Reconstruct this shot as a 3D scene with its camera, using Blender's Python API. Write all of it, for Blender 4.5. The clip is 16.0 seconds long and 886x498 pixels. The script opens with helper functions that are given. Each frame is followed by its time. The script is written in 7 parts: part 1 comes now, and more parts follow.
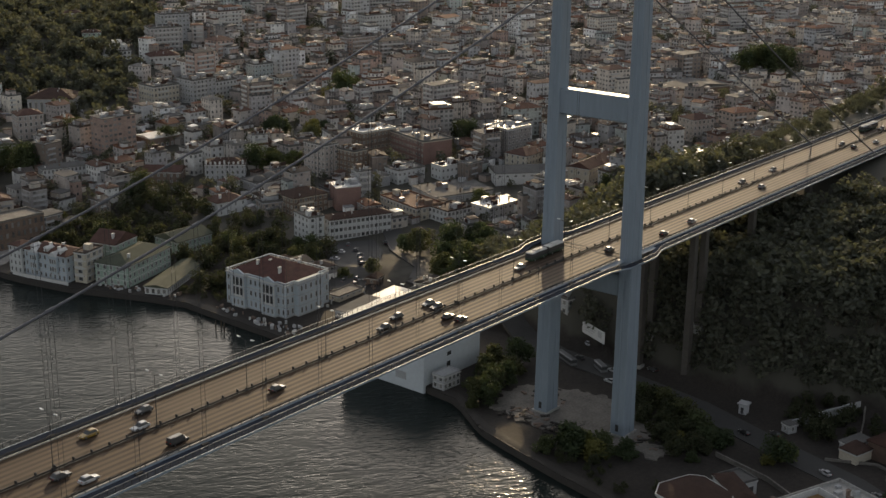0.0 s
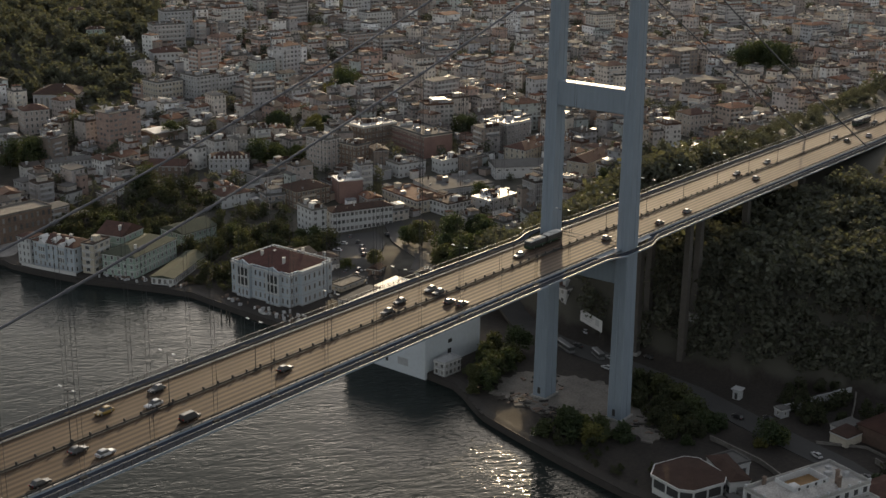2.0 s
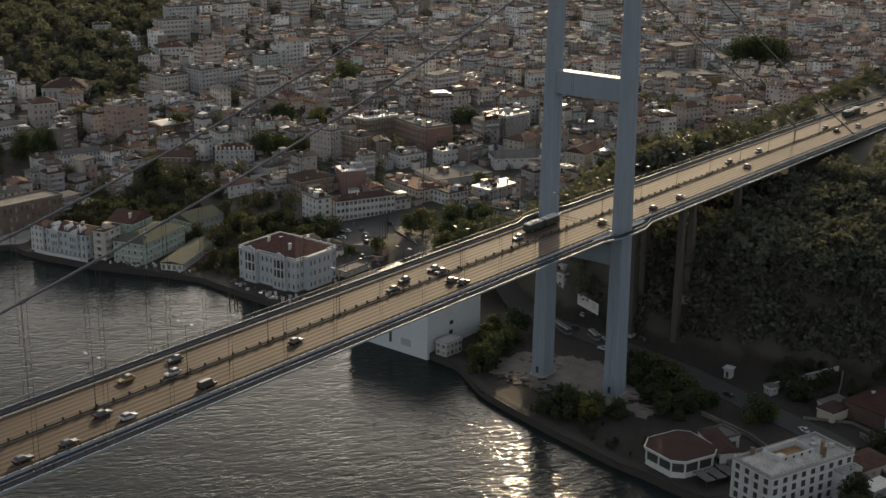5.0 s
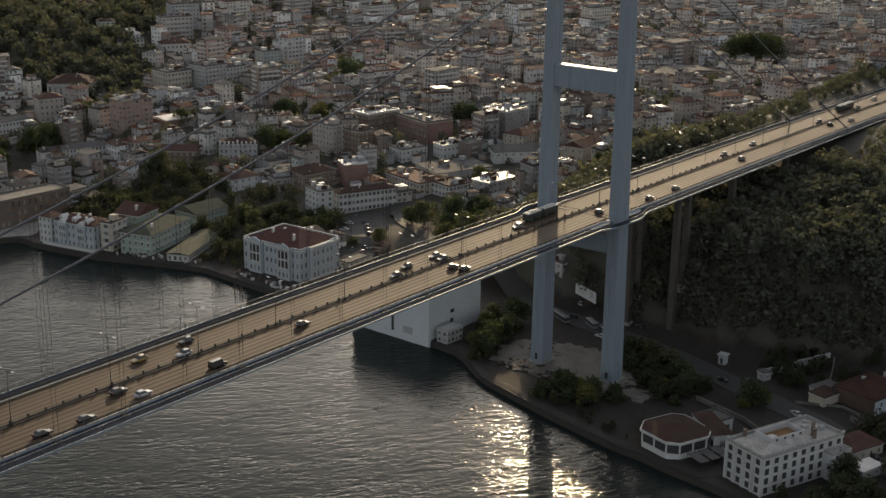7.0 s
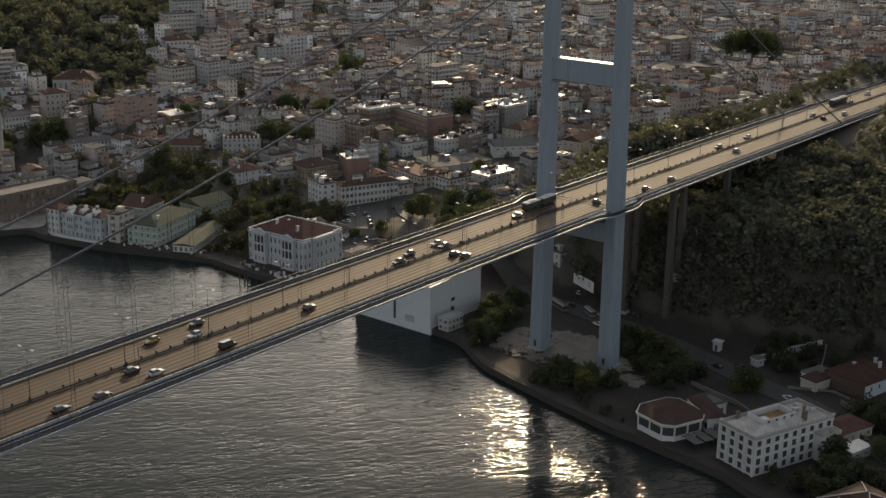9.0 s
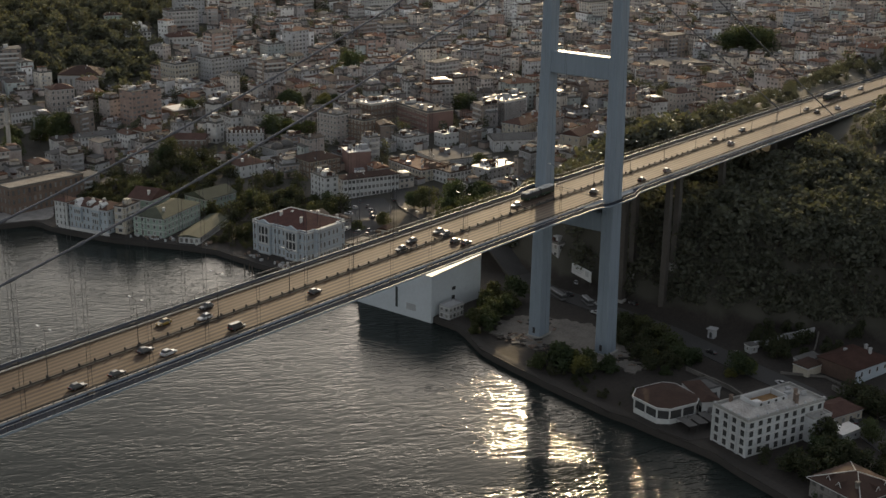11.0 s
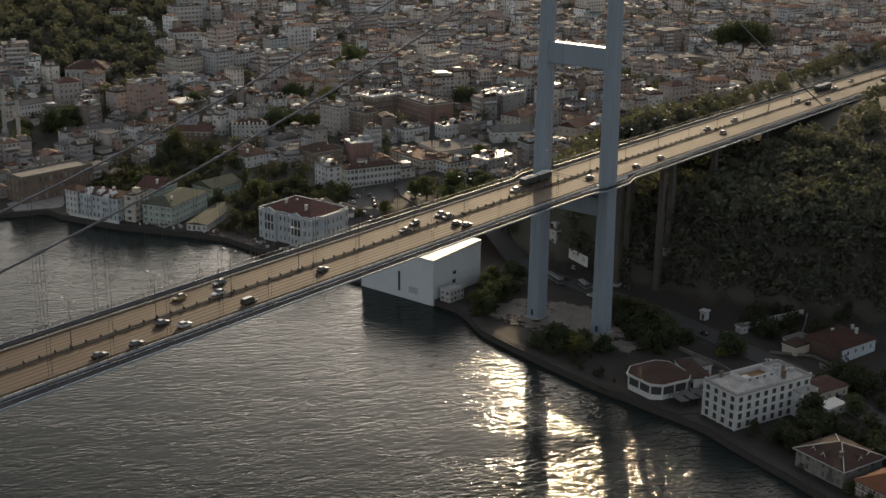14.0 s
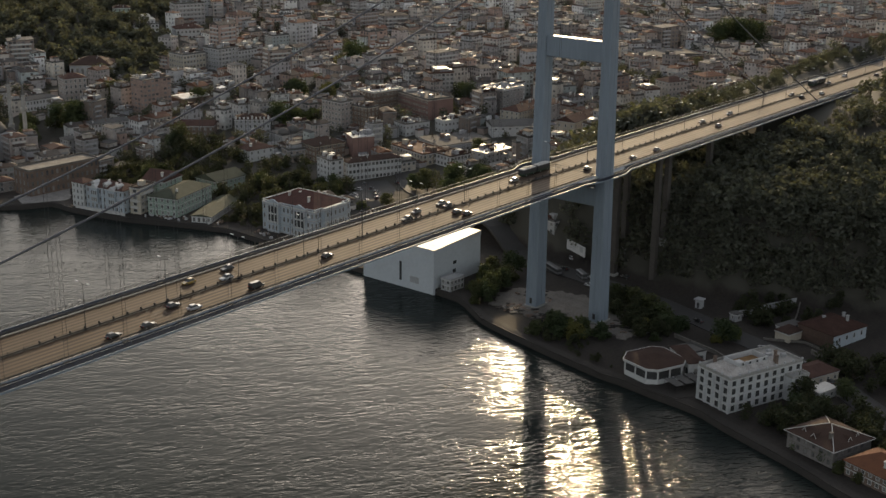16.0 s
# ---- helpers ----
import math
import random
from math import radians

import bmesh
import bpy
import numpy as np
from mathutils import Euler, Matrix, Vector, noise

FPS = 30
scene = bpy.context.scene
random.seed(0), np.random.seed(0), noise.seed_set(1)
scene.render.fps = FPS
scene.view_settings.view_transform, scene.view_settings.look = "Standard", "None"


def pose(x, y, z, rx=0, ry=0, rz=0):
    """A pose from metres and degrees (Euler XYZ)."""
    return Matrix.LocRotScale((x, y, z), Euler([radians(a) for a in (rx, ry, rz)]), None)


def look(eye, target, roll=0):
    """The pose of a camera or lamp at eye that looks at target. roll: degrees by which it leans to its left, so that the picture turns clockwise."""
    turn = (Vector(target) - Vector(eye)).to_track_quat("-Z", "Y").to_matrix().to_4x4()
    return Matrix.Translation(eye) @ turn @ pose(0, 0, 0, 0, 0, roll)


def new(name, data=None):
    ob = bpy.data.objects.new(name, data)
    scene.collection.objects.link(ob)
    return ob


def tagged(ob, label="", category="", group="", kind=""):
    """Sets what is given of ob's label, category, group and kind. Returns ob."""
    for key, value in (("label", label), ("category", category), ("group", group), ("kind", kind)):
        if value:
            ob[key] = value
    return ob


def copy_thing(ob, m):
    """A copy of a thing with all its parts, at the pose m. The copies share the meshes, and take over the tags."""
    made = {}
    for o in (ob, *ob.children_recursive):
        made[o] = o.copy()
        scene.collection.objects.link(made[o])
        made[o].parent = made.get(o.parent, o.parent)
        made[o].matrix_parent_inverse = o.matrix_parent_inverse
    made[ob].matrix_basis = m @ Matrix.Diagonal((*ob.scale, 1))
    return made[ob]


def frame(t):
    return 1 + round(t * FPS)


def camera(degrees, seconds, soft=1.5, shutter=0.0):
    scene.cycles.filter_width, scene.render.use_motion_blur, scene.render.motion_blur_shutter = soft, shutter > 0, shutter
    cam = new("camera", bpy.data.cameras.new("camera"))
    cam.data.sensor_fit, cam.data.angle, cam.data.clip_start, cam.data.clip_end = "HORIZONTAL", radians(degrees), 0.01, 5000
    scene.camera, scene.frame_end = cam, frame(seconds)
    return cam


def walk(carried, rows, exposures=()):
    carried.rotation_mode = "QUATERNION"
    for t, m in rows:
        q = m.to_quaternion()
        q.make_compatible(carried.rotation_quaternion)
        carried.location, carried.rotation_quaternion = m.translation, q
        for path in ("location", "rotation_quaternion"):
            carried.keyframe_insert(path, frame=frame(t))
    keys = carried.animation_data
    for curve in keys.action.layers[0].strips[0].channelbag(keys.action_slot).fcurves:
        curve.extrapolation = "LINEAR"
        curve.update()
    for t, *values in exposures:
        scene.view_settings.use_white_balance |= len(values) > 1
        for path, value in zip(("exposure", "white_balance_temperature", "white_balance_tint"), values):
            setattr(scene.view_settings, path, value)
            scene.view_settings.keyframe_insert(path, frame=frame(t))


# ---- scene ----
cam = camera(36.26, 16.0)
PATH = [
    (0, look((-353.44, -210.61, 187.51), (-49.40, 21.07, 69.68), 0.686)),
    (2, look((-363.06, -217.17, 187.66), (-58.96, 14.27, 69.51), 0.694)),
    (4, look((-372.91, -223.87, 187.83), (-68.75, 7.33, 69.36), 0.700)),
    (5, look((-377.91, -227.26, 187.92), (-73.72, 3.82, 69.29), 0.702)),
    (6, look((-382.94, -230.68, 188.01), (-78.73, 0.28, 69.23), 0.704)),
    (8, look((-393.10, -237.57, 188.17), (-88.81, -6.86, 69.09), 0.707)),
    (9, look((-398.21, -241.03, 188.24), (-93.88, -10.45, 69.01), 0.707)),
    (10, look((-403.32, -244.50, 188.30), (-98.95, -14.04, 68.93), 0.708)),
    (11, look((-408.43, -247.97, 188.34), (-104.02, -17.64, 68.83), 0.707)),
    (12, look((-413.54, -251.45, 188.36), (-109.08, -21.25, 68.73), 0.707)),
    (14, look((-423.71, -258.38, 188.34), (-119.15, -28.43, 68.46), 0.704)),
    (16, look((-433.76, -265.26, 188.22), (-129.09, -35.57, 68.12), 0.700)),
]
walk(cam, PATH, [(0, 0.24, 6800, 11), (16, 0.24, 6800, 11)])

# ---- daylight ----
SUN_AZ, SUN_EL = 33.3, 14.5        # degrees; azimuth from +x towards +y
world = bpy.data.worlds.new("world")
scene.world = world
world.use_nodes = True
_sky = world.node_tree.nodes.new("ShaderNodeTexSky")
_sky.sky_type, _sky.sun_disc = "NISHITA", False
_sky.sun_elevation, _sky.sun_rotation = radians(SUN_EL), radians(90 - SUN_AZ)
_sky.dust_density, _sky.air_density = 1.8, 1.0
_bg = world.node_tree.nodes["Background"]
_bg.inputs["Strength"].default_value = 0.155
_pale = world.node_tree.nodes.new("ShaderNodeHueSaturation")      # a hazy, whitened sky
_pale.inputs["Saturation"].default_value = 0.42
world.node_tree.links.new(_sky.outputs[0], _pale.inputs["Color"])
world.node_tree.links.new(_pale.outputs[0], _bg.inputs["Color"])
_sun = bpy.data.lights.new("sun", "SUN")
_sun.energy, _sun.angle, _sun.color = 2.8, radians(0.6), (1.0, 0.78, 0.48)
new("sun", _sun).matrix_world = look((math.cos(radians(SUN_AZ)) * math.cos(radians(SUN_EL)) * 900, math.sin(radians(SUN_AZ)) * math.cos(radians(SUN_EL)) * 900,
                                      math.sin(radians(SUN_EL)) * 900), (0, 0, 0))


# ---- materials ----
def nodes_of(name):
    m = bpy.data.materials.new(name)
    m.use_nodes = True
    t = m.node_tree
    return m, t, t.nodes["Principled BSDF"]


def surface(name, colour, rough=0.8, metal=0.0, vary=0.18, scale=0.6, fine=6.0, bump=0.15, palette=None, pick="object", stretch=None, spec=0.4):
    """A surface with stains at one scale and grain at a finer one; palette: colours of which each object or island takes one."""
    m, t, p = nodes_of(name)
    add, link = t.nodes.new, t.links.new
    pos = add("ShaderNodeNewGeometry")
    where = pos.outputs["Position"]
    if stretch:
        mp = add("ShaderNodeMapping")
        mp.inputs["Scale"].default_value = stretch
        link(where, mp.inputs["Vector"])
        where = mp.outputs[0]
    big, small = add("ShaderNodeTexNoise"), add("ShaderNodeTexNoise")
    big.inputs["Scale"].default_value, small.inputs["Scale"].default_value = scale, fine
    big.inputs["Detail"].default_value, small.inputs["Detail"].default_value = 5.0, 4.0
    link(where, big.inputs["Vector"]), link(where, small.inputs["Vector"])
    if palette:
        ramp = add("ShaderNodeValToRGB")
        ramp.color_ramp.interpolation = "CONSTANT"
        while len(ramp.color_ramp.elements) < len(palette):
            ramp.color_ramp.elements.new(0.5)
        for k, c in enumerate(palette):
            ramp.color_ramp.elements[k].position = k / len(palette)
            ramp.color_ramp.elements[k].color = (*c, 1)
        if pick == "object":
            link(add("ShaderNodeObjectInfo").outputs["Random"], ramp.inputs[0])
        else:
            link(pos.outputs["Random Per Island"], ramp.inputs[0])
        base = ramp.outputs[0]
    else:
        rgb = add("ShaderNodeRGB")
        rgb.outputs[0].default_value = (*colour, 1)
        base = rgb.outputs[0]
    both = add("ShaderNodeMath")
    both.operation = "ADD"
    link(big.outputs["Fac"], both.inputs[0]), link(small.outputs["Fac"], both.inputs[1])
    rng = add("ShaderNodeMapRange")
    rng.inputs["From Min"].default_value, rng.inputs["From Max"].default_value = 0.6, 1.4
    rng.inputs["To Min"].default_value, rng.inputs["To Max"].default_value = 1 - vary, 1 + vary
    link(both.outputs[0], rng.inputs["Value"])
    mul = add("ShaderNodeVectorMath")
    mul.operation = "SCALE"
    link(base, mul.inputs[0]), link(rng.outputs[0], mul.inputs["Scale"])
    link(mul.outputs[0], p.inputs["Base Color"])
    rr = add("ShaderNodeMapRange")
    rr.inputs["To Min"].default_value, rr.inputs["To Max"].default_value = max(rough - 0.12, 0.02), min(rough + 0.12, 1)
    link(big.outputs["Fac"], rr.inputs["Value"]), link(rr.outputs[0], p.inputs["Roughness"])
    p.inputs["Metallic"].default_value = metal
    p.inputs["Specular IOR Level"].default_value = spec
    if bump:
        b = add("ShaderNodeBump")
        b.inputs["Strength"].default_value, b.inputs["Distance"].default_value = bump, 0.1
        link(small.outputs["Fac"], b.inputs["Height"]), link(b.outputs[0], p.inputs["Normal"])
    return m


def water_surface():
    """Short steep chop over a low swell; bump masks shape the sun glitter below the tower, with calmer water round it.
    """
    m, t, p = nodes_of("sea water")
    add, link = t.nodes.new, t.links.new
    pos = add("ShaderNodeNewGeometry").outputs["Position"]

    def maths(op, a, b, c=None):
        n = add("ShaderNodeMath")
        n.operation = op
        for k, v in enumerate((a, b, c)):
            if v is None:
                continue
            if isinstance(v, (int, float)):
                n.inputs[k].default_value = v
            else:
                link(v, n.inputs[k])
        return n.outputs[0]

    def ramped(v, a, b, lo=0.0, hi=1.0):
        n = add("ShaderNodeMapRange")
        n.interpolation_type = "SMOOTHSTEP"
        for key, val in (("From Min", a), ("From Max", b), ("To Min", lo), ("To Max", hi)):
            n.inputs[key].default_value = val
        link(v, n.inputs["Value"])
        return n.outputs[0]

    def waves(scale, turn, long, detail=2.0, rough=0.5, ridged=False):
        mp, n = add("ShaderNodeMapping"), add("ShaderNodeTexNoise")
        mp.vector_type = "TEXTURE"
        mp.inputs["Rotation"].default_value = (0, 0, radians(turn))
        mp.inputs["Scale"].default_value = (1, long, 1)
        n.inputs["Scale"].default_value, n.inputs["Detail"].default_value, n.inputs["Roughness"].default_value = scale, detail, rough
        link(pos, mp.inputs["Vector"]), link(mp.outputs[0], n.inputs["Vector"])
        if not ridged:
            return n.outputs["Fac"]
        return maths("SUBTRACT", 1.0, maths("ABSOLUTE", maths("MULTIPLY_ADD", n.outputs["Fac"], 2.0, -1.0), 0.0))      # sharp crests

    total = maths("MULTIPLY", waves(0.05, 40, 2.2), 0.30)
    for scale, high, turn, long, ridged in ((0.16, 0.28, 62, 2.4, False), (0.30, 0.29, 50, 2.6, True), (0.62, 0.165, 64, 2.2, True), (1.5, 0.085, 54, 1.7, False)):
        total = maths("MULTIPLY_ADD", waves(scale, turn, long, 2.0, 0.5, ridged), high, total)
    # along and across the bearing of the low sun
    along, across = add("ShaderNodeVectorMath"), add("ShaderNodeVectorMath")
    for n, way in ((along, (-0.836, -0.549, 0)), (across, (-0.549, 0.836, 0))):
        n.operation = "DOT_PRODUCT"
        n.inputs[1].default_value = way
        link(pos, n.inputs[0])
    drift = maths("MULTIPLY_ADD", waves(0.09, 20, 1.0, 4.0, 0.6), 14.0, -7.0)
    u, v = maths("ADD", along.outputs["Value"], drift), maths("ADD", across.outputs["Value"], drift)
    # Masks placed to fit the glitter's outline in the camera's view.
    edge = maths("ADD", maths("ADD", v, maths("MAXIMUM", maths("MULTIPLY_ADD", u, -0.9, 74.0), 0.0)), maths("MINIMUM", maths("MAXIMUM", maths("MULTIPLY_ADD", u, 1.0, -110.0), 0.0), 18.0))      # the tongue narrows towards the shore
    glitter_tongue = maths("ADD", ramped(edge, 28.0, 35.0, 1.0, 0.0), ramped(v, -14.0, 9.0, 0.95, 0.0))
    calm_band = maths("MULTIPLY", maths("MULTIPLY", ramped(u, 91.0, 95.0), ramped(u, 111.0, 117.0, 1.0, 0.0)), maths("MULTIPLY", ramped(v, -9.0, -2.0), ramped(v, 34.0, 48.0, 1.0, 0.0)))
    streak = ramped(waves(0.03, -52, 0.4, 3.0), 0.36, 0.6, 0.62, 1.0)
    strength = maths("MULTIPLY", maths("MULTIPLY", streak, maths("MULTIPLY_ADD", glitter_tongue, 0.41, 0.66)), maths("MULTIPLY_ADD", calm_band, -0.62, 1.0))
    b = add("ShaderNodeBump")
    b.inputs["Distance"].default_value = 1.0
    link(strength, b.inputs["Strength"]), link(total, b.inputs["Height"]), link(b.outputs[0], p.inputs["Normal"])
    ramp = add("ShaderNodeValToRGB")
    ramp.color_ramp.elements[0].color, ramp.color_ramp.elements[1].color = (0.013, 0.017, 0.016, 1), (0.022, 0.028, 0.025, 1)
    link(waves(0.012, 0, 1.0), ramp.inputs[0]), link(ramp.outputs[0], p.inputs["Base Color"])
    p.inputs["Roughness"].default_value = 0.085
    p.inputs["IOR"].default_value = 1.33
    p.inputs["Specular IOR Level"].default_value = 0.085
    return m


WATER = water_surface()
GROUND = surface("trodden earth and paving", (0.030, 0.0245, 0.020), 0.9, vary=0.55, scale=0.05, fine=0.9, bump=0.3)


def overgrown(m):
    """Soil and undergrowth, their tone lifted for haze, take over from the paving a few metres above the quay."""
    t = m.node_tree
    p = t.nodes["Principled BSDF"]
    add, link = t.nodes.new, t.links.new
    sep, rng, mix, n, a = add("ShaderNodeSeparateXYZ"), add("ShaderNodeMapRange"), add("ShaderNodeMix"), add("ShaderNodeTexNoise"), add("ShaderNodeMath")
    pos = add("ShaderNodeNewGeometry").outputs["Position"]
    n.inputs["Scale"].default_value, n.inputs["Detail"].default_value = 0.12, 5.0
    link(pos, sep.inputs[0]), link(pos, n.inputs["Vector"])
    a.operation = "MULTIPLY_ADD"
    a.inputs[1].default_value = 8.0
    link(n.outputs["Fac"], a.inputs[0]), link(sep.outputs["Z"], a.inputs[2])
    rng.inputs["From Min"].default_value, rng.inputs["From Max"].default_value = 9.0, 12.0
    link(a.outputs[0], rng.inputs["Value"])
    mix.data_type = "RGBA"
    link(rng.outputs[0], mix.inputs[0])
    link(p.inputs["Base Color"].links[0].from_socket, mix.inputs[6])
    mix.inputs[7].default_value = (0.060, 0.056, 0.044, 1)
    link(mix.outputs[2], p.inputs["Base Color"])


overgrown(GROUND)
ASPHALT = surface("street asphalt", (0.05, 0.048, 0.046), 0.8, vary=0.3, scale=0.15, fine=3.0)


def road_surface():
    """Asphalt worn into pale and dark stripes by the wheels, with patches and dust."""
    m, t, p = nodes_of("worn bridge road surface")
    add, link = t.nodes.new, t.links.new
    pos = add("ShaderNodeNewGeometry").outputs["Position"]
    mp, band, dust, grain = add("ShaderNodeMapping"), add("ShaderNodeTexWave"), add("ShaderNodeTexNoise"), add("ShaderNodeTexNoise")
    mp.inputs["Scale"].default_value = (0.002, 1, 1)
    link(pos, mp.inputs["Vector"])
    band.bands_direction, band.wave_profile = "Y", "SIN"
    band.inputs["Scale"].default_value, band.inputs["Distortion"].default_value = 0.17, 0.8
    band.inputs["Detail"].default_value, band.inputs["Detail Scale"].default_value = 3.0, 0.7
    link(mp.outputs[0], band.inputs["Vector"])
    dust.inputs["Scale"].default_value, dust.inputs["Detail"].default_value = 0.9, 6.0
    link(mp.outputs[0], dust.inputs["Vector"])
    grain.inputs["Scale"].default_value, grain.inputs["Detail"].default_value = 0.06, 5.0
    link(pos, grain.inputs["Vector"])
    total = None
    for out, k in ((band.outputs["Fac"], 0.42), (dust.outputs["Fac"], 0.38), (grain.outputs["Fac"], 0.2)):
        s = add("ShaderNodeMath")
        s.operation = "MULTIPLY"
        s.inputs[1].default_value = k
        link(out, s.inputs[0])
        if total is not None:
            a = add("ShaderNodeMath")
            link(total, a.inputs[0]), link(s.outputs[0], a.inputs[1])
            total = a.outputs[0]
        else:
            total = s.outputs[0]
    ramp = add("ShaderNodeValToRGB")
    ramp.color_ramp.elements[0].position, ramp.color_ramp.elements[1].position = 0.25, 0.75
    ramp.color_ramp.elements[0].color, ramp.color_ramp.elements[1].color = (0.028, 0.0175, 0.011, 1), (0.076, 0.047, 0.028, 1)
    link(total, ramp.inputs[0]), link(ramp.outputs[0], p.inputs["Base Color"])
    rr = add("ShaderNodeMapRange")
    rr.inputs["To Min"].default_value, rr.inputs["To Max"].default_value = 0.88, 0.7
    link(total, rr.inputs["Value"]), link(rr.outputs[0], p.inputs["Roughness"])
    p.inputs["Specular IOR Level"].default_value = 0.25
    return m


ROAD = road_surface()
DUST = surface("dusty stained concrete", (0.15, 0.137, 0.122), 0.9, vary=0.5, scale=0.18, fine=1.3, bump=0.3)
CONCRETE = surface("weathered concrete", (0.32, 0.31, 0.29), 0.85, vary=0.3, scale=0.12, fine=1.5)
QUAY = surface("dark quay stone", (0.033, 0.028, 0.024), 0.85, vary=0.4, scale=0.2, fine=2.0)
STEEL = surface("grey-blue painted steel", (0.225, 0.265, 0.305), 0.5, vary=0.12, scale=0.06, fine=0.8, bump=0.02, stretch=(1, 1, 0.15))
# Dark steel, deepened so that the rails' shaded side is in the colour.
STEEL_DARK = surface("dark shade-toned weathered steel", (0.055, 0.053, 0.052), 0.85, vary=0.2, spec=0.1)
# Dark brown pier paint with the shadow under the deck put into it.
PIERSTEEL = surface("weathered pier paint darkened for shade", (0.075, 0.066, 0.058), 0.8, vary=0.25, scale=0.1, fine=1.0)
STEEL_PALE = surface("pale galvanised rail steel", (0.26, 0.26, 0.26), 0.6, metal=0.2, vary=0.15)
CABLE = surface("painted cable wrap", (0.095, 0.095, 0.105), 0.5, vary=0.15)
# The walkway's sky-lit shade is put into this blue-grey.
WALKWAY = surface("blue-grey shade-toned walkway surface", (0.034, 0.041, 0.056), 1.0, spec=0.0, vary=0.25, scale=0.2, fine=2.5)
# Wall tones are lifted a little for haze.
PLASTERS = ((0.42, 0.39, 0.36), (0.30, 0.25, 0.215), (0.52, 0.51, 0.49), (0.26, 0.24, 0.23), (0.37, 0.325, 0.295), (0.21, 0.17, 0.145), (0.43, 0.385, 0.34), (0.33, 0.33, 0.335), (0.35, 0.38, 0.365), (0.64, 0.63, 0.61),
            (0.31, 0.225, 0.19), (0.39, 0.355, 0.335), (0.23, 0.205, 0.19), (0.48, 0.435, 0.375), (0.28, 0.265, 0.26))
PLASTER = surface("aged plaster", (0.3, 0.28, 0.25), 0.85, vary=0.3, scale=0.22, fine=1.2, palette=PLASTERS)
# Far walls here and far roofs below: lightened copies that stand for haze.
PLASTER_FAR = surface("aged town plaster lightened for haze", (0.3, 0.28, 0.25), 0.85, vary=0.3, scale=0.22, fine=1.2, pick="island", palette=tuple(tuple(min(1.38 * k, 0.8) for k in c) for c in PLASTERS))
ROOFS = ((0.115, 0.07, 0.055), (0.085, 0.062, 0.052), (0.145, 0.08, 0.056), (0.095, 0.085, 0.078), (0.085, 0.066, 0.057), (0.135, 0.127, 0.118), (0.105, 0.062, 0.048), (0.07, 0.06, 0.054), (0.16, 0.082, 0.055))
ROOF = surface("roof covering", (0.1, 0.07, 0.05), 0.9, vary=0.5, scale=0.35, fine=3.0, bump=0.6, palette=ROOFS, spec=0.2)
ROOF_FAR = surface("town roof covering lightened for haze", (0.1, 0.07, 0.05), 0.9, vary=0.5, scale=0.35, fine=3.0, bump=0.5, palette=tuple(tuple(1.25 * k for k in c) for c in ROOFS), pick="island", spec=0.2)
TILES = surface("old red roof tiles", (0.088, 0.05, 0.041), 0.9, spec=0.15, vary=0.4, scale=0.3, fine=4.0, bump=0.6)
BROWNROOF = surface("dark brown roof tiles", (0.06, 0.038, 0.031), 0.9, spec=0.12, vary=0.35, scale=0.3, fine=4.0, bump=0.5)
DARKBRICK = surface("dark brown brick", (0.10, 0.065, 0.05), 0.9, vary=0.35, scale=0.3, fine=2.0)
LEAD = surface("grey sheet roof", (0.125, 0.12, 0.115), 0.9, spec=0.1, vary=0.25, scale=0.2, fine=2.0)
GRAVEL = surface("gravel and felt roof", (0.16, 0.15, 0.14), 0.95, vary=0.45, scale=0.3, fine=2.0, spec=0.1)
ROOF_PALE = surface("pale sheet metal roof", (0.5, 0.495, 0.48), 0.5, metal=0.1, vary=0.2, scale=0.15, fine=1.5)
SHEET = surface("bright sheet metal", (0.30, 0.30, 0.31), 0.5, metal=0.3, vary=0.3)
ROOF_GREEN = surface("green-grey sheet roof", (0.078, 0.084, 0.062), 0.9, spec=0.12, vary=0.3, scale=0.2, fine=2.0)
WHITE = surface("white painted wall", (0.52, 0.52, 0.51), 0.8, vary=0.12, scale=0.15, fine=1.5)
BLUEWHITE = surface("pale blue-white painted wall", (0.39, 0.435, 0.47), 0.8, vary=0.12, scale=0.2, fine=1.5)
GREENWALL = surface("pale green painted wall", (0.275, 0.345, 0.29), 0.8, vary=0.16, scale=0.2, fine=1.5)
BEIGE = surface("beige rendered wall", (0.46, 0.41, 0.33), 0.85, vary=0.2, scale=0.2, fine=1.5)
REDWALL = surface("brick red rendered wall", (0.225, 0.14, 0.12), 0.85, vary=0.2, scale=0.2, fine=1.5)
BROWNWALL = surface("brown stone wall", (0.165, 0.12, 0.095), 0.9, vary=0.35, scale=0.3, fine=1.5)
GREYWALL = surface("grey rendered wall", (0.36, 0.36, 0.36), 0.85, vary=0.2, scale=0.2, fine=1.5)
HOTELWALL = surface("grey-white weathered plaster", (0.45, 0.453, 0.455), 0.85, vary=0.22, scale=0.25, fine=2.0)
WAREWALL = surface("pale grey-blue cladding", (0.50, 0.53, 0.55), 0.7, vary=0.08, scale=0.1, fine=0.8)
GLASS = surface("dark window glass", (0.06, 0.06, 0.06), 0.14, vary=0.2, bump=0, spec=0.5)
# Pane tones differ at random and are lightened to stand for haze.
PANE_TONES = ((0.06, 0.06, 0.062), (0.11, 0.108, 0.105), (0.16, 0.155, 0.15), (0.09, 0.085, 0.08), (0.21, 0.2, 0.19))
PANES_FAR = surface("haze-lifted window glass of the town", (0.12, 0.12, 0.125), 0.35, vary=0.3, scale=0.4, bump=0, spec=0.4, palette=PANE_TONES, pick="island")
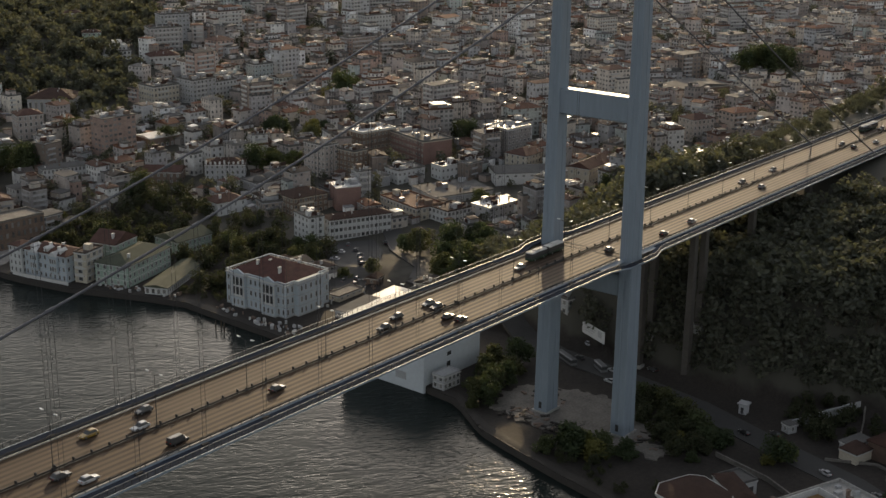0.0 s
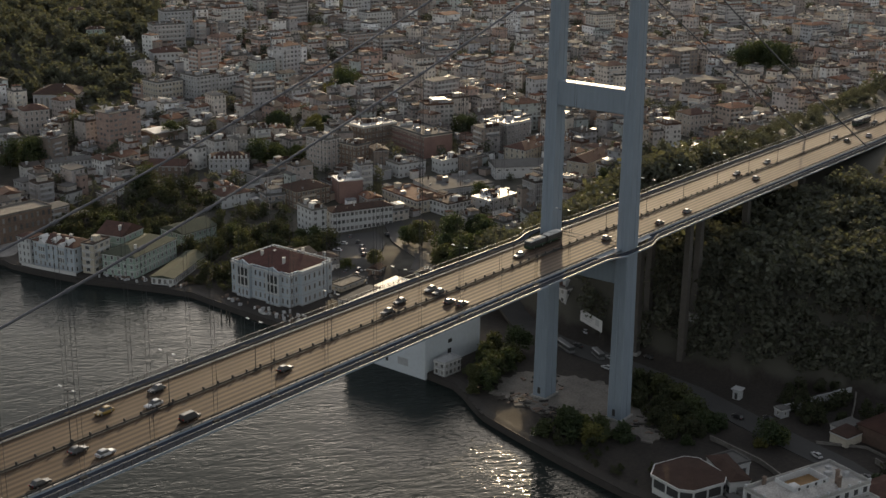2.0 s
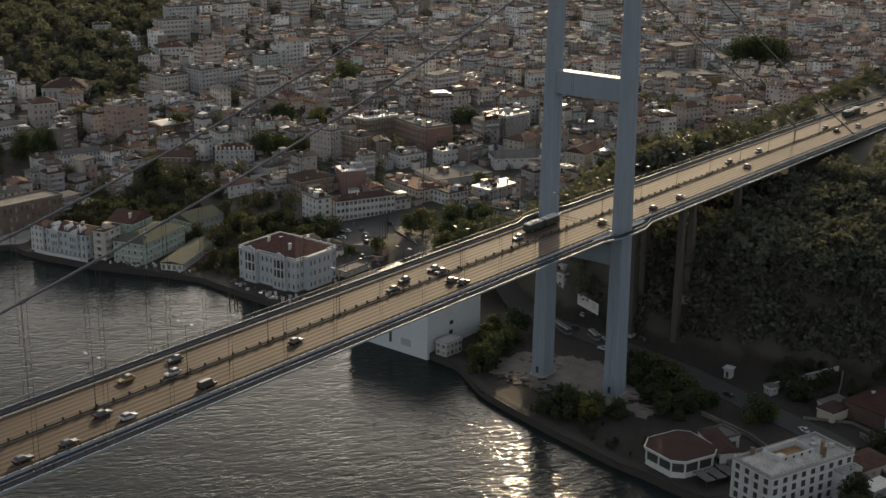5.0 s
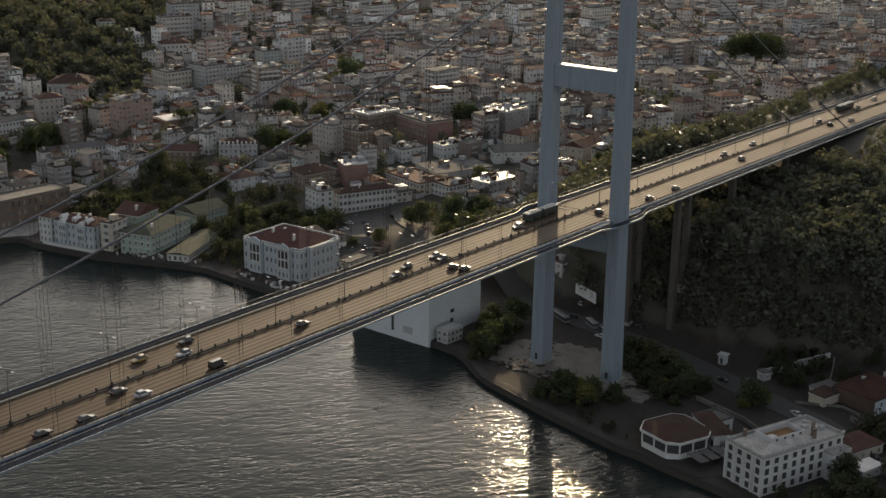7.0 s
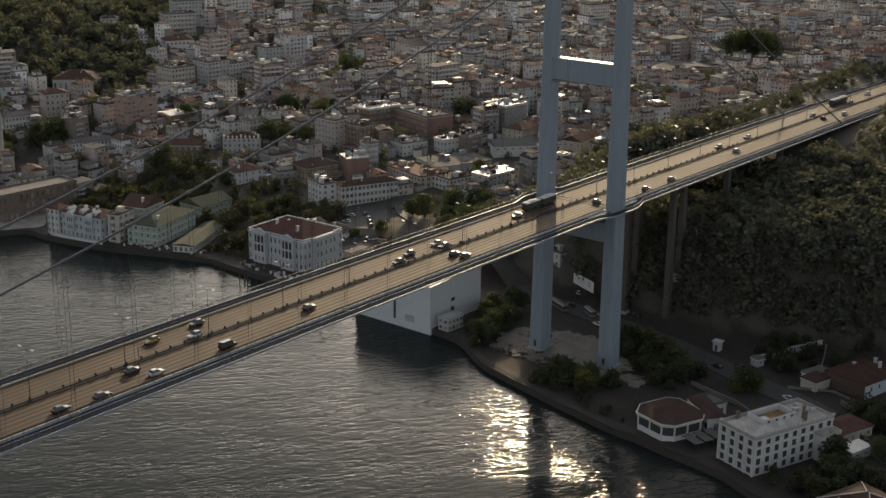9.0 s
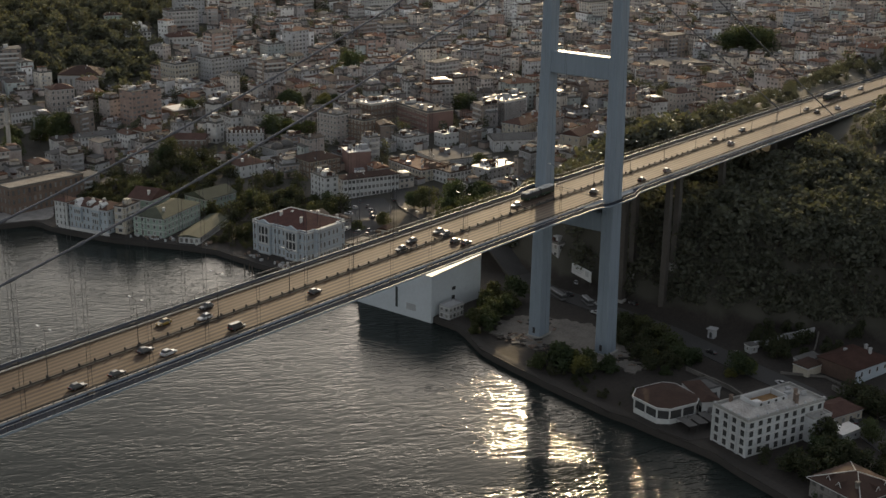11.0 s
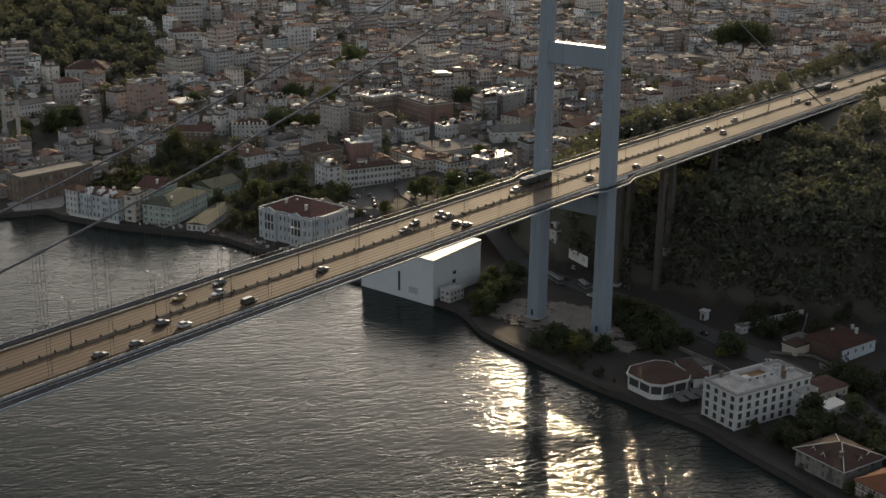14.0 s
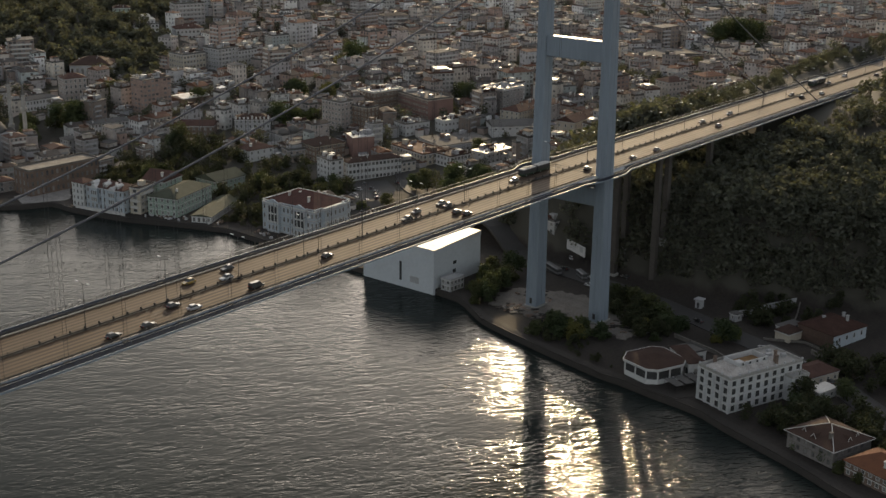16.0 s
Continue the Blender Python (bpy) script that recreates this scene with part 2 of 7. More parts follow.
PANES_NEAR = surface("haze-lifted window glass", (0.12, 0.12, 0.125), 0.3, vary=0.3, scale=0.4, bump=0, spec=0.4, palette=PANE_TONES)
TRIM = surface("off-white trim", (0.50, 0.49, 0.47), 0.75, vary=0.12)
BARK = surface("bark", (0.07, 0.055, 0.04), 0.9, vary=0.35, fine=8)
# Leaf tones are lifted to stand for haze, most in the wood leaves.
LEAVES = surface("green leaves", (0.05, 0.075, 0.025), 0.7, vary=0.35, scale=0.5, fine=3.0, bump=0, palette=((0.05, 0.066, 0.032), (0.06, 0.073, 0.034), (0.044, 0.06, 0.03), (0.068, 0.074, 0.034)), spec=0.2)
LEAVES_WOOD = surface("wood leaves greyed for haze", (0.04, 0.055, 0.02), 0.75, vary=0.35, scale=0.3, fine=2.0, bump=0, pick="island",
                      palette=((0.088, 0.092, 0.074), (0.098, 0.101, 0.077), (0.103, 0.102, 0.081), (0.08, 0.086, 0.069)), spec=0.12)
# The wood leaves without the haze lift.
LEAVES_DARK = surface("dark garden leaves", (0.04, 0.055, 0.02), 0.75, vary=0.35, scale=0.3, fine=2.0, bump=0, pick="island",
                      palette=((0.045, 0.052, 0.030), (0.052, 0.057, 0.032), (0.055, 0.056, 0.034), (0.040, 0.048, 0.028)), spec=0.12)
# Sunlight on some crowns is put into this leaf colour.
LEAVES_LIT = surface("yellow-green leaves in sunlit tone", (0.10, 0.11, 0.035), 0.7, vary=0.3, scale=0.5, fine=3.0, bump=0, palette=((0.115, 0.125, 0.042), (0.10, 0.115, 0.045), (0.125, 0.12, 0.04)), spec=0.2)


def leafy(m):
    """Lets light through leaves."""
    t = m.node_tree
    p, out = t.nodes["Principled BSDF"], t.nodes["Material Output"]
    thin, mix = t.nodes.new("ShaderNodeBsdfTranslucent"), t.nodes.new("ShaderNodeMixShader")
    gain = t.nodes.new("ShaderNodeVectorMath")
    gain.operation = "MULTIPLY"
    gain.inputs[1].default_value = (1.8, 1.75, 0.9)
    t.links.new(p.inputs["Base Color"].links[0].from_socket, gain.inputs[0])
    t.links.new(gain.outputs[0], thin.inputs["Color"])
    mix.inputs[0].default_value = 0.25
    t.links.new(p.outputs[0], mix.inputs[1]), t.links.new(thin.outputs[0], mix.inputs[2]), t.links.new(mix.outputs[0], out.inputs["Surface"])


for _m in (LEAVES, LEAVES_WOOD, LEAVES_DARK, LEAVES_LIT):
    leafy(_m)
LAMP_WHITE = surface("pale lamp housing", (0.7, 0.7, 0.68), 0.4, vary=0.1)
TYRE = surface("black rubber", (0.02, 0.02, 0.02), 0.8, vary=0.1, bump=0)
CHROME = surface("bright wheel metal", (0.55, 0.55, 0.56), 0.3, metal=0.9, vary=0.1, bump=0)
LIGHTGLASS = surface("lamp glass", (0.7, 0.68, 0.62), 0.15, vary=0.05, bump=0)
REDGLASS = surface("red lamp glass", (0.35, 0.02, 0.015), 0.2, vary=0.05, bump=0)


def paint(name, colour):
    m = surface(name, colour, 0.35, vary=0.05, bump=0, spec=0.5)
    m.node_tree.nodes["Principled BSDF"].inputs["Coat Weight"].default_value = 0.3
    return m


CAR_BLACK, CAR_WHITE, CAR_GREY = paint("black car paint", (0.012, 0.012, 0.013)), paint("white car paint", (0.45, 0.45, 0.45)), paint("grey car paint", (0.035, 0.035, 0.037))
CAR_SILVER, CAR_YELLOW, CAR_RED = paint("silver car paint", (0.13, 0.13, 0.132)), paint("taxi yellow car paint", (0.28, 0.175, 0.035)), paint("dark red car paint", (0.18, 0.02, 0.02))


# ---- mesh helpers ----
class Geo:
    """Gathers vertices and faces (with a material slot each) for one mesh."""

    def __init__(self):
        self.v, self.f, self.s = [], [], []

    def quad(self, pts, slot=0):
        n = len(self.v)
        self.v.extend(pts)
        self.f.append(tuple(range(n, n + len(pts))))
        self.s.append(slot)

    def solid(self, lower, upper, slot=0, bottom=True):
        """A prism between two rings of equal length, sharing its vertices."""
        n, k = len(self.v), len(lower)
        self.v.extend(lower), self.v.extend(upper)
        for i in range(k):
            j = (i + 1) % k
            self.f.append((n + i, n + j, n + k + j, n + k + i)), self.s.append(slot)
        self.f.append(tuple(range(n + k, n + 2 * k))), self.s.append(slot)
        if bottom:
            self.f.append(tuple(range(n + k - 1, n - 1, -1))), self.s.append(slot)

    def box(self, x0, x1, y0, y1, z0, z1, slot=0, at=None, bottom=True):
        lo = [(x0, y0, z0), (x1, y0, z0), (x1, y1, z0), (x0, y1, z0)]
        hi = [(x, y, z1) for x, y, _ in lo]
        if at is not None:
            lo, hi = [tuple(at @ Vector(p)) for p in lo], [tuple(at @ Vector(p)) for p in hi]
        self.solid(lo, hi, slot, bottom)

    def tube(self, pts, r, sides=8, slot=0):
        """A round bar along a line of points; r may be one radius or one for each point."""
        n0 = len(self.v)
        pts = [Vector(p) for p in pts]
        for i, p in enumerate(pts):
            way = (pts[min(i + 1, len(pts) - 1)] - pts[max(i - 1, 0)]).normalized()
            a = way.cross(Vector((0, 0, 1)) if abs(way.z) < 0.95 else Vector((1, 0, 0))).normalized()
            b = way.cross(a)
            rad = r[i] if isinstance(r, (list, tuple)) else r
            for k in range(sides):
                u = 2 * math.pi * k / sides
                self.v.append(tuple(p + (a * math.cos(u) + b * math.sin(u)) * rad))
        for i in range(len(pts) - 1):
            for k in range(sides):
                j = (k + 1) % sides
                self.f.append((n0 + i * sides + k, n0 + i * sides + j, n0 + (i + 1) * sides + j, n0 + (i + 1) * sides + k)), self.s.append(slot)
        self.f.append(tuple(n0 + k for k in range(sides - 1, -1, -1))), self.s.append(slot)
        self.f.append(tuple(n0 + (len(pts) - 1) * sides + k for k in range(sides))), self.s.append(slot)

    def mesh(self, name, mats, smooth=False):
        me = bpy.data.meshes.new(name)
        me.from_pydata(self.v, [], self.f)
        for m in mats if isinstance(mats, (list, tuple)) else [mats]:
            me.materials.append(m)
        if any(self.s):
            me.polygons.foreach_set("material_index", self.s)
        if smooth:
            me.polygons.foreach_set("use_smooth", [True] * len(self.f))
        me.update()
        return me


def part(name, geo, mats, parent, label="", smooth=False):
    """One mesh object under a thing or under a part."""
    me = geo if isinstance(geo, bpy.types.Mesh) else geo.mesh(name, mats, smooth)
    ob = new(name, me)
    ob.parent = parent
    return tagged(ob, label)


def thing(name, label, category, m=None, group="", kind=""):
    ob = new(name)
    if m is not None:
        ob.matrix_basis = m
    return tagged(ob, label, category, group, kind)


def structure(name, geo, mats, label, category, smooth=False):
    return tagged(new(name, geo.mesh(name, mats, smooth)), label, category, "", "structure")




# ---- lie of the land ----
SHORE_Y = (-3000, -400, -142, -126, -106, -96, -85, -76, -63, -51, -42, -14, 11, 24, 44, 58, 101, 162, 190, 210, 241, 268, 280, 291, 300, 420, 3000)
SHORE_X = (-900, -190, -76.5, -68.5, -60.5, -56.5, -51, -49, -47.2, -44.5, -43.8, -36.8, -29.4, -25, -11, -9, -7, -4, -2, -8, -20, -25, -26, -24, -42, -120, -700)


def shore(y):
    return float(np.interp(y, SHORE_Y, SHORE_X))


def ease(v, a, b):
    u = min(max((v - a) / (b - a), 0.0), 1.0)
    return u * u * (3 - 2 * u)


def deck_z(x):
    return 61.9 - 0.0135 * x - 1.3e-5 * x * x


def land(x, y):
    """Height of the ground over the water: a flat quay, a town rising gently, a wooded spur on the bridge's seaward side."""
    d = x - shore(y)
    town = 2.6 + 9 * ease(d, 40, 330) + 9 * ease(d, 350, 800) + 18 * ease(d, 800, 1600)
    left = 22 * ease(y, 380, 640) * ease(d, 200, 420) + 25 * ease(y, 700, 1000) * ease(d, 200, 500)
    foot = 53 + 5 * ease(y, 0, 20) + 0.35 * max(0.0, -y - 30)
    # The spur's reach past the viaduct is widened to shade the quay.
    spur = (31 * ease(x, foot, foot + 15) + 15 * ease(x, 75, 215)) * (1 - 0.88 * ease(y, 44 - 14 * ease(x, 120, 170), 104 - 12 * ease(x, 120, 170)))
    far = 14 * ease(x, 450, 800) * (1 - ease(y, 100, 400))
    z = town + left + spur + far
    if x > 100:                     # the road runs on in a cutting
        z = min(z, deck_z(x) - 1.3 + 0.35 * max(0.0, abs(y) - 18))
    return z


# ground: one sheet from the quay wall to the horizon
g = Geo()
ys = [-4200, -3000, -2000, -1400, -1000, -700, -500, -350] + [-260 + 6 * i for i in range(201)] + [1000, 1150, 1400, 1800, 2400, 3200, 4200]
ds = [-0.02, 0.0, 1.2, 4, 8, 13] + [20 + 8 * i for i in range(110)] + [940, 1060, 1250, 1500, 1900, 2500, 3400, 4600]
nx = len(ds)
for y in ys:
    x0 = shore(y)
    for k, d in enumerate(ds):
        g.v.append((x0 + d, y, -4.0 if k == 0 else land(x0 + d, y) - (0.5 if k == 1 else 0)))
for j in range(len(ys) - 1):
    for k in range(nx - 1):
        a = j * nx + k
        g.f.append((a, a + 1, a + nx + 1, a + nx))
        g.s.append(1 if k < 3 else 0)
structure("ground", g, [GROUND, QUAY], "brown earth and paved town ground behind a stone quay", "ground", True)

g = Geo()
xs = [-4500, -2500, -1500, -900] + [-600 + 40 * i for i in range(17)] + [140]
for x in xs:
    for y in (-4500, -1500, -600, -300, 0, 300, 600, 1500, 4500):
        g.v.append((x, y, 0.0))
for i in range(len(xs) - 1):
    for j in range(8):
        a = i * 9 + j
        g.f.append((a, a + 9, a + 10, a + 1)), g.s.append(0)
structure("water", g, WATER, "dark green rippled strait water with a sun glitter path", "water")


# ---- the suspension bridge ----
TOP = 165.0


def cable_z(x):
    return 68.4 + 97.0 * (1 + x / 537.0) ** 2 if x < 0 else TOP + 0.4 - 0.545 * x + 1.47e-4 * x * x


def leg_y(z):
    return 14 + 0.7 * (TOP - z) / 160


def leg_w(z):
    k = (z - 5) / 160
    return 5.2 - 1.6 * k, 7.0 - 2.1 * k


tower = thing("bridge_tower", "grey-blue painted steel suspension bridge tower on the shore", "bridge tower")
for side in (-1, 1):
    g = Geo()
    rings = []
    for z in (3.5, 30, 55, 80, 105, 130, 150, TOP):
        w, l = leg_w(z)
        yc, c = side * leg_y(z), 0.35
        x, y = l / 2, w / 2
        # a box section with chamfered corners and a shallow groove up each broad face
        ring = [(-x + c, -y), (-0.5, -y), (-0.4, -y + 0.12), (0.4, -y + 0.12), (0.5, -y), (x - c, -y), (x, -y + c), (x, y - c), (x - c, y), (0.5, y), (0.4, y - 0.12), (-0.4, y - 0.12),
                (-0.5, y), (-x + c, y), (-x, y - c), (-x, 0.45), (-x + 0.12, 0.35), (-x + 0.12, -0.35), (-x, -0.45), (-x, -y + c)]
        rings.append([(px, yc + py, z) for px, py in ring])
    k = len(rings[0])
    for r in rings:
        g.v.extend(r)
    for r in range(len(rings) - 1):
        for i in range(k):
            j = (i + 1) % k
            g.f.append((r * k + i, r * k + j, r * k + k + j, r * k + k + i)), g.s.append(0)
    g.f.append(tuple(range(len(g.v) - k, len(g.v)))), g.s.append(0)
    leg = part("leg", g, STEEL, tower)
    g = Geo()
    w, l = leg_w(4)
    g.box(-l / 2 - 0.5, l / 2 + 0.5, side * leg_y(4) - w / 2 - 0.5, side * leg_y(4) + w / 2 + 0.5, 2.2, 3.6)
    part("plinth", g, CONCRETE, leg, "weathered concrete plinth")
    g = Geo()
    g.box(-3.4, 3.4, side * 14 - 2.1, side * 14 + 2.1, TOP, TOP + 3.2)
    part("saddle_housing", g, STEEL, leg)
    g = Geo()
    w, l = leg_w(8)
    yo = side * leg_y(8)
    g.box(-l / 2 - 0.06, -l / 2 + 0.02, yo - 0.55, yo + 0.55, 4.6, 6.9)
    part("door", g, STEEL_DARK, leg, "dark steel access door")
for z0, z1, half in ((104.4, 112.2, 2.1), (49.5, 56.5, 2.3), (155.5, 162.0, 1.9)):
    g = Geo()
    ya = leg_y((z0 + z1) / 2) - leg_w((z0 + z1) / 2)[0] / 2 + 0.05
    c = 0.3
    ring = [(-half, z0 + c), (-half + c, z0), (half - c, z0), (half, z0 + c), (half, z1 - c), (half - c, z1), (-half + c, z1), (-half, z1 - c)]
    g.solid([(x, -ya, z) for x, z in ring], [(x, ya, z) for x, z in ring])
    beam = part("cross_beam", g, STEEL, tower)
    for i in range(9):
        y = -ya + (i + 0.5) * 2 * ya / 9
        g = Geo()
        g.box(-half - 0.05, half + 0.05, y - 0.06, y + 0.06, z0 + 0.4, z1 - 0.4)
        part("stiffener", g, STEEL, beam)

X0, X1 = -640, 620
STEP = 6
deck = thing("bridge_deck", "six-lane bridge deck with sunlit worn road and grey steel girder", "bridge")


def bulge(x):
    """How far the walkway swings out round the tower."""
    return 2.5 * (1 - ease(abs(x), 6, 17))


def strip(name, half_list, mats, x0=X0, x1=X1, label="", closed=True, dx=STEP, parent=None, out=False):
    """A bar of constant section swept along the deck; section points are (y, dz), bent outwards at the tower if out."""
    g = Geo()
    xs = [x0 + (x1 - x0) * i / max(1, round((x1 - x0) / dx)) for i in range(max(1, round((x1 - x0) / dx)) + 1)]
    k = len(half_list)
    for x in xs:
        for y, dz in half_list:
            g.v.append((x, y + (math.copysign(bulge(x), y) if out else 0), deck_z(x) + dz))
    for i in range(len(xs) - 1):
        for j in range(k if closed else k - 1):
            a, b = i * k + j, i * k + (j + 1) % k
            g.f.append((a, b, b + k, a + k)), g.s.append(0)
    if closed:
        g.f.append(tuple(range(k))), g.s.append(0)
        g.f.append(tuple(range((len(xs) - 1) * k + k - 1, (len(xs) - 1) * k - 1, -1))), g.s.append(0)
    return part(name, g, mats, parent or deck, label)


def bar(y, dz, w, h):
    return [(y - w / 2, dz), (y + w / 2, dz), (y + w / 2, dz + h), (y - w / 2, dz + h)]


RH = 12.05
strip("road_surface", [(-RH, 0), (-RH, 0.04), (0, 0.16), (RH, 0.04), (RH, 0)], ROAD, label="sunlit tan asphalt worn into stripes")
strip("girder", [(-12.6, -0.02), (-14.2, -0.5), (-10.0, -3.0), (10.0, -3.0), (14.2, -0.5), (12.6, -0.02)], STEEL, label="grey steel box girder")
for s in (-1, 1):
    strip("walkway", [(s * 13.1, -0.45), (s * 16.7, -0.7), (s * 16.7, -0.15), (s * 13.1, -0.05)], WALKWAY, label="walkway toned blue-grey for sky-lit shade", out=False, x1=-17)
    strip("walkway", [(s * 13.1, -0.45), (s * 16.7, -0.7), (s * 16.7, -0.15), (s * 13.1, -0.05)], WALKWAY, label="walkway toned blue-grey for sky-lit shade", x0=17)
    strip("walkway", [(s * 14.4, -0.55), (s * 16.7, -0.7), (s * 16.7, -0.15), (s * 14.4, -0.1)], WALKWAY, label="walkway swinging round the tower leg", x0=-17, x1=17, dx=1.5, out=True)
    strip("edge_beam", bar(s * 16.85, -0.62, 0.24, 0.52), STEEL, x0=X0, x1=X1, dx=2.0, out=True, label="grey steel edge beam")
    strip("kerb", bar(s * 12.3, -0.02, 0.45, 0.28), CONCRETE, x1=-4.2)
    strip("kerb", bar(s * 12.3, -0.02, 0.45, 0.28), CONCRETE, x0=4.2)
    for a, b in ((X0, -4.5), (4.5, X1)):
        strip("guard_rail", bar(s * 12.45, 0.55, 0.12, 0.3), STEEL_DARK, a, b)
        strip("guard_rail", bar(s * 12.45, 1.0, 0.09, 0.09), STEEL_DARK, a, b)
    strip("hand_rail", bar(s * 16.75, 1.18, 0.09, 0.09), STEEL_PALE, dx=2.0, out=True, label="pale hand rail")
    for dz in (0.25, 0.55, 0.85):
        strip("hand_rail", bar(s * 16.75, dz, 0.05, 0.05), STEEL_DARK, dx=2.0, out=True)
strip("median_barrier", bar(0, 0.42, 0.34, 0.32), STEEL_DARK, label="dark steel median guard rail")
# The kerb takes the dark steel to paint in its shaded side.
strip("median_kerb", bar(0, 0.12, 0.6, 0.1), STEEL_DARK)


def posts(name, spots, w, h, mats, label, base=-0.1, head=0.0):
    """Equal upright posts: the nearer ones single parts, those further off joined."""
    one = Geo()
    one.box(-w / 2, w / 2, -w / 2, w / 2, base, h)
    if head:
        one.box(-w * 0.8, w * 0.8, -head / 2, head / 2, h - 0.5, h + 0.15)
    me = one.mesh(name, mats)
    rest, count = Geo(), 0
    for x, y, z in spots:
        if -250 < x < 130 and count < 225:
            ob = part(name, me, mats, deck)
            ob.location = (x, y, z)
            count += 1
        else:
            rest.box(x - w / 2, x + w / 2, y - w / 2, y + w / 2, z + base, z + h)
    if rest.v:
        ob = part(name, rest, mats, deck)
        tagged(ob, label, "", "", "stuff")


posts("median_post", [(x, 0, deck_z(x)) for x in np.arange(X0 + 3, X1, 4.6)], 0.18, 1.25, STEEL_DARK, "dark median posts", head=0.5)
for s in (-1, 1):
    posts("guard_post", [(x, s * 12.45, deck_z(x)) for x in np.arange(X0 + 1, X1, 3.0) if abs(x) > 5], 0.16, 1.05, STEEL_DARK, "dark guard rail posts")
    posts("rail_post", [(x, s * (16.75 + bulge(x)), deck_z(x)) for x in np.arange(X0 + 1, X1, 2.0)], 0.09, 1.2, STEEL_DARK, "hand rail posts", -0.5)
g = Geo()
for x in (-1.6, 1.6):
    g.box(x - 0.25, x + 0.25, -RH, RH, deck_z(x) + 0.02, deck_z(x) + 0.175)
part("expansion_joint", g, STEEL_DARK, deck)

for s in (-1, 1):
    g = Geo()
    pts = [(x, s * 14, cable_z(x)) for x in [-640 + 8 * i for i in range(81)]] + [(x, s * 14, cable_z(x)) for x in [6 + 6 * i for i in range(37)]]
    g.tube(pts, 0.29, 10)
    cable = tagged(new("main_cable", g.mesh("main_cable", CABLE, True)), "dark grey painted main cable of the suspension bridge", "cable", "main cables")
HX = [-33.9 - 17.9 * i for i in range(30)]


def hanger(x, s):
    h = thing("hanger", "thin paired steel hanger ropes with a cable clamp", "hanger", None, "bridge hangers")
    zc = cable_z(x)
    for dx in (-0.55, 0.55):
        g = Geo()
        g.tube([(x + dx, s * 14, deck_z(x) - 0.3), (x + dx, s * 14, zc)], 0.045, 5)
        part("rope", g, STEEL_DARK, h)
    g = Geo()
    g.tube([(x - 0.9, s * 14, cable_z(x - 0.9)), (x + 0.9, s * 14, cable_z(x + 0.9))], 0.42, 10)
    part("clamp", g, CABLE, h)
    g = Geo()
    g.box(x - 0.9, x + 0.9, s * 14 - 0.35, s * 14 + 0.35, deck_z(x) - 0.5, deck_z(x) + 0.35)
    part("anchor_block", g, STEEL_DARK, h)


for x in HX:
    for s in (-1, 1):
        hanger(x, s)

# street lamps on the median
g = Geo()
lamp = thing("street_lamp", "tall dark two-armed street lamp on the bridge median", "street lamp", None, "bridge lamps")
g.tube([(0, 0, 0), (0, 0, 6), (0, 0, 12.5)], [0.11, 0.08, 0.05], 8)
pole = part("pole", g, STEEL_DARK, lamp)
for s in (-1, 1):
    g = Geo()
    g.tube([(0, 0, 12.0), (0, s * 0.7, 12.5), (0, s * 2.0, 12.8)], 0.05, 6)
    arm = part("arm", g, STEEL_DARK, lamp)
    g = Geo()
    g.solid([(-0.16, s * 1.7, 12.72), (0.16, s * 1.7, 12.72), (0.2, s * 2.7, 12.78), (-0.2, s * 2.7, 12.78)][::s], [(-0.1, s * 1.7, 12.86), (0.1, s * 1.7, 12.86), (0.12, s * 2.7, 12.95), (-0.12, s * 2.7, 12.95)][::s])
    part("lamp_head", g, LAMP_WHITE, arm)
g = Geo()
g.box(-0.3, 0.3, -0.3, 0.3, 0, 0.7)
part("base", g, STEEL_DARK, lamp)
lamp.matrix_basis = pose(-16, 0, deck_z(-16) + 0.2)
for i in range(-12, 15):
    if i:
        x = -16 + 27.0 * i
        copy_thing(lamp, pose(x, 0, deck_z(x) + 0.2))

# piers of the approach viaduct
for x in (53, 61, 99, 150, 205):
    pier = thing("viaduct_pier", "slender weathered pier pair, darkened for shade, carrying the approach deck", "bridge pier", None, "viaduct piers")
    for y in (-9.5, 9.5):
        g = Geo()
        z0 = land(x, y) - 1
        g.solid([(x - 1.5, y - 1.2, z0), (x + 1.5, y - 1.2, z0), (x + 1.5, y + 1.2, z0), (x - 1.5, y + 1.2, z0)],
                [(x - 1.2, y - 1.0, deck_z(x) - 2.9), (x + 1.2, y - 1.0, deck_z(x) - 2.9), (x + 1.2, y + 1.0, deck_z(x) - 2.9), (x - 1.2, y + 1.0, deck_z(x) - 2.9)])
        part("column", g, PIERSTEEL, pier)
        g = Geo()
        g.box(x - 2.4, x + 2.4, y - 2.1, y + 2.1, z0 - 1, z0 + 2.0)
        part("footing", g, CONCRETE, pier, "concrete footing")


# ---- buildings ----
FRAME_CACHE = {}


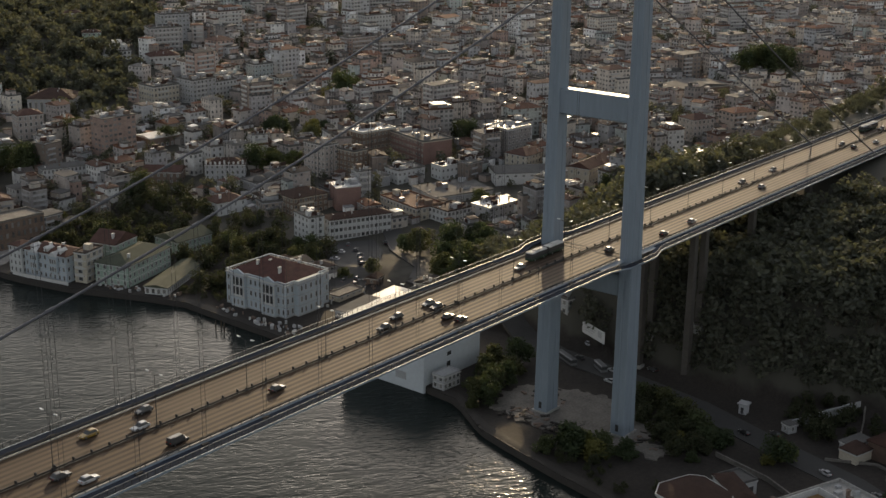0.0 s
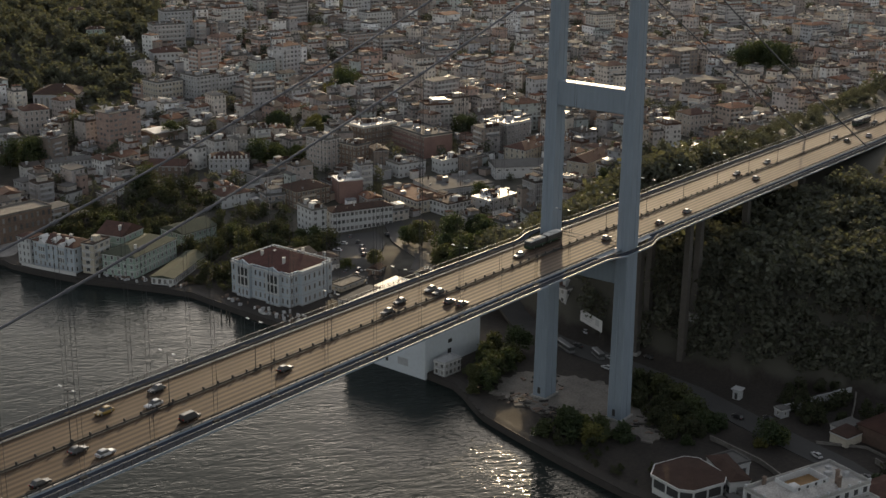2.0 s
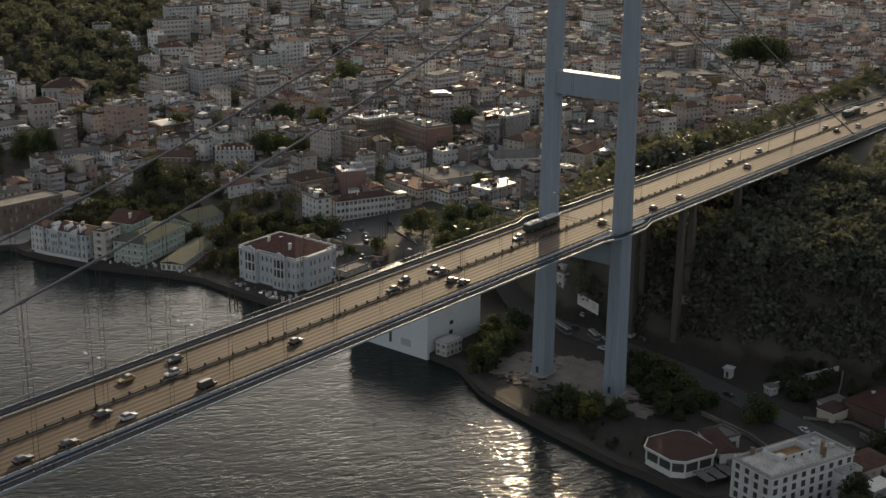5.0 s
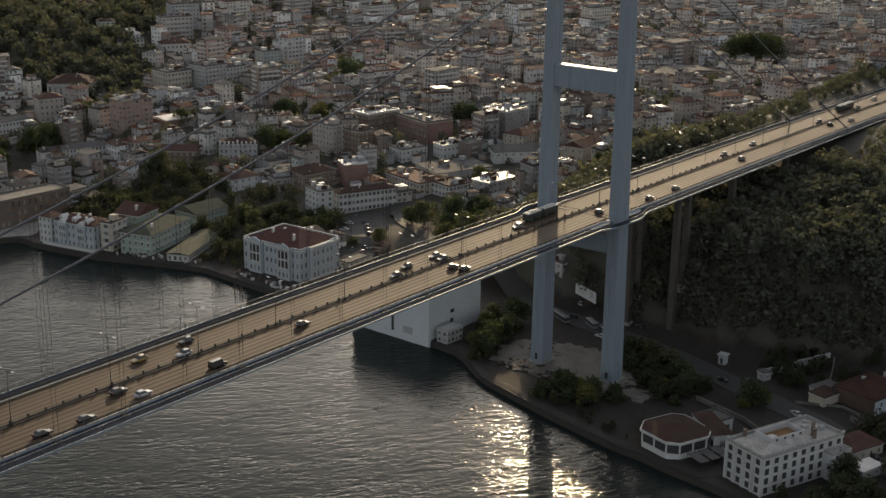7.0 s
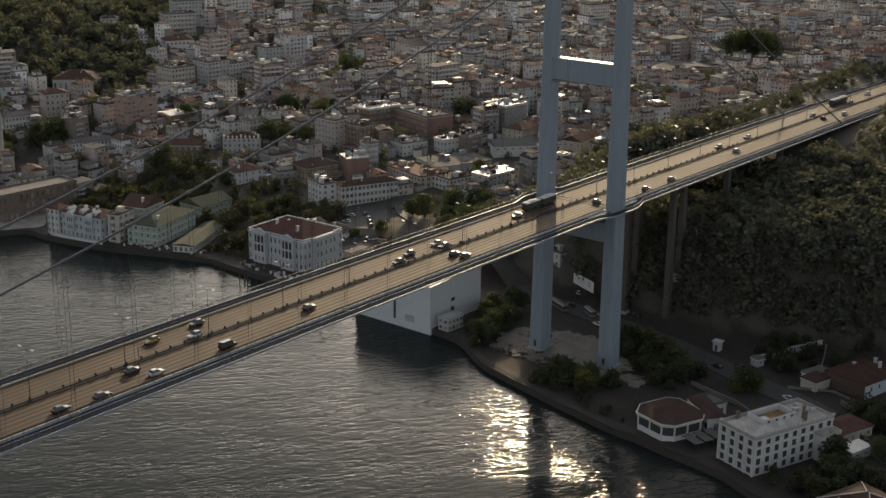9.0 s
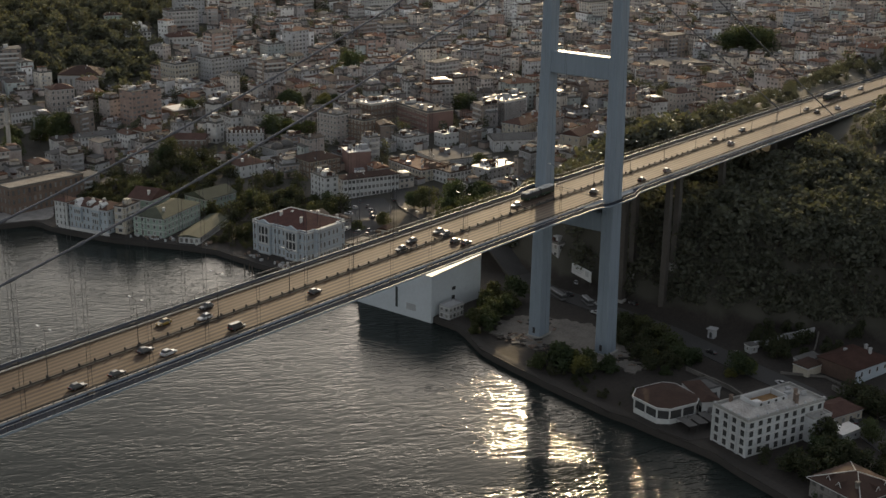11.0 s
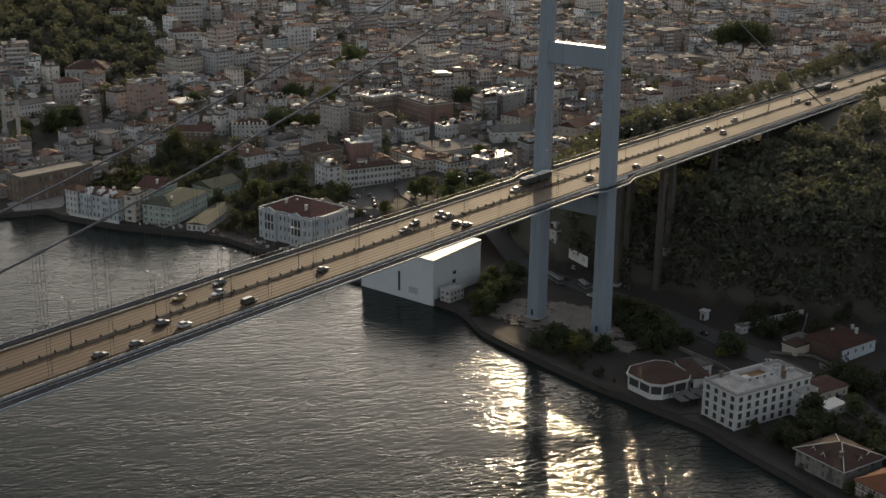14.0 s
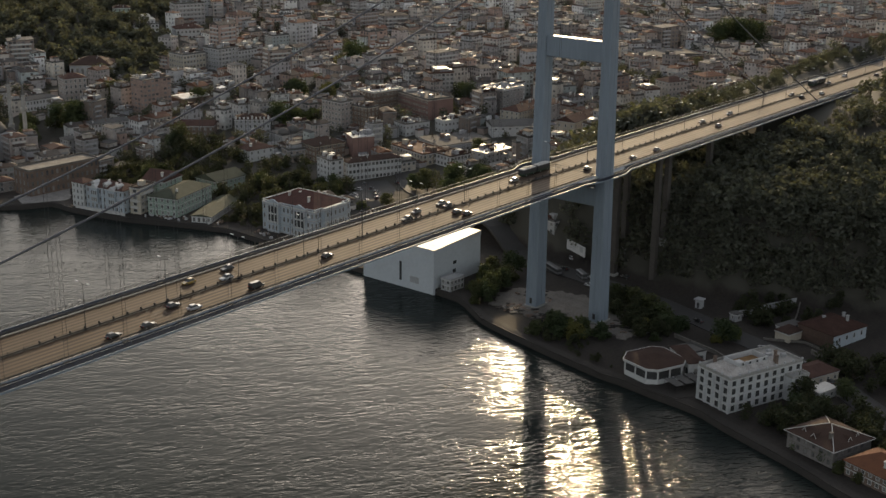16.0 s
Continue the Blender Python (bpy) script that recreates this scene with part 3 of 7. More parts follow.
def window_mesh(w, h, frame_mat=None, pane=None):
    """A window: a proud frame with a sill, a mullion and a dark pane set back in it; it faces -y, its foot at the origin."""
    key = (round(w, 2), round(h, 2), frame_mat.name if frame_mat else "", pane.name if pane else "")
    if key not in FRAME_CACHE:
        g, f = Geo(), 0.14
        rings = [(w / 2 + f, -f, h + f, 0.05), (w / 2 + f, -f, h + f, -0.1), (w / 2, 0.0, h, -0.1), (w / 2, 0.0, h, -0.02)]
        for a, z0, z1, y in rings:
            g.v.extend([(-a, y, z0), (a, y, z0), (a, y, z1), (-a, y, z1)])
        for r in range(3):
            for i in range(4):
                k = (i + 1) % 4
                g.f.append((4 * r + i, 4 * r + k, 4 * r + 4 + k, 4 * r + 4 + i)), g.s.append(0)
        g.f.append((12, 13, 14, 15)), g.s.append(1)
        FRAME_CACHE[key] = g.mesh("window", [frame_mat or TRIM, pane or PANES_NEAR])
    return FRAME_CACHE[key]


FOOT = []                     # footprints taken: x, y, radius


def roof_geo(kind, w, d, h, o, rh, g=None):
    """A roof over the rectangle 0..w, 0..d with its eaves at height h."""
    g = g or Geo()
    x0, x1, y0, y1 = -o, w + o, -o, d + o
    t = 0.22
    if kind == "flat":
        g.box(-0.12, w + 0.12, -0.12, d + 0.12, h, h + 0.18)
        for a, b, c, e in ((-0.12, w + 0.12, -0.12, 0.2), (-0.12, w + 0.12, d - 0.2, d + 0.12), (-0.12, 0.2, 0.2, d - 0.2), (w - 0.2, w + 0.12, 0.2, d - 0.2)):
            g.box(a, b, c, e, h + 0.18, h + 0.18 + rh)
        return g
    g.box(x0, x1, y0, y1, h, h + t)
    base = [(x0, y0, h + t), (x1, y0, h + t), (x1, y1, h + t), (x0, y1, h + t)]
    n = len(g.v)
    if kind == "hip":
        if w >= d:
            k = (d / 2 + o) * 0.9
            ridge = [(x0 + k, d / 2, h + rh), (x1 - k, d / 2, h + rh)]
            faces = [(0, 1, 5, 4), (1, 2, 5), (2, 3, 4, 5), (3, 0, 4)]
        else:
            k = (w / 2 + o) * 0.9
            ridge = [(w / 2, y0 + k, h + rh), (w / 2, y1 - k, h + rh)]
            faces = [(0, 1, 4), (1, 2, 5, 4), (2, 3, 5), (3, 0, 4, 5)]
    elif kind == "gable_x":                       # ridge along local x
        ridge = [(x0, d / 2, h + rh), (x1, d / 2, h + rh)]
        faces = [(0, 1, 5, 4), (1, 2, 5), (2, 3, 4, 5), (3, 0, 4)]
    elif kind == "gable_y":
        ridge = [(w / 2, y0, h + rh), (w / 2, y1, h + rh)]
        faces = [(0, 1, 4), (1, 2, 5, 4), (2, 3, 5), (3, 0, 4, 5)]
    else:                                         # mono pitch rising towards +x
        ridge = [(x1, y0, h + rh), (x1, y1, h + rh)]
        faces = [(0, 1, 4), (2, 3, 5), (3, 0, 4, 5), (1, 2, 5, 4)]
    g.v.extend(base + ridge)
    for f in faces:
        g.f.append(tuple(n + i for i in f)), g.s.append(0)
    return g


def facade_spots(w, d, h, floors, gap, ww, wh, low=1.0, sides="abcd"):
    """Poses of windows on the walls of a w by d block."""
    out = []
    fh = h / floors
    for key, length, ang, ox, oy, dx, dy in (("a", w, 0, 0, 0, 1, 0), ("b", d, -90, 0, d, 0, -1), ("c", w, 180, w, d, -1, 0), ("d", d, 90, w, 0, 0, 1)):
        if key not in sides:
            continue
        n = max(1, int((length - 1.2) / gap))
        for i in range(n):
            s = (i + 0.5) * length / n
            for k in range(floors):
                z = k * fh + min(low, fh - wh - 0.25)
                out.append((ox + dx * s, oy + dy * s, z, ang))
    return out


def house(name, label, x, y, rot, w, d, h, wall, roof="hip", roofmat=None, floors=3, gap=2.6, ww=1.1, wh=1.7, rh=2.6, o=0.5, z0=None, category="building",
          chimneys=0, band=2, sides="abcd", single=True, trim=None, group="", low=1.0, balconies=0, annex=False):
    """A building whose nearest corner stands at x, y; w runs along rot degrees, d along rot + 90."""
    m0 = pose(x, y, 0, 0, 0, rot)
    if roof in ("hip", "gable_x", "gable_y"):
        span = min(w, d) if roof == "hip" else d if roof == "gable_x" else w
        rh = min(max(rh, 0.2 * span), 4.8) if category not in ("shed", "hall", "pavilion", "palace") else rh
    corners = [m0 @ Vector(p) for p in ((0, 0, 0), (w, 0, 0), (w, d, 0), (0, d, 0))]
    if z0 is None:
        z0 = max(min(land(c.x, c.y) for c in corners), 1.5)
    mid = m0 @ Vector((w / 2, d / 2, 0))
    FOOT.append((mid.x, mid.y, math.hypot(w, d) / 2))
    if group != "town houses" and x > 60:                # keep the side towards the camera clear, so a larger building stays in view
        front = m0 @ Vector((0, 0, 0))
        FOOT.append((front.x - 7, front.y - 5, 6.0))
    b = thing(name, label, category, pose(x, y, z0, 0, 0, rot), group)
    g = Geo()
    g.box(0, w, 0, d, -3.0, h)
    walls = part("wall", g, wall, b)
    r = part("roof", roof_geo(roof, w, d, h, o, rh), roofmat or TILES, b)
    if x > 60:
        band = min(band, 1)
    if band:
        def ring(z, t, high):
            g = Geo()
            for e, zz in ((0.0, z), (t, z), (t, z + high), (0.0, z + high)):
                g.v.extend([(-e, -e, zz), (w + e, -e, zz), (w + e, d + e, zz), (-e, d + e, zz)])
            for r in range(4):
                for i in range(4):
                    k, q = (i + 1) % 4, (r + 1) % 4
                    g.f.append((4 * r + i, 4 * r + k, 4 * q + k, 4 * q + i)), g.s.append(0)
            return g
        part("cornice", ring(h - 0.45, 0.22, 0.4), trim or TRIM, b)
        if band == 2:
            for k in range(1, floors):
                part("string_course", ring(h * k / floors - 0.12, 0.09, 0.22), trim or TRIM, b)
    old = group == "town houses"
    if x > 60 and roof == "flat" and roofmat in (GREYWALL, WHITE):
        r.data.materials[0] = GRAVEL
    me = window_mesh(ww, wh, trim, GLASS if category == "hotel" else PANES_NEAR)
    spots = facade_spots(w, d, h, floors, gap, ww, wh, low, sides)
    rnd = random.Random(int(x * 13 + y * 7))
    if group == "town houses":                           # walls altered over the years: some openings closed
        spots = [s for s in spots if rnd.random() > 0.24]
    back = []
    if single:
        for px, py, pz, ang in spots:
            if ang in (0, -90) or single == 2:
                ob = part("window", me, None, b)
                ob.matrix_basis = pose(px, py, pz, 0, 0, ang)
            else:
                back.append((px, py, pz, ang))
    else:
        back = spots
    if back:
        g = Geo()
        for px, py, pz, ang in back:
            m = pose(px, py, pz, 0, 0, ang)
            g.box(-ww / 2, ww / 2, -0.05, 0.03, 0, wh, 0, m, False)
        tagged(part("glazing", g, PANES_FAR if old else GLASS, b), "rows of dark windows", "", "", "stuff")
    if category in ("house", "apartment block", "block", "workshop", "school", "depot") and x > 60:
        g = Geo()
        for k in range(rnd.randint(12, 20) if roof in ("flat", "mono") else rnd.randint(3, 7)):
            a, c, e = rnd.uniform(0.05, 0.9) * w, rnd.uniform(0.05, 0.9) * d, rnd.random()
            if roof in ("flat", "mono"):
                z = h + 0.15 + (rh * a / w if roof == "mono" else 0)
                if e < 0.35:
                    sx, sy, sz = rnd.uniform(0.6, 1.4), rnd.uniform(0.5, 1.2), rnd.uniform(0.5, 1.1)
                elif e < 0.6:
                    sx, sy, sz = rnd.uniform(2.0, 4.0), rnd.uniform(1.5, 2.6), rnd.uniform(1.6, 2.3)
                elif e < 0.8:
                    sx, sy, sz = 0.5, 0.5, rnd.uniform(1.2, 2.2)
                else:
                    sx, sy, sz = rnd.uniform(2, 5), 0.18, rnd.uniform(0.9, 1.8)
                a, c = min(a, w - sx - 0.3), min(c, d - sy - 0.3)
                g.box(a, a + sx, c, c + sy, z, z + sz, rnd.choice((0, 1, 1, 2, 2, 3, 4, 4, 5)))
            else:
                z = h + 0.2 + rh * max(0.0, 1 - max(abs(2 * a / w - 1) if roof != "gable_x" else 0, abs(2 * c / d - 1) if roof != "gable_y" else 0))
                sz = rnd.uniform(0.7, 1.5)
                g.box(a - 0.25, a + 0.25, c - 0.3, c + 0.3, z - 1.0, z + sz, rnd.choice((0, 1, 2, 2)))
        tagged(part("roof_clutter", g, [TRIM, GREYWALL, BROWNWALL, SHEET, BROWNROOF, TILES], r), "small vents, huts and tanks", "", "", "stuff")
    if roof == "flat" and category in ("house", "apartment block", "block", "workshop") and w > 6:
        a, c = rnd.uniform(0.8, w - 4), rnd.uniform(0.8, d - 4)
        g = Geo()
        if old:                                          # a set-back top storey
            a, c, pw, pd = rnd.uniform(0.2, 0.35) * w, rnd.uniform(0.1, 0.3) * d, rnd.uniform(0.4, 0.6) * w, rnd.uniform(0.45, 0.65) * d
            g.box(a, a + pw, c, c + pd, h + 0.1, h + 2.6)
            hut = part("top_storey", g, wall, r)
            rg = roof_geo(rnd.choice(("mono", "hip", "flat")), pw, pd, h + 2.6, 0.3, 0.7)
            part("top_roof", rg, rnd.choice((ROOF, LEAD, ROOF_PALE, ROOF)), hut).location = (a, c, 0.003)
        else:
            g.box(a, a + 2.8, c, c + 3.0, h + 0.1, h + 2.7)
            part("stair_hut", g, wall, r)
        for k in range(2):
            g = Geo()
            a, c = rnd.uniform(0.8, w - 1.6), rnd.uniform(0.8, d - 1.6)
            g.tube([(a, c, h + 0.5), (a, c, h + 0.52), (a, c, h + 1.7), (a, c, h + 1.85)], [0.25, 0.38, 0.38, 0.2], 10)
            part("water_tank", g, GREYWALL, r, "grey roof water tank")
    if annex:
        aw, ad, ah = w * rnd.uniform(0.45, 0.8), d * rnd.uniform(0.3, 0.5), h * rnd.uniform(0.45, 0.85)
        m = pose(rnd.uniform(0, w - aw), -ad + 0.3, 0) if rnd.random() < 0.5 else pose(-ad + 0.3, d - rnd.uniform(0, d * 0.3), 0, 0, 0, -90)
        g = Geo()
        g.box(0, aw, 0, ad - 0.02, -3, ah)
        an = part("annex", g, wall, b)
        an.matrix_basis = m
        part("annex_roof", roof_geo(rnd.choice(("mono", "gable_x", "flat")), aw, ad, ah, 0.25, rnd.uniform(0.5, 1.1)), rnd.choice((ROOF, LEAD, TILES)), an)
        g = Geo()
        for px, py, pz, ang in facade_spots(aw, ad, ah, max(1, int(ah / 3)), 2.6, 1.1, 1.3, 1.0, "ab"):
            g.box(-0.5, 0.5, -0.05, 0.03, 0, 1.3, 0, pose(px, py, pz, 0, 0, ang), False)
        if g.v:
            tagged(part("glazing", g, GLASS, an), "dark windows", "", "", "stuff")
    if balconies:
        for k in range(1, floors):
            for side, length in (("a", w), ("b", d)):
                if side == "b" and balconies < 2:
                    continue
                g = Geo()
                z = k * h / floors
                s0, s1 = length * 0.12, length * (0.55 if balconies < 2 else 0.88)
                at = None if side == "a" else Matrix(((0, 1, 0, 0), (-1, 0, 0, d), (0, 0, 1, 0), (0, 0, 0, 1)))
                g.box(s0, s1, -1.1, 0.0, z - 0.16, z, 0, at)
                g.box(s0, s1, -1.1, -1.0, z + 0.003, z + 0.9, 0, at)
                part("balcony", g, trim or TRIM, b)
    for k in range(chimneys):
        g = Geo()
        cx, cy = w * (0.22 + 0.56 * ((k * 0.37) % 1)), d * (0.25 + 0.5 * ((k * 0.61) % 1))
        top = h + 0.62 * rh + 1.2
        g.box(cx - 0.6, cx + 0.6, cy - 0.4, cy + 0.4, h + 0.1, top)
        g.box(cx - 0.72, cx + 0.72, cy - 0.52, cy + 0.52, top, top + 0.3)
        part("chimney", g, trim or TRIM, r, "pale chimney stack")
    return b


# the waterfront
palace = house("palace", "pale blue-grey three-storey waterfront palace with red tiled hip roof", 9.6, 143.7, 1, 25.7, 32.6, 13.7, BLUEWHITE, "hip", surface("dark red-brown palace tiles", (0.085, 0.04, 0.034), 0.85, vary=0.4, scale=0.4, fine=4.0, bump=0.5, spec=0.2), 3, 2.35, 1.0, 2.1, 5.4, -0.7,
               category="palace", chimneys=6, low=1.2)
for yy in (8.0, 24.6):                                   # two projecting bays on the water side
    g = Geo()
    g.box(-1.6, 0, yy - 3.6, yy + 3.6, -1.5, 13.7)
    bay = part("bay", g, BLUEWHITE, palace)
    g = Geo()
    g.box(-2.0, 0.3, yy - 4.0, yy + 4.0, 13.7, 14.2)
    part("cornice", g, TRIM, bay)
    for k in range(3):
        for dy in (-2.2, 0, 2.2):
            ob = part("window", window_mesh(1.0, 2.1), None, bay)
            ob.matrix_basis = pose(-1.6, yy + dy, 1.2 + k * 4.57, 0, 0, -90)
g = Geo()
g.box(5, 20, -2.2, 0, -1.5, 13.7)
bay = part("bay", g, BLUEWHITE, palace)
for k in range(3):
    for dx in (7, 9.4, 12.5, 15.6, 18):
        ob = part("window", window_mesh(1.0, 2.1), None, bay)
        ob.matrix_basis = pose(dx, -2.2, 1.2 + k * 4.57)
g = Geo()
g.box(4.6, 20.4, -2.6, 0.3, 13.7, 14.2)
part("cornice", g, TRIM, bay)

g = Geo()
OUT = [(0, 0), (5, 0), (5, -2.2), (20, -2.2), (20, 0), (25.7, 0), (25.7, 32.6), (0, 32.6), (0, 28.2), (-1.6, 28.2), (-1.6, 21.0), (0, 21.0), (0, 11.6), (-1.6, 11.6), (-1.6, 4.4), (0, 4.4)]
for (xa, ya), (xb, yb) in zip(OUT, OUT[1:] + OUT[:1]):    # parapet and bands that follow the bays
    l = math.hypot(xb - xa, yb - ya)
    m = pose(xa, ya, 0, 0, 0, math.degrees(math.atan2(yb - ya, xb - xa)))
    for z0, z1, t, s in ((14.22, 14.5, 0.05, 0), (14.503, 14.65, 0.2, 0), (12.9, 13.25, 0.16, 1), (8.75, 9.0, 0.14, 1), (4.3, 4.55, 0.14, 1), (-0.4, 0.5, 0.12, 1)):
        g.box(-t + 0.01, l + t - 0.01, -t, 0.3, z0, z1, s, m)
part("parapet", g, [BLUEWHITE, GREYWALL], palace, "pale parapet and stone bands")
for yy in (8.0, 24.6):
    g = Geo()
    g.solid([(-2.0, yy - 3.8, 14.66), (-1.2, yy - 3.8, 14.66), (-1.2, yy + 3.8, 14.66), (-2.0, yy + 3.8, 14.66)], [(-2.0, yy - 0.1, 16.3), (-1.2, yy - 0.1, 16.3), (-1.2, yy + 0.1, 16.3), (-2.0, yy + 0.1, 16.3)])
    part("pediment", g, BLUEWHITE, palace, "pale triangular pediment")
    # A dark panel on the bay stands for the shade of a recess.
    g = Geo()
    g.box(-1.72, -1.64, yy - 2.5, yy + 2.5, 4.7, 12.7)
    loggia = part("loggia", g, GLASS, palace, "dark panel standing for a loggia's shade behind columns")
    for z in (5.4, 9.4):
        g = Geo()
        g.box(-1.95, -1.724, yy - 2.5, yy + 2.5, z - 0.7, z)
        part("balustrade", g, TRIM, loggia)
    for dy in (-3.4, -1.1, 1.1, 3.4):
        g = Geo()
        g.tube([(-1.85, yy + dy, 4.56), (-1.85, yy + dy, 12.88)], [0.24, 0.2], 8)
        part("column", g, TRIM, palace)
mansion = house("waterfront_mansion", "long pale blue-white timber mansion with red roof on the quay", -17.4, 245.8, 8, 12.5, 23.8, 11.6, BLUEWHITE, "hip", TILES, 3, 2.3, 0.95, 1.8, 2.6, 0.5, category="mansion", chimneys=3)
for k in range(3):
    dm = Geo()
    yy = 4.0 + 7.6 * k
    dm.box(0.4, 4.4, yy - 1.1, yy + 1.1, 11.7, 13.5)
    dm.solid([(0.1, yy - 1.4, 13.503), (4.4, yy - 1.4, 13.503), (4.4, yy + 1.4, 13.503), (0.1, yy + 1.4, 13.503)], [(0.1, yy - 0.05, 14.5), (4.4, yy - 0.05, 14.5), (4.4, yy + 0.05, 14.5), (0.1, yy + 0.05, 14.5)])
    dormer = part("dormer", dm, WHITE, mansion, "white gabled roof dormer")
    ob = part("window", window_mesh(1.1, 1.2), None, dormer)
    ob.matrix_basis = pose(0.4, yy, 12.0, 0, 0, -90)
for yy, wd in ((6.2, 4.4), (17.6, 4.4)):                 # projecting closed balconies on brackets
    g = Geo()
    g.box(-1.3, 0, yy - wd / 2, yy + wd / 2, 4.0, 11.2)
    oriel = part("oriel", g, BLUEWHITE, mansion)
    g = Geo()
    g.solid([(-1.6, yy - wd / 2 - 0.3, 11.203), (1.0, yy - wd / 2 - 0.3, 11.203), (1.0, yy + wd / 2 + 0.3, 11.203), (-1.6, yy + wd / 2 + 0.3, 11.203)], [(-1.6, yy - 0.1, 13.2), (3.0, yy - 0.1, 13.2), (3.0, yy + 0.1, 13.2), (-1.6, yy + 0.1, 13.2)])
    part("gable", g, WHITE, oriel, "white gable over the oriel")
    for z in (4.6, 8.0):
        for dy in (-1.3, 0, 1.3):
            ob = part("window", window_mesh(0.85, 1.9), None, oriel)
            ob.matrix_basis = pose(-1.3, yy + dy, z, 0, 0, -90)
    for dy in (-wd / 2 + 0.2, wd / 2 - 0.2):
        g = Geo()
        g.solid([(-1.2, yy + dy - 0.1, 3.95), (0, yy + dy - 0.1, 2.7), (0, yy + dy + 0.1, 2.7), (-1.2, yy + dy + 0.1, 3.95)], [(-1.2, yy + dy - 0.1, 3.99), (0, yy + dy - 0.1, 3.99), (0, yy + dy + 0.1, 3.99), (-1.2, yy + dy + 0.1, 3.99)])
        part("bracket", g, TRIM, oriel)
house("bay_house", "pale blue-white narrow bayed house on the quay", -21.9, 270.2, 6, 8, 7.6, 12.3, WHITE, "hip", TILES, 4, 1.9, 0.9, 1.6, 1.8, 0.4, category="house")
house("narrow_house", "narrow beige four-storey house with balconies on the quay", -12.3, 238.9, 15, 12, 6.0, 13.2, BEIGE, "flat", ROOF, 4, 2.8, 2.0, 1.5, 0.5, category="house", balconies=2)
house("green_house", "pale green waterfront house with a grey-green roof", -5.1, 220.8, 15, 32, 16.5, 9.2, GREENWALL, "hip", ROOF_GREEN, 3, 3.0, 1.2, 1.5, 3.0, 0.5, category="house", chimneys=1)
house("gabled_house", "tall pale green gabled house behind the quay", 4, 239.5, 15, 16, 13, 13.0, GREENWALL, "gable_y", TILES, 4, 3.4, 1.0, 1.4, 4.2, 0.4, category="house", chimneys=1)
house("quay_pavilion", "low white arcaded pavilion with a long green-grey roof", -1.3, 201.0, 24, 38, 10.0, 3.2, WHITE, "gable_x", ROOF_GREEN, 1, 1.9, 1.3, 2.0, 1.2, 0.6, category="pavilion", low=0.4)
house("green_roofed_house", "long low house with a pale green sheet roof", 38.3, 238.4, -2, 20, 16, 6.3, GREENWALL, "gable_x", ROOF_GREEN, 2, 2.6, 1.0, 1.4, 2.6, 0.6, category="house")
house("brick_ruin", "long roofless brown stone building with tall window openings", -26.6, 306.8, -4, 42, 14, 13.2, BROWNWALL, "flat", DUST, 3, 2.9, 1.3, 2.4, 0.8, category="ruin", trim=BROWNWALL, band=False)
house("red_roofed_house", "white two-storey house with a red hip roof", 83.1, 259.7, -12, 16.5, 13.4, 6.6, WHITE, "hip", TILES, 2, 3.6, 0.9, 1.5, 2.8, 0.5, category="house", chimneys=1)
wh = house("warehouse", "tall windowless pale grey-blue warehouse with a bright sheet roof", -10.1, 58.8, -2, 31.5, 39.5, 17.0, WAREWALL, "mono", ROOF_PALE, 1, 40, 2.0, 3.0, 2.0, 0.15, category="warehouse",
           band=False, sides="", z0=2.3)
for nm, x0, x1, y0, y1, z0, z1, mt, lb in (("door_panel", 12.6, 14.6, -0.08, 0.0, 0.2, 6.0, GLASS, "dark tall doorway"), ("hatch", 12.8, 15.0, -0.08, 0.0, 8.2, 9.6, GLASS, "dark wall hatch"),
                                           ("slot_window", -0.08, 0.0, 17.6, 18.8, 0.5, 9.0, GLASS, "tall dark slot window"), ("notice_board", -0.08, 0.0, 8, 13, 0.8, 3.6, GREYWALL, "grey notice panel")):
    g = Geo()
    g.box(x0, x1, y0, y1, z0, z1)
    part(nm, g, mt, wh, lb)
house("gate_house", "small two-storey glazed gate house on the quay", -8.6, 51.2, -5, 8.5, 5.2, 5.2, GREYWALL, "flat", GREYWALL, 2, 1.7, 1.3, 1.5, 0.4, category="gatehouse", z0=2.4)
house("long_white_block", "long white three-storey block with red roof", 87.9, 190.9, -25, 31, 9, 10.1, WHITE, "hip", BROWNROOF, 3, 2.05, 1.5, 1.6, 2.0, 0.5, category="apartment block")
house("white_apartment", "white four-storey apartment house with a flat roof", 80.9, 197.5, -18, 8, 14, 11.5, WHITE, "flat", GREYWALL, 4, 2.8, 1.4, 1.4, 0.7, category="apartment block")
house("red_walled_block", "apartment block with a blank brick red side wall and pale roof", 123.5, 218.5, -32, 12.4, 12.5, 11.5, REDWALL, "mono", ROOF_PALE, 4, 5, 1.0, 1.3, 0.8, 0.3, category="apartment block", sides="cd", band=0)
house("white_school", "white two-storey flat-roofed block", 173.3, 220.8, -16, 17.3, 12, 7.2, WHITE, "flat", GREYWALL, 2, 2.5, 1.1, 1.2, 0.6, category="block")
house("white_annex", "white two-storey flat-roofed annex", 191.6, 206.4, -16, 14, 9, 7.2, WHITE, "flat", ROOF_PALE, 2, 2.5, 1.1, 1.2, 0.6, category="block")
house("long_brown_block", "long brown four-storey block with flat roof", 200.1, 268.1, -11, 24, 16, 13.8, BROWNWALL, "flat", ROOF_PALE, 4, 2.5, 1.3, 1.4, 0.8, category="block", trim=BEIGE)
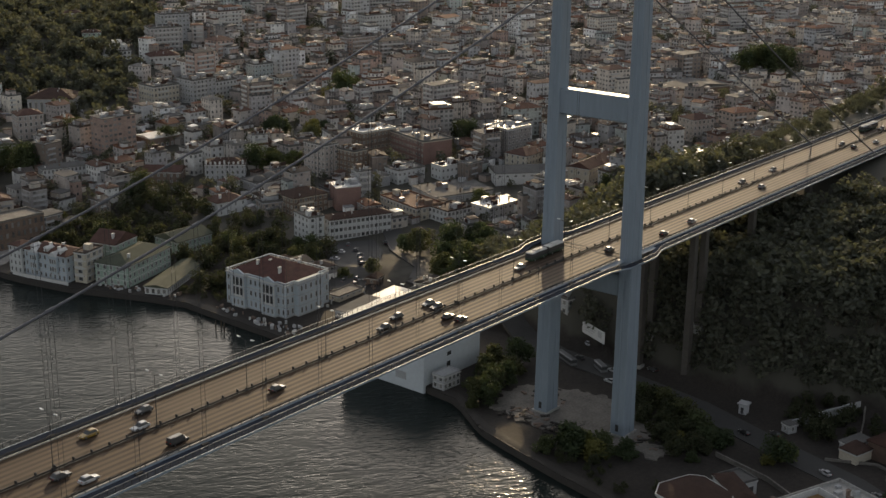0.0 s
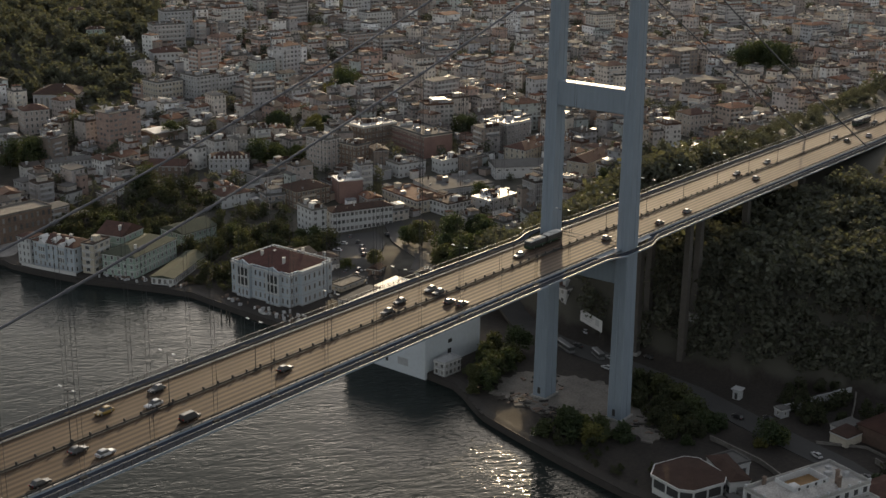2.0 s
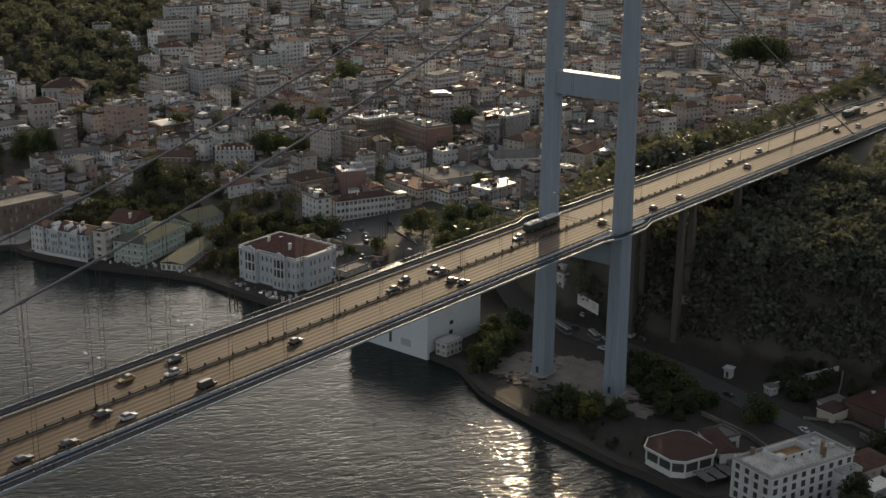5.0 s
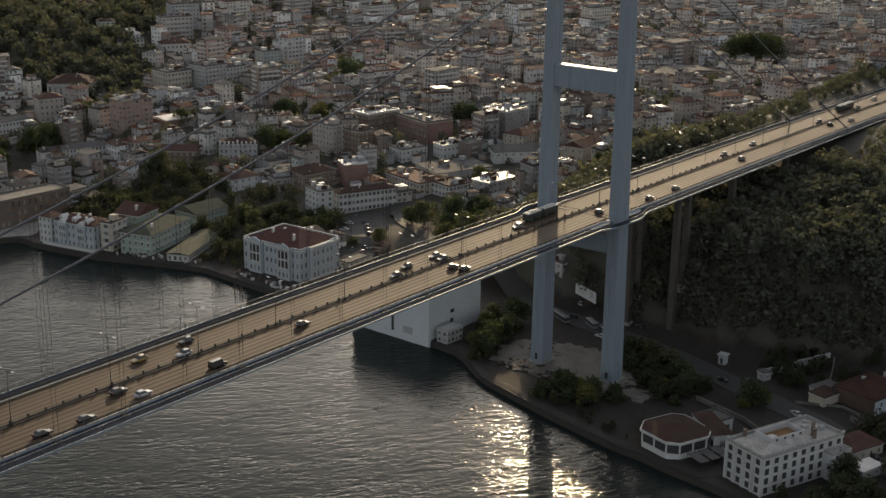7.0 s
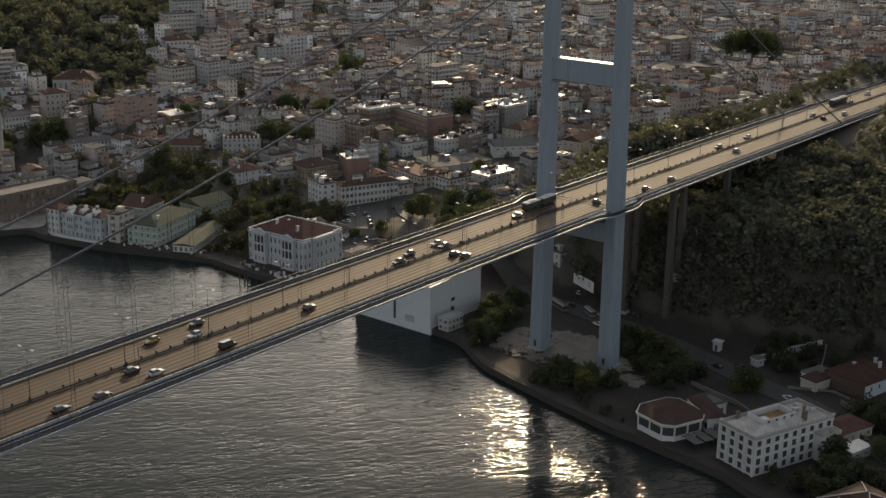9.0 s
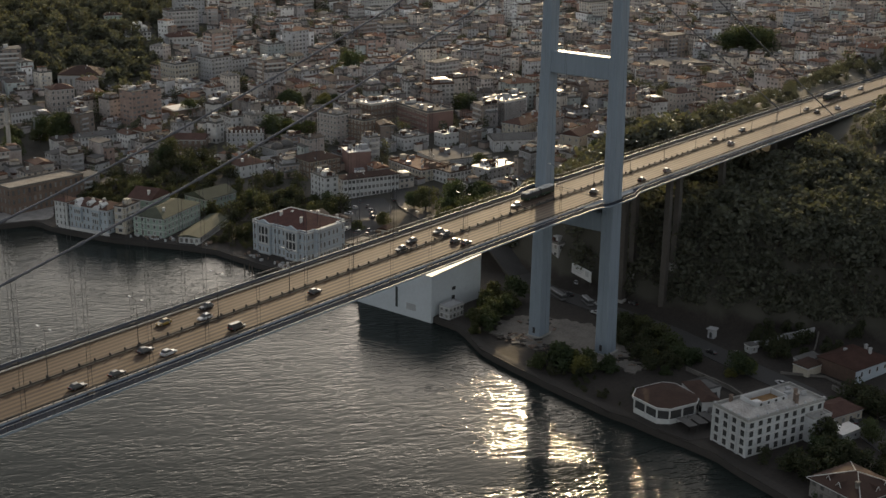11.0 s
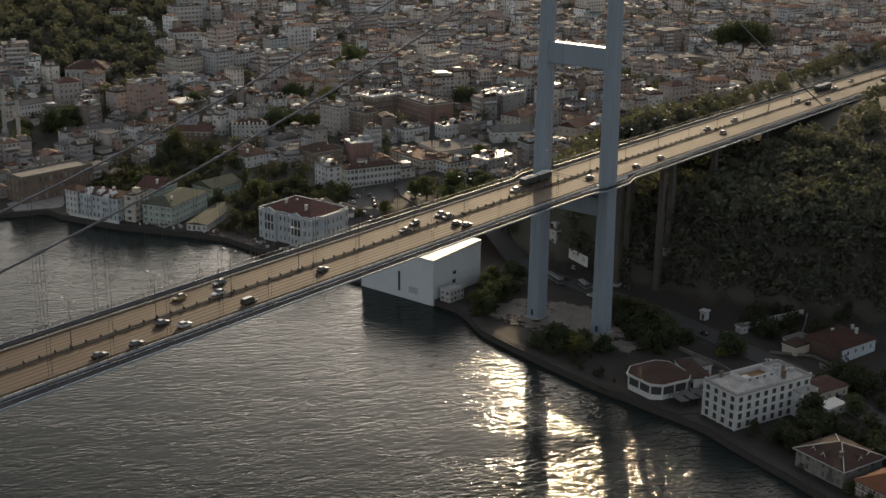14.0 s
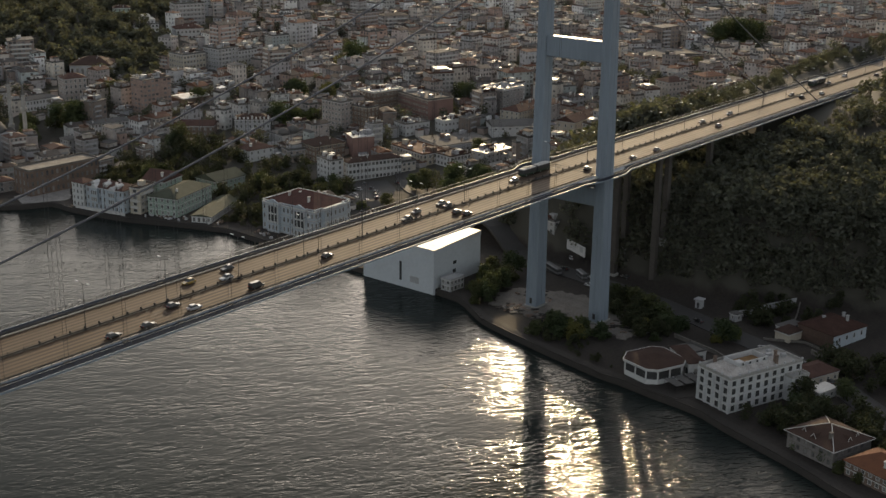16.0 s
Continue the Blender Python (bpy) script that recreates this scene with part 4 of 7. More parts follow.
house("red_end_block", "long four-storey block with a red end wall", 209.4, 232.2, -18, 18.6, 42, 12.5, REDWALL, "flat", LEAD, 4, 2.6, 1.2, 1.3, 0.8, category="block", sides="bd", trim=BEIGE)
house("gabled_shed", "long white gabled hall with a sheet roof", 200.1, 177.7, -42, 34, 17, 6.4, WHITE, "gable_x", LEAD, 1, 4, 1.4, 0.8, 2.7, 0.3, category="hall", low=4.6)
house("flat_depot", "low depot with a wide pale sheet roof", 156.6, 183.1, -24, 33, 25, 4.6, GREYWALL, "mono", LEAD, 1, 3, 1.6, 1.2, 0.9, 0.3, category="depot")
house("bright_depot", "depot with a bright sunlit sheet roof", 153.0, 147.7, -8, 19.2, 12, 6.4, GREYWALL, "mono", ROOF_PALE, 2, 2.8, 1.4, 1.2, 0.7, 0.3, category="depot")
house("brown_workshop", "low brown workshop block with a cluttered flat roof", 132.5, 176.2, -16, 16.7, 30, 6.5, BEIGE, "flat", ROOF, 2, 2.6, 1.4, 1.5, 0.6, category="workshop")
house("white_workshop", "low white workshop with ribbon windows", 137.6, 161.2, -12, 14.8, 14, 6.2, WHITE, "flat", ROOF, 2, 2.2, 1.5, 1.5, 0.6, category="workshop")
house("tall_apartment", "tall cream apartment block with many windows", 159.6, 259.2, -4, 10, 16, 17.5, PLASTER, "flat", GREYWALL, 6, 2.4, 1.2, 1.4, 0.8, category="apartment block")
house("twin_apartment", "grey-white five-storey apartment block", 249.7, 205.0, -8, 18.8, 16.5, 15.0, PLASTER, "flat", ROOF_PALE, 5, 2.8, 1.3, 1.4, 0.8, category="apartment block")
villa = house("hillside_villa", "white terraced villa among trees on the hillside", 252, 548, -31, 17, 16, 6, WHITE, "flat", WHITE, 2, 2.6, 1.5, 1.6, 0.8, category="villa", balconies=2)
for x0, x1, y0, y1, z0, z1 in ((3.5, 15, 3, 15, 6.2, 9.0), (6, 12, 6, 14, 9.2, 11.6), (-3, 4, -3, 0, -1.5, 3.2)):
    g = Geo()
    g.box(x0, x1, y0, y1, z0, z1)
    block = part("upper_block", g, WHITE, villa)
    for k in range(int((x1 - x0) / 2.6)):
        ob = part("window", window_mesh(1.3, 1.5), None, block)
        ob.matrix_basis = pose(x0 + 1.5 + 2.6 * k, y0, max(z0, 0) + 0.6)
    part("upper_roof", roof_geo("flat", x1 - x0, y1 - y0, z1, 0.1, 0.6), WHITE, block).location = (x0, y0, 0)
house("hillside_block", "white block with red hip roof on the hillside", 264, 516.6, -28, 21, 14, 8.4, WHITE, "hip", TILES, 2, 2.8, 1.4, 1.6, 2.4, 0.6, category="block")
house("terraced_block", "tall pale terraced apartment block on the hillside", 292, 548, -24, 24, 14, 17, PLASTER, "flat", LEAD, 5, 2.6, 1.4, 1.4, 0.9, category="apartment block", balconies=2)
house("hillside_flats", "grey apartment block stepping up the hillside", 318, 566, -24, 22, 14, 20, GREYWALL, "flat", LEAD, 6, 2.6, 1.3, 1.4, 0.9, category="apartment block", balconies=1)
house("classical_block", "pale classical four-storey block with tall windows", 107.3, 450.2, -22, 15, 14, 14.5, PLASTER, "hip", TILES, 4, 2.4, 1.1, 1.9, 2.0, 0.5, category="block")
house("colonnaded_block", "long brown colonnaded block with a dark red roof", 144.4, 491.8, -50.7, 27.8, 24, 9.5, GREYWALL, "hip", BROWNROOF, 1, 3.2, 1.5, 6.0, 3.0, 0.7, category="block", trim=BEIGE, low=1.2)
para = house("parapet_house", "grey-white classical house with a dark roof and a crenellated white parapet", 120.2, 308.3, -48, 21, 13, 8.6, GREYWALL, "hip", BROWNROOF, 3, 2.3, 1.0, 1.7, 2.2, 0.2, category="house")
for k in range(9):
    g = Geo()
    g.box(0.2 + 2.4 * k, 1.2 + 2.4 * k, -0.3, 0.25, 8.83, 10.2 if k % 4 else 11.0)
    part("merlon", g, WHITE, para)
house("blue_canopy_shed", "low shed with a pale blue curved sheet roof beside the road", 297, 128.5, -42, 19, 7, 3.2, GREYWALL, "mono", surface("pale blue sheet roof", (0.30, 0.36, 0.42), 0.5, vary=0.2), 1, 3, 1.2, 1.0, 1.6, 0.3, category="shed")
house("park_villa", "pale house half hidden among the park trees", 296, 652, -35, 14, 10, 11, GREYWALL, "hip", BROWNROOF, 3, 2.6, 1.2, 1.5, 2.0, 0.4, category="house")
house("park_villa", "small grey-green house half hidden among the park trees", 262, 586, -35, 13, 9, 10, GREENWALL, "hip", BROWNROOF, 3, 2.6, 1.2, 1.5, 2.0, 0.4, category="house")
house("market_hall", "market hall with a striped pale sheet roof", 140, 374, -6, 20, 14, 6.5, BROWNWALL, "gable_x", ROOF_PALE, 1, 3, 1.5, 2.0, 1.2, 0.5, category="hall")
house("white_cube_house", "white flat-roofed house with a stepped roof terrace", 141.6, 326.3, -15, 15, 14, 9.5, WHITE, "flat", WHITE, 3, 2.8, 1.2, 1.5, 1.0, category="house")
house("orange_roofed_hall", "hall with an orange-red tiled roof", 96.5, 330, -53, 20, 13, 6.5, BROWNWALL, "gable_x", TILES, 2, 3, 1.0, 1.3, 2.6, 0.4, category="hall")
house("old_town_house", "old house with weathered walls and a red roof", 230.6, 179.7, -1, 19.7, 14, 8.5, BEIGE, "hip", TILES, 3, 2.6, 1.0, 1.5, 3.0, 0.5, category="house")
house("roadside_house", "white-walled house with a red-brown roof beside the bridge", 228.3, 139.1, 4, 27.3, 12, 8.3, BEIGE, "gable_x", TILES, 2, 3.2, 1.0, 1.4, 3.2, 0.5, category="house")
house("blue_white_house", "blue-white three-storey house with a flat roof", 368.6, 109.5, -3, 19.4, 12.5, 10.0, BLUEWHITE, "flat", GREYWALL, 3, 2.7, 1.4, 1.6, 0.8, category="house")
house("pale_apartment", "pale apartment house with dark windows", 344.5, 140.5, -22, 15.7, 13.3, 13.0, PLASTER, "hip", TILES, 4, 2.6, 1.2, 1.5, 2.0, category="apartment block")

house("brown_block", "brown three-storey block with a cluttered roof terrace", 104.5, 229.6, -14, 20, 16, 9.0, BROWNWALL, "hip", BROWNROOF, 3, 2.6, 1.4, 1.5, 0.9, category="block", trim=BEIGE, balconies=1)
bath = house("bath_house", "low stone bath house with two grey domes", 121.8, 271.0, -10, 17, 16, 4.7, GREYWALL, "flat", LEAD, 1, 4, 0.9, 1.2, 0.4, category="bath house", low=2)
for cx, cy, r in ((4.6, 5, 3.6), (11.8, 6, 4.2)):
    g = Geo()
    g.tube([(cx, cy, 4.9 + 0.9 * r * math.sin(a)) for a in (0, 0.3, 0.6, 0.9, 1.2, 1.4, 1.55)], [r * math.cos(a) for a in (0, 0.3, 0.6, 0.9, 1.2, 1.4, 1.55)], 18)
    part("dome", g, LEAD, bath, "grey lead dome", True)
house("brown_apartment", "brown six-storey apartment block", 167.7, 245.5, -4, 10, 14, 14.5, BROWNWALL, "flat", LEAD, 5, 2.5, 1.2, 1.4, 0.8, category="apartment block", trim=BEIGE)
house("white_terrace_row", "white row house with dark windows", 350.5, 176.5, -20, 21.8, 10, 8.0, WHITE, "flat", LEAD, 2, 2.6, 1.4, 1.5, 0.8, category="house", balconies=1)
house("long_market_shed", "long brown hall with a grey gabled sheet roof", 452, 205, -25, 44, 24, 7.0, BROWNWALL, "gable_y", LEAD, 1, 5, 1.6, 1.6, 2.4, 0.4, category="hall")
house("grey_apartment", "grey six-storey apartment block with balconies", 222.5, 428.2, -6, 18, 16.8, 17, GREYWALL, "flat", LEAD, 6, 2.6, 1.3, 1.4, 0.9, category="apartment block", balconies=1)
house("white_apartment", "white apartment block with balcony bands", 244.7, 431.1, -6, 17, 9, 12.5, WHITE, "flat", LEAD, 4, 2.4, 1.3, 1.4, 0.9, category="apartment block", balconies=2)
house("tower_apartment", "pale slab apartment block with window rows", 284.9, 435.9, -14, 14.3, 11, 17, PLASTER, "flat", LEAD, 6, 2.2, 1.2, 1.3, 0.9, category="apartment block")
house("white_school", "long low white school with dark windows", 150.8, 439.9, -14, 20, 18, 6.5, WHITE, "flat", LEAD, 2, 2.2, 1.3, 1.4, 0.6, category="school")
house("white_lodging", "long white two-storey lodging with many windows", 76.1, 447.9, -8, 22, 10, 7.2, WHITE, "hip", LEAD, 2, 1.9, 1.0, 1.6, 2.0, category="lodging")
house("white_arcade", "long white arcaded house with a grey roof", 68.6, 376, -20, 25, 9, 6.2, WHITE, "hip", LEAD, 2, 1.9, 1.0, 1.6, 2.0, category="house")
house("small_white_house", "small white house with tall windows", 44.3, 366.7, -5, 8, 8.5, 6.5, WHITE, "hip", LEAD, 2, 1.9, 1.0, 1.5, 1.8, category="house")
house("white_corner_house", "small plastered house on a street corner, flat grey roof", 141.0, 345.3, -9, 10.4, 7, 5.5, WHITE, "flat", LEAD, 2, 2.4, 1.0, 1.4, 0.6, category="house")
house("beige_apartment", "beige apartment block with a flat roof", 202.5, 442.0, -7, 18.8, 17, 13.5, BEIGE, "flat", LEAD, 4, 2.5, 1.3, 1.4, 0.9, category="apartment block", balconies=1)
house("slim_apartment", "slim grey-white apartment block", 268, 208, -8, 8.6, 13, 15.5, WHITE, "flat", LEAD, 5, 2.4, 1.2, 1.4, 0.9, category="apartment block")
house("long_apartment", "long apartment block on the far slope", 410, 462.3, -14, 26.5, 12, 13, PLASTER, "flat", LEAD, 4, 2.6, 1.4, 1.4, 0.9, category="apartment block", balconies=2)
house("pale_tower_block", "pale tower block on the far slope", 463.8, 490.5, -14, 24, 12, 17, WHITE, "flat", LEAD, 5, 2.6, 1.4, 1.4, 0.9, category="apartment block", balconies=2)
house("long_low_block", "long pale low block on the far slope", 560.2, 159.9, -28, 28, 11, 7.0, PLASTER, "hip", BROWNROOF, 2, 2.6, 1.4, 1.4, 1.9, category="block")

# the seaward quay below the tower
hotel = house("waterfront_hotel", "white four-storey waterfront building with a roof terrace", -48.0, -93.4, -21, 33.0, 15.2, 12.0, HOTELWALL, "flat", CONCRETE, 4, 3.4, 1.75, 2.05, 0.9, category="hotel", z0=2.5, low=1.0)
SLOPE = [[(1.0, 1.0, 12.2), (23.5, 1.0, 12.2), (23.5, 14.2, 12.2), (1.0, 14.2, 12.2)], [(7.4, 4.0, 13.9), (20.6, 4.0, 13.9), (20.6, 11.4, 13.9), (7.4, 11.4, 13.9)]]
g = Geo()
for k in range(4):                                       # roof planes rising to the court wall
    i = (k + 1) % 4
    g.quad([SLOPE[0][k], SLOPE[0][i], SLOPE[1][i], SLOPE[1][k]])
part("roof_slope", g, surface("stained pale screed", (0.40, 0.375, 0.35), 0.9, vary=0.45, scale=0.35, fine=2.0), hotel, "stained pale sloping roof planes")
g = Geo()
for a, e, c, f in ((7.4, 20.6, 4.0, 4.35), (7.4, 20.6, 11.05, 11.4), (7.4, 7.75, 4.35, 11.05), (20.25, 20.6, 4.35, 11.05)):
    g.box(a, e, c, f, 12.2, 15.2)
well = part("roof_court", g, HOTELWALL, hotel, "white walls round a roof court")
g = Geo()
g.box(7.75, 20.25, 4.35, 11.05, 13.0, 13.3)
part("court_floor", g, surface("ochre court paving", (0.26, 0.155, 0.07), 0.85, vary=0.35), well, "ochre court floor")
for x in (9.2, 12.4, 15.6, 18.8):
    ob = part("window", window_mesh(1.0, 0.9, None, GLASS), None, well)
    ob.matrix_basis = pose(x, 4.0, 14.05)
g = Geo()
g.box(8.2, 10.4, 5.0, 7.2, 13.303, 15.0)
part("stair_head", g, WHITE, well, "white stair head in the court")
for x, y, h in ((24, 4, 4.0), (22.2, 1.6, 3.4), (5.2, 13.2, 2.6)):
    g = Geo()
    g.box(x, x + 0.9, y, y + 0.8, 12.2, 12.2 + h)
    g.box(x - 0.12, x + 1.02, y - 0.12, y + 0.92, 12.203 + h, 12.45 + h)
    part("chimney", g, BROWNWALL, hotel, "brown chimney stack")
for k in range(9):
    g = Geo()
    x = 0.15 + 32.7 * k / 8
    g.box(x - 0.3, x + 0.3, -0.22, 0.3, 12.9, 13.6)
    part("parapet_post", g, HOTELWALL, hotel)
for k in range(5):
    g = Geo()
    y = 0.4 + 14.4 * k / 4
    g.box(-0.22, 0.3, y - 0.3, y + 0.3, 12.9, 13.6)
    part("parapet_post", g, HOTELWALL, hotel)
for x, y, a, c, e in ((25.5, 9, 2.2, 1.4, 0.9), (28.6, 11.5, 1.4, 1.4, 0.8), (29.5, 6, 1.8, 1.0, 1.3)):
    g = Geo()
    g.box(x, x + a, y, y + c, 12.19, 12.19 + e)
    part("roof_unit", g, GREYWALL, hotel, "grey roof ventilation unit")
for k in range(5):                                       # piers between the windows of the water front
    g = Geo()
    y = 0.25 + 14.7 * k / 4
    g.box(-0.32, -0.003, y - 0.45, y + 0.45, -1.0, 11.5)
    part("pier", g, HOTELWALL, hotel)
g = Geo()
g.box(25.1, 33.0, -3.6, -0.003, -1.5, 8.6)
wing = part("wing", g, HOTELWALL, hotel)
part("wing_roof", roof_geo("flat", 7.9, 3.6, 8.6, 0.2, 0.6), CONCRETE, wing).location = (25.1, -3.6, 0)
for k in range(3):
    for i in range(2):
        ob = part("window", window_mesh(1.4, 1.8, None, GLASS), None, wing)
        ob.matrix_basis = pose(27.1 + 3.6 * i, -3.6, 0.9 + 2.8 * k)


# ---- the quay below the tower ----
def slab(name, label, pts, z0, z1, mat, category="paving", kind="structure"):
    g = Geo()
    g.solid([(x, y, z0) for x, y in pts], [(x, y, z1) for x, y in pts])
    return tagged(new(name, g.mesh(name, mat)), label, category, "", kind)


def ragged(pts, step, out, seed):
    """The outline with an uneven, broken edge."""
    line = []
    for (xa, ya), (xb, yb) in zip(pts, pts[1:] + pts[:1]):
        l = math.hypot(xb - xa, yb - ya)
        n = max(1, int(l / step))
        for i in range(n):
            x, y = xa + (xb - xa) * i / n, ya + (yb - ya) * i / n
            k = out * (noise.noise(Vector((x * 0.35, y * 0.35, seed))) + 0.6 * noise.noise(Vector((x * 1.1, y * 1.1, seed))))
            line.append((x - (yb - ya) / l * k, y + (xb - xa) / l * k))
    return line


slab("pavement", "dusty concrete apron round the tower legs", ragged([(-9, 30), (-13, 12), (-9, -8), (-11, -31), (2, -36), (10, -24), (20, -10), (22, 8), (16, 30), (4, 34)], 1.2, 3.0, 2.5), 1.5, 3.0, DUST)
slab("pavement", "pale stone paving on the quay before the roofless building", ragged([(-37, 300), (-25, 292), (-20, 287.5), (-14, 291), (0, 309), (-8, 318.5), (-32, 314)], 2.0, 0.8, 4.5), 1.5, 2.85, surface("pale quay paving", (0.25, 0.235, 0.22), 0.85, vary=0.35, scale=0.3, fine=1.5))
rng = random.Random(77)
g = Geo()
for k in range(150):                                     # rubble and planks left lying on the apron
    x, y = rng.choice(((-8, 18), (-7, -2), (0, -25), (10, 20), (-10, 6)))
    x, y = x + rng.gauss(0, 2.6), y + rng.gauss(0, 3.4)
    if abs(x) < 4.5 and abs(abs(y) - 14.6) < 4:
        continue
    a, c = rng.uniform(0.25, 1.6), rng.uniform(0.2, 0.7)
    g.box(-a, a, -c, c, -0.1, rng.uniform(0.08, 0.5), rng.choice((0, 0, 1, 2)), pose(x, y, 3.0, 0, 0, rng.uniform(0, 180)))
tagged(new("rubble", g.mesh("rubble", [QUAY, BROWNWALL, DUST])), "loose rubble and planks on the apron", "rubble", "", "stuff")


def ribbon(name, label, line, width, mat, lift=0.12, kind="structure", category="road"):
    """A strip of road that follows the ground along a line of points."""
    g = Geo()
    pts = []
    for (xa, ya), (xb, yb) in zip(line, line[1:]):
        n = max(1, int(math.hypot(xb - xa, yb - ya) / 5))
        pts += [(xa + (xb - xa) * i / n, ya + (yb - ya) * i / n) for i in range(n)]
    pts.append(line[-1])
    for i, (x, y) in enumerate(pts):
        a, b = pts[max(i - 1, 0)], pts[min(i + 1, len(pts) - 1)]
        dx, dy = b[0] - a[0], b[1] - a[1]
        l = math.hypot(dx, dy)
        nx, ny = -dy / l * width / 2, dx / l * width / 2
        z = max(land(x + nx, y + ny), land(x - nx, y - ny), land(x, y)) + lift
        g.v.extend([(x - nx, y - ny, z), (x + nx, y + ny, z), (x - nx, y - ny, z - 1.2), (x + nx, y + ny, z - 1.2)])
    for i in range(len(pts) - 1):
        a = 4 * i
        g.f.extend([(a, a + 4, a + 5, a + 1), (a + 2, a + 6, a + 4, a), (a + 1, a + 5, a + 7, a + 3)])
        g.s.extend([0, 0, 0])
    return tagged(new(name, g.mesh(name, mat)), label, category, "", kind)


ribbon("road", "grey asphalt coast road passing under the bridge", [(72, 128), (66, 90), (54, 60), (46, 40), (40, 4), (34, -24), (22, -56), (12, -86), (-6, -118), (-30, -150), (-60, -190)], 11, ASPHALT)
ribbon("road", "asphalt street climbing into the town", [(72, 126), (86, 134), (98, 158), (128, 190), (150, 206), (166, 240)], 9, ASPHALT, 0.2)
ribbon("road", "asphalt yard behind the palace", [(48, 150), (66, 160), (84, 170), (92, 182)], 22, ASPHALT, 0.3)

# eight-sided pavilion on the quay
pav = thing("octagonal_pavilion", "white eight-sided waterside pavilion with dark ribbon windows and brown roof", "pavilion")
PC = (-32.6, -57.7)
OCT = [(x + 1.4, y + 0.9) for x, y in ((-41.4, -49.7), (-35.0, -47.4), (-24.6, -51.6), (-22.8, -55.6), (-27.6, -67.2), (-32.6, -69.0), (-43.0, -64.6), (-44.9, -60.6))]
FOOT.append((*PC, 13))


def octa(k, z):
    return [(PC[0] + (x - PC[0]) * k, PC[1] + (y - PC[1]) * k, z) for x, y in OCT][::-1]


g = Geo()
g.solid(octa(0.95, 1.5), octa(0.95, 4.4))
part("base_wall", g, WHITE, pav)
g = Geo()
g.solid(octa(0.92, 4.4), octa(0.92, 7.6))
band = part("window_band", g, GLASS, pav, "dark ribbon glazing")
for i in range(8):
    a, b = Vector((*OCT[i], 0)), Vector((*OCT[(i + 1) % 8], 0))
    for k in ([0.0] if (a - b).length < 7 else [0.0, 0.5]):
        p = (a + (b - a) * k - Vector((*PC, 0))) * 0.935 + Vector((*PC, 0))
        g = Geo()
        g.box(p.x - 0.22, p.x + 0.22, p.y - 0.22, p.y + 0.22, 4.3, 7.7)
        part("mullion", g, WHITE, band)
g = Geo()
g.solid(octa(1.0, 7.6), octa(1.02, 8.5))
part("fascia", g, WHITE, pav)
g = Geo()
n = 8
g.v.extend(octa(0.985, 8.52) + [(PC[0] + 1.5, PC[1] + 0.5, 10.0)])
for i in range(8):
    g.f.append((i, (i + 1) % 8, 8)), g.s.append(0)
part("roof", g, BROWNROOF, pav, "low brown eight-sided roof")
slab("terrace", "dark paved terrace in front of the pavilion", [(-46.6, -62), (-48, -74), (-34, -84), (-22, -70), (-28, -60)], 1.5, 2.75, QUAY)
for k in range(4):
    aw = thing("awning", "grey flat canvas awning over the dark terrace", "awning", None, "terrace awnings")
    x, y = -40.5 + 4.0 * k, -69.4 - 1.7 * k
    g = Geo()
    m = pose(x, y, 5.2, 3, 2, -23)
    g.box(-1.8, 1.8, -3.4, 3.4, 0, 0.1, 0, m)
    part("canvas", g, LEAD, aw)
    for dx in (-1.6, 1.6):
        for dy in (-3.1, 3.1):
            g = Geo()
            p = m @ Vector((dx, dy, 0))
            g.box(p.x - 0.06, p.x + 0.06, p.y - 0.06, p.y + 0.06, 2.5, p.z + 0.05)
            part("pole", g, STEEL_DARK, aw)
house("pavilion_annex", "low white annex with a dark tiled roof", -24.6, -73.0, 50, 17, 6.2, 5.6, WHITE, "hip", BROWNROOF, 1, 2.6, 2.0, 2.2, 1.0, 0.4, category="annex", z0=2.6, low=1.4)
store = house("walled_store", "low dark brick store with red-brown hip roof and white end", 27.8, -99.0, -16, 19.5, 16.3, 5.6, DARKBRICK, "hip", surface("dark red-brown store tiles", (0.056, 0.031, 0.025), 0.9, vary=0.4, scale=0.3, fine=4.0, bump=0.5, spec=0.12), 2, 3.2, 1.0, 1.3, 3.0, 0.5, category="store", sides="c", trim=DARKBRICK)
g = Geo()
g.box(-0.02, 19.5, -0.12, -0.003, -1.0, 5.55)
end_wall = part("white_end_wall", g, BLUEWHITE, store, "blue-white rendered end wall")
for k in range(4):
    ob = part("window", window_mesh(1.0, 1.6, None, GLASS), None, end_wall)
    ob.matrix_basis = pose(3.4 + 4.4 * k, -0.12, 2.6)
for x, y, h in ((13.5, 4.5, 3.4), (16.5, 8.5, 2.8), (8.0, 11.0, 2.4)):
    g = Geo()
    g.box(x - 0.5, x + 0.5, y - 0.4, y + 0.4, 6.0, 6.0 + h)
    g.box(x - 0.62, x + 0.62, y - 0.52, y + 0.52, 6.003 + h, 6.25 + h)
    part("chimney", g, GREYWALL, store, "grey chimney stack")
house("store_annex", "low buff rendered annex beside the brick store", 24.5, -83.0, -16, 8, 6.5, 3.4, BEIGE, "mono", BROWNROOF, 1, 3.0, 1.0, 1.1, 0.6, 0.3, category="annex", sides="")
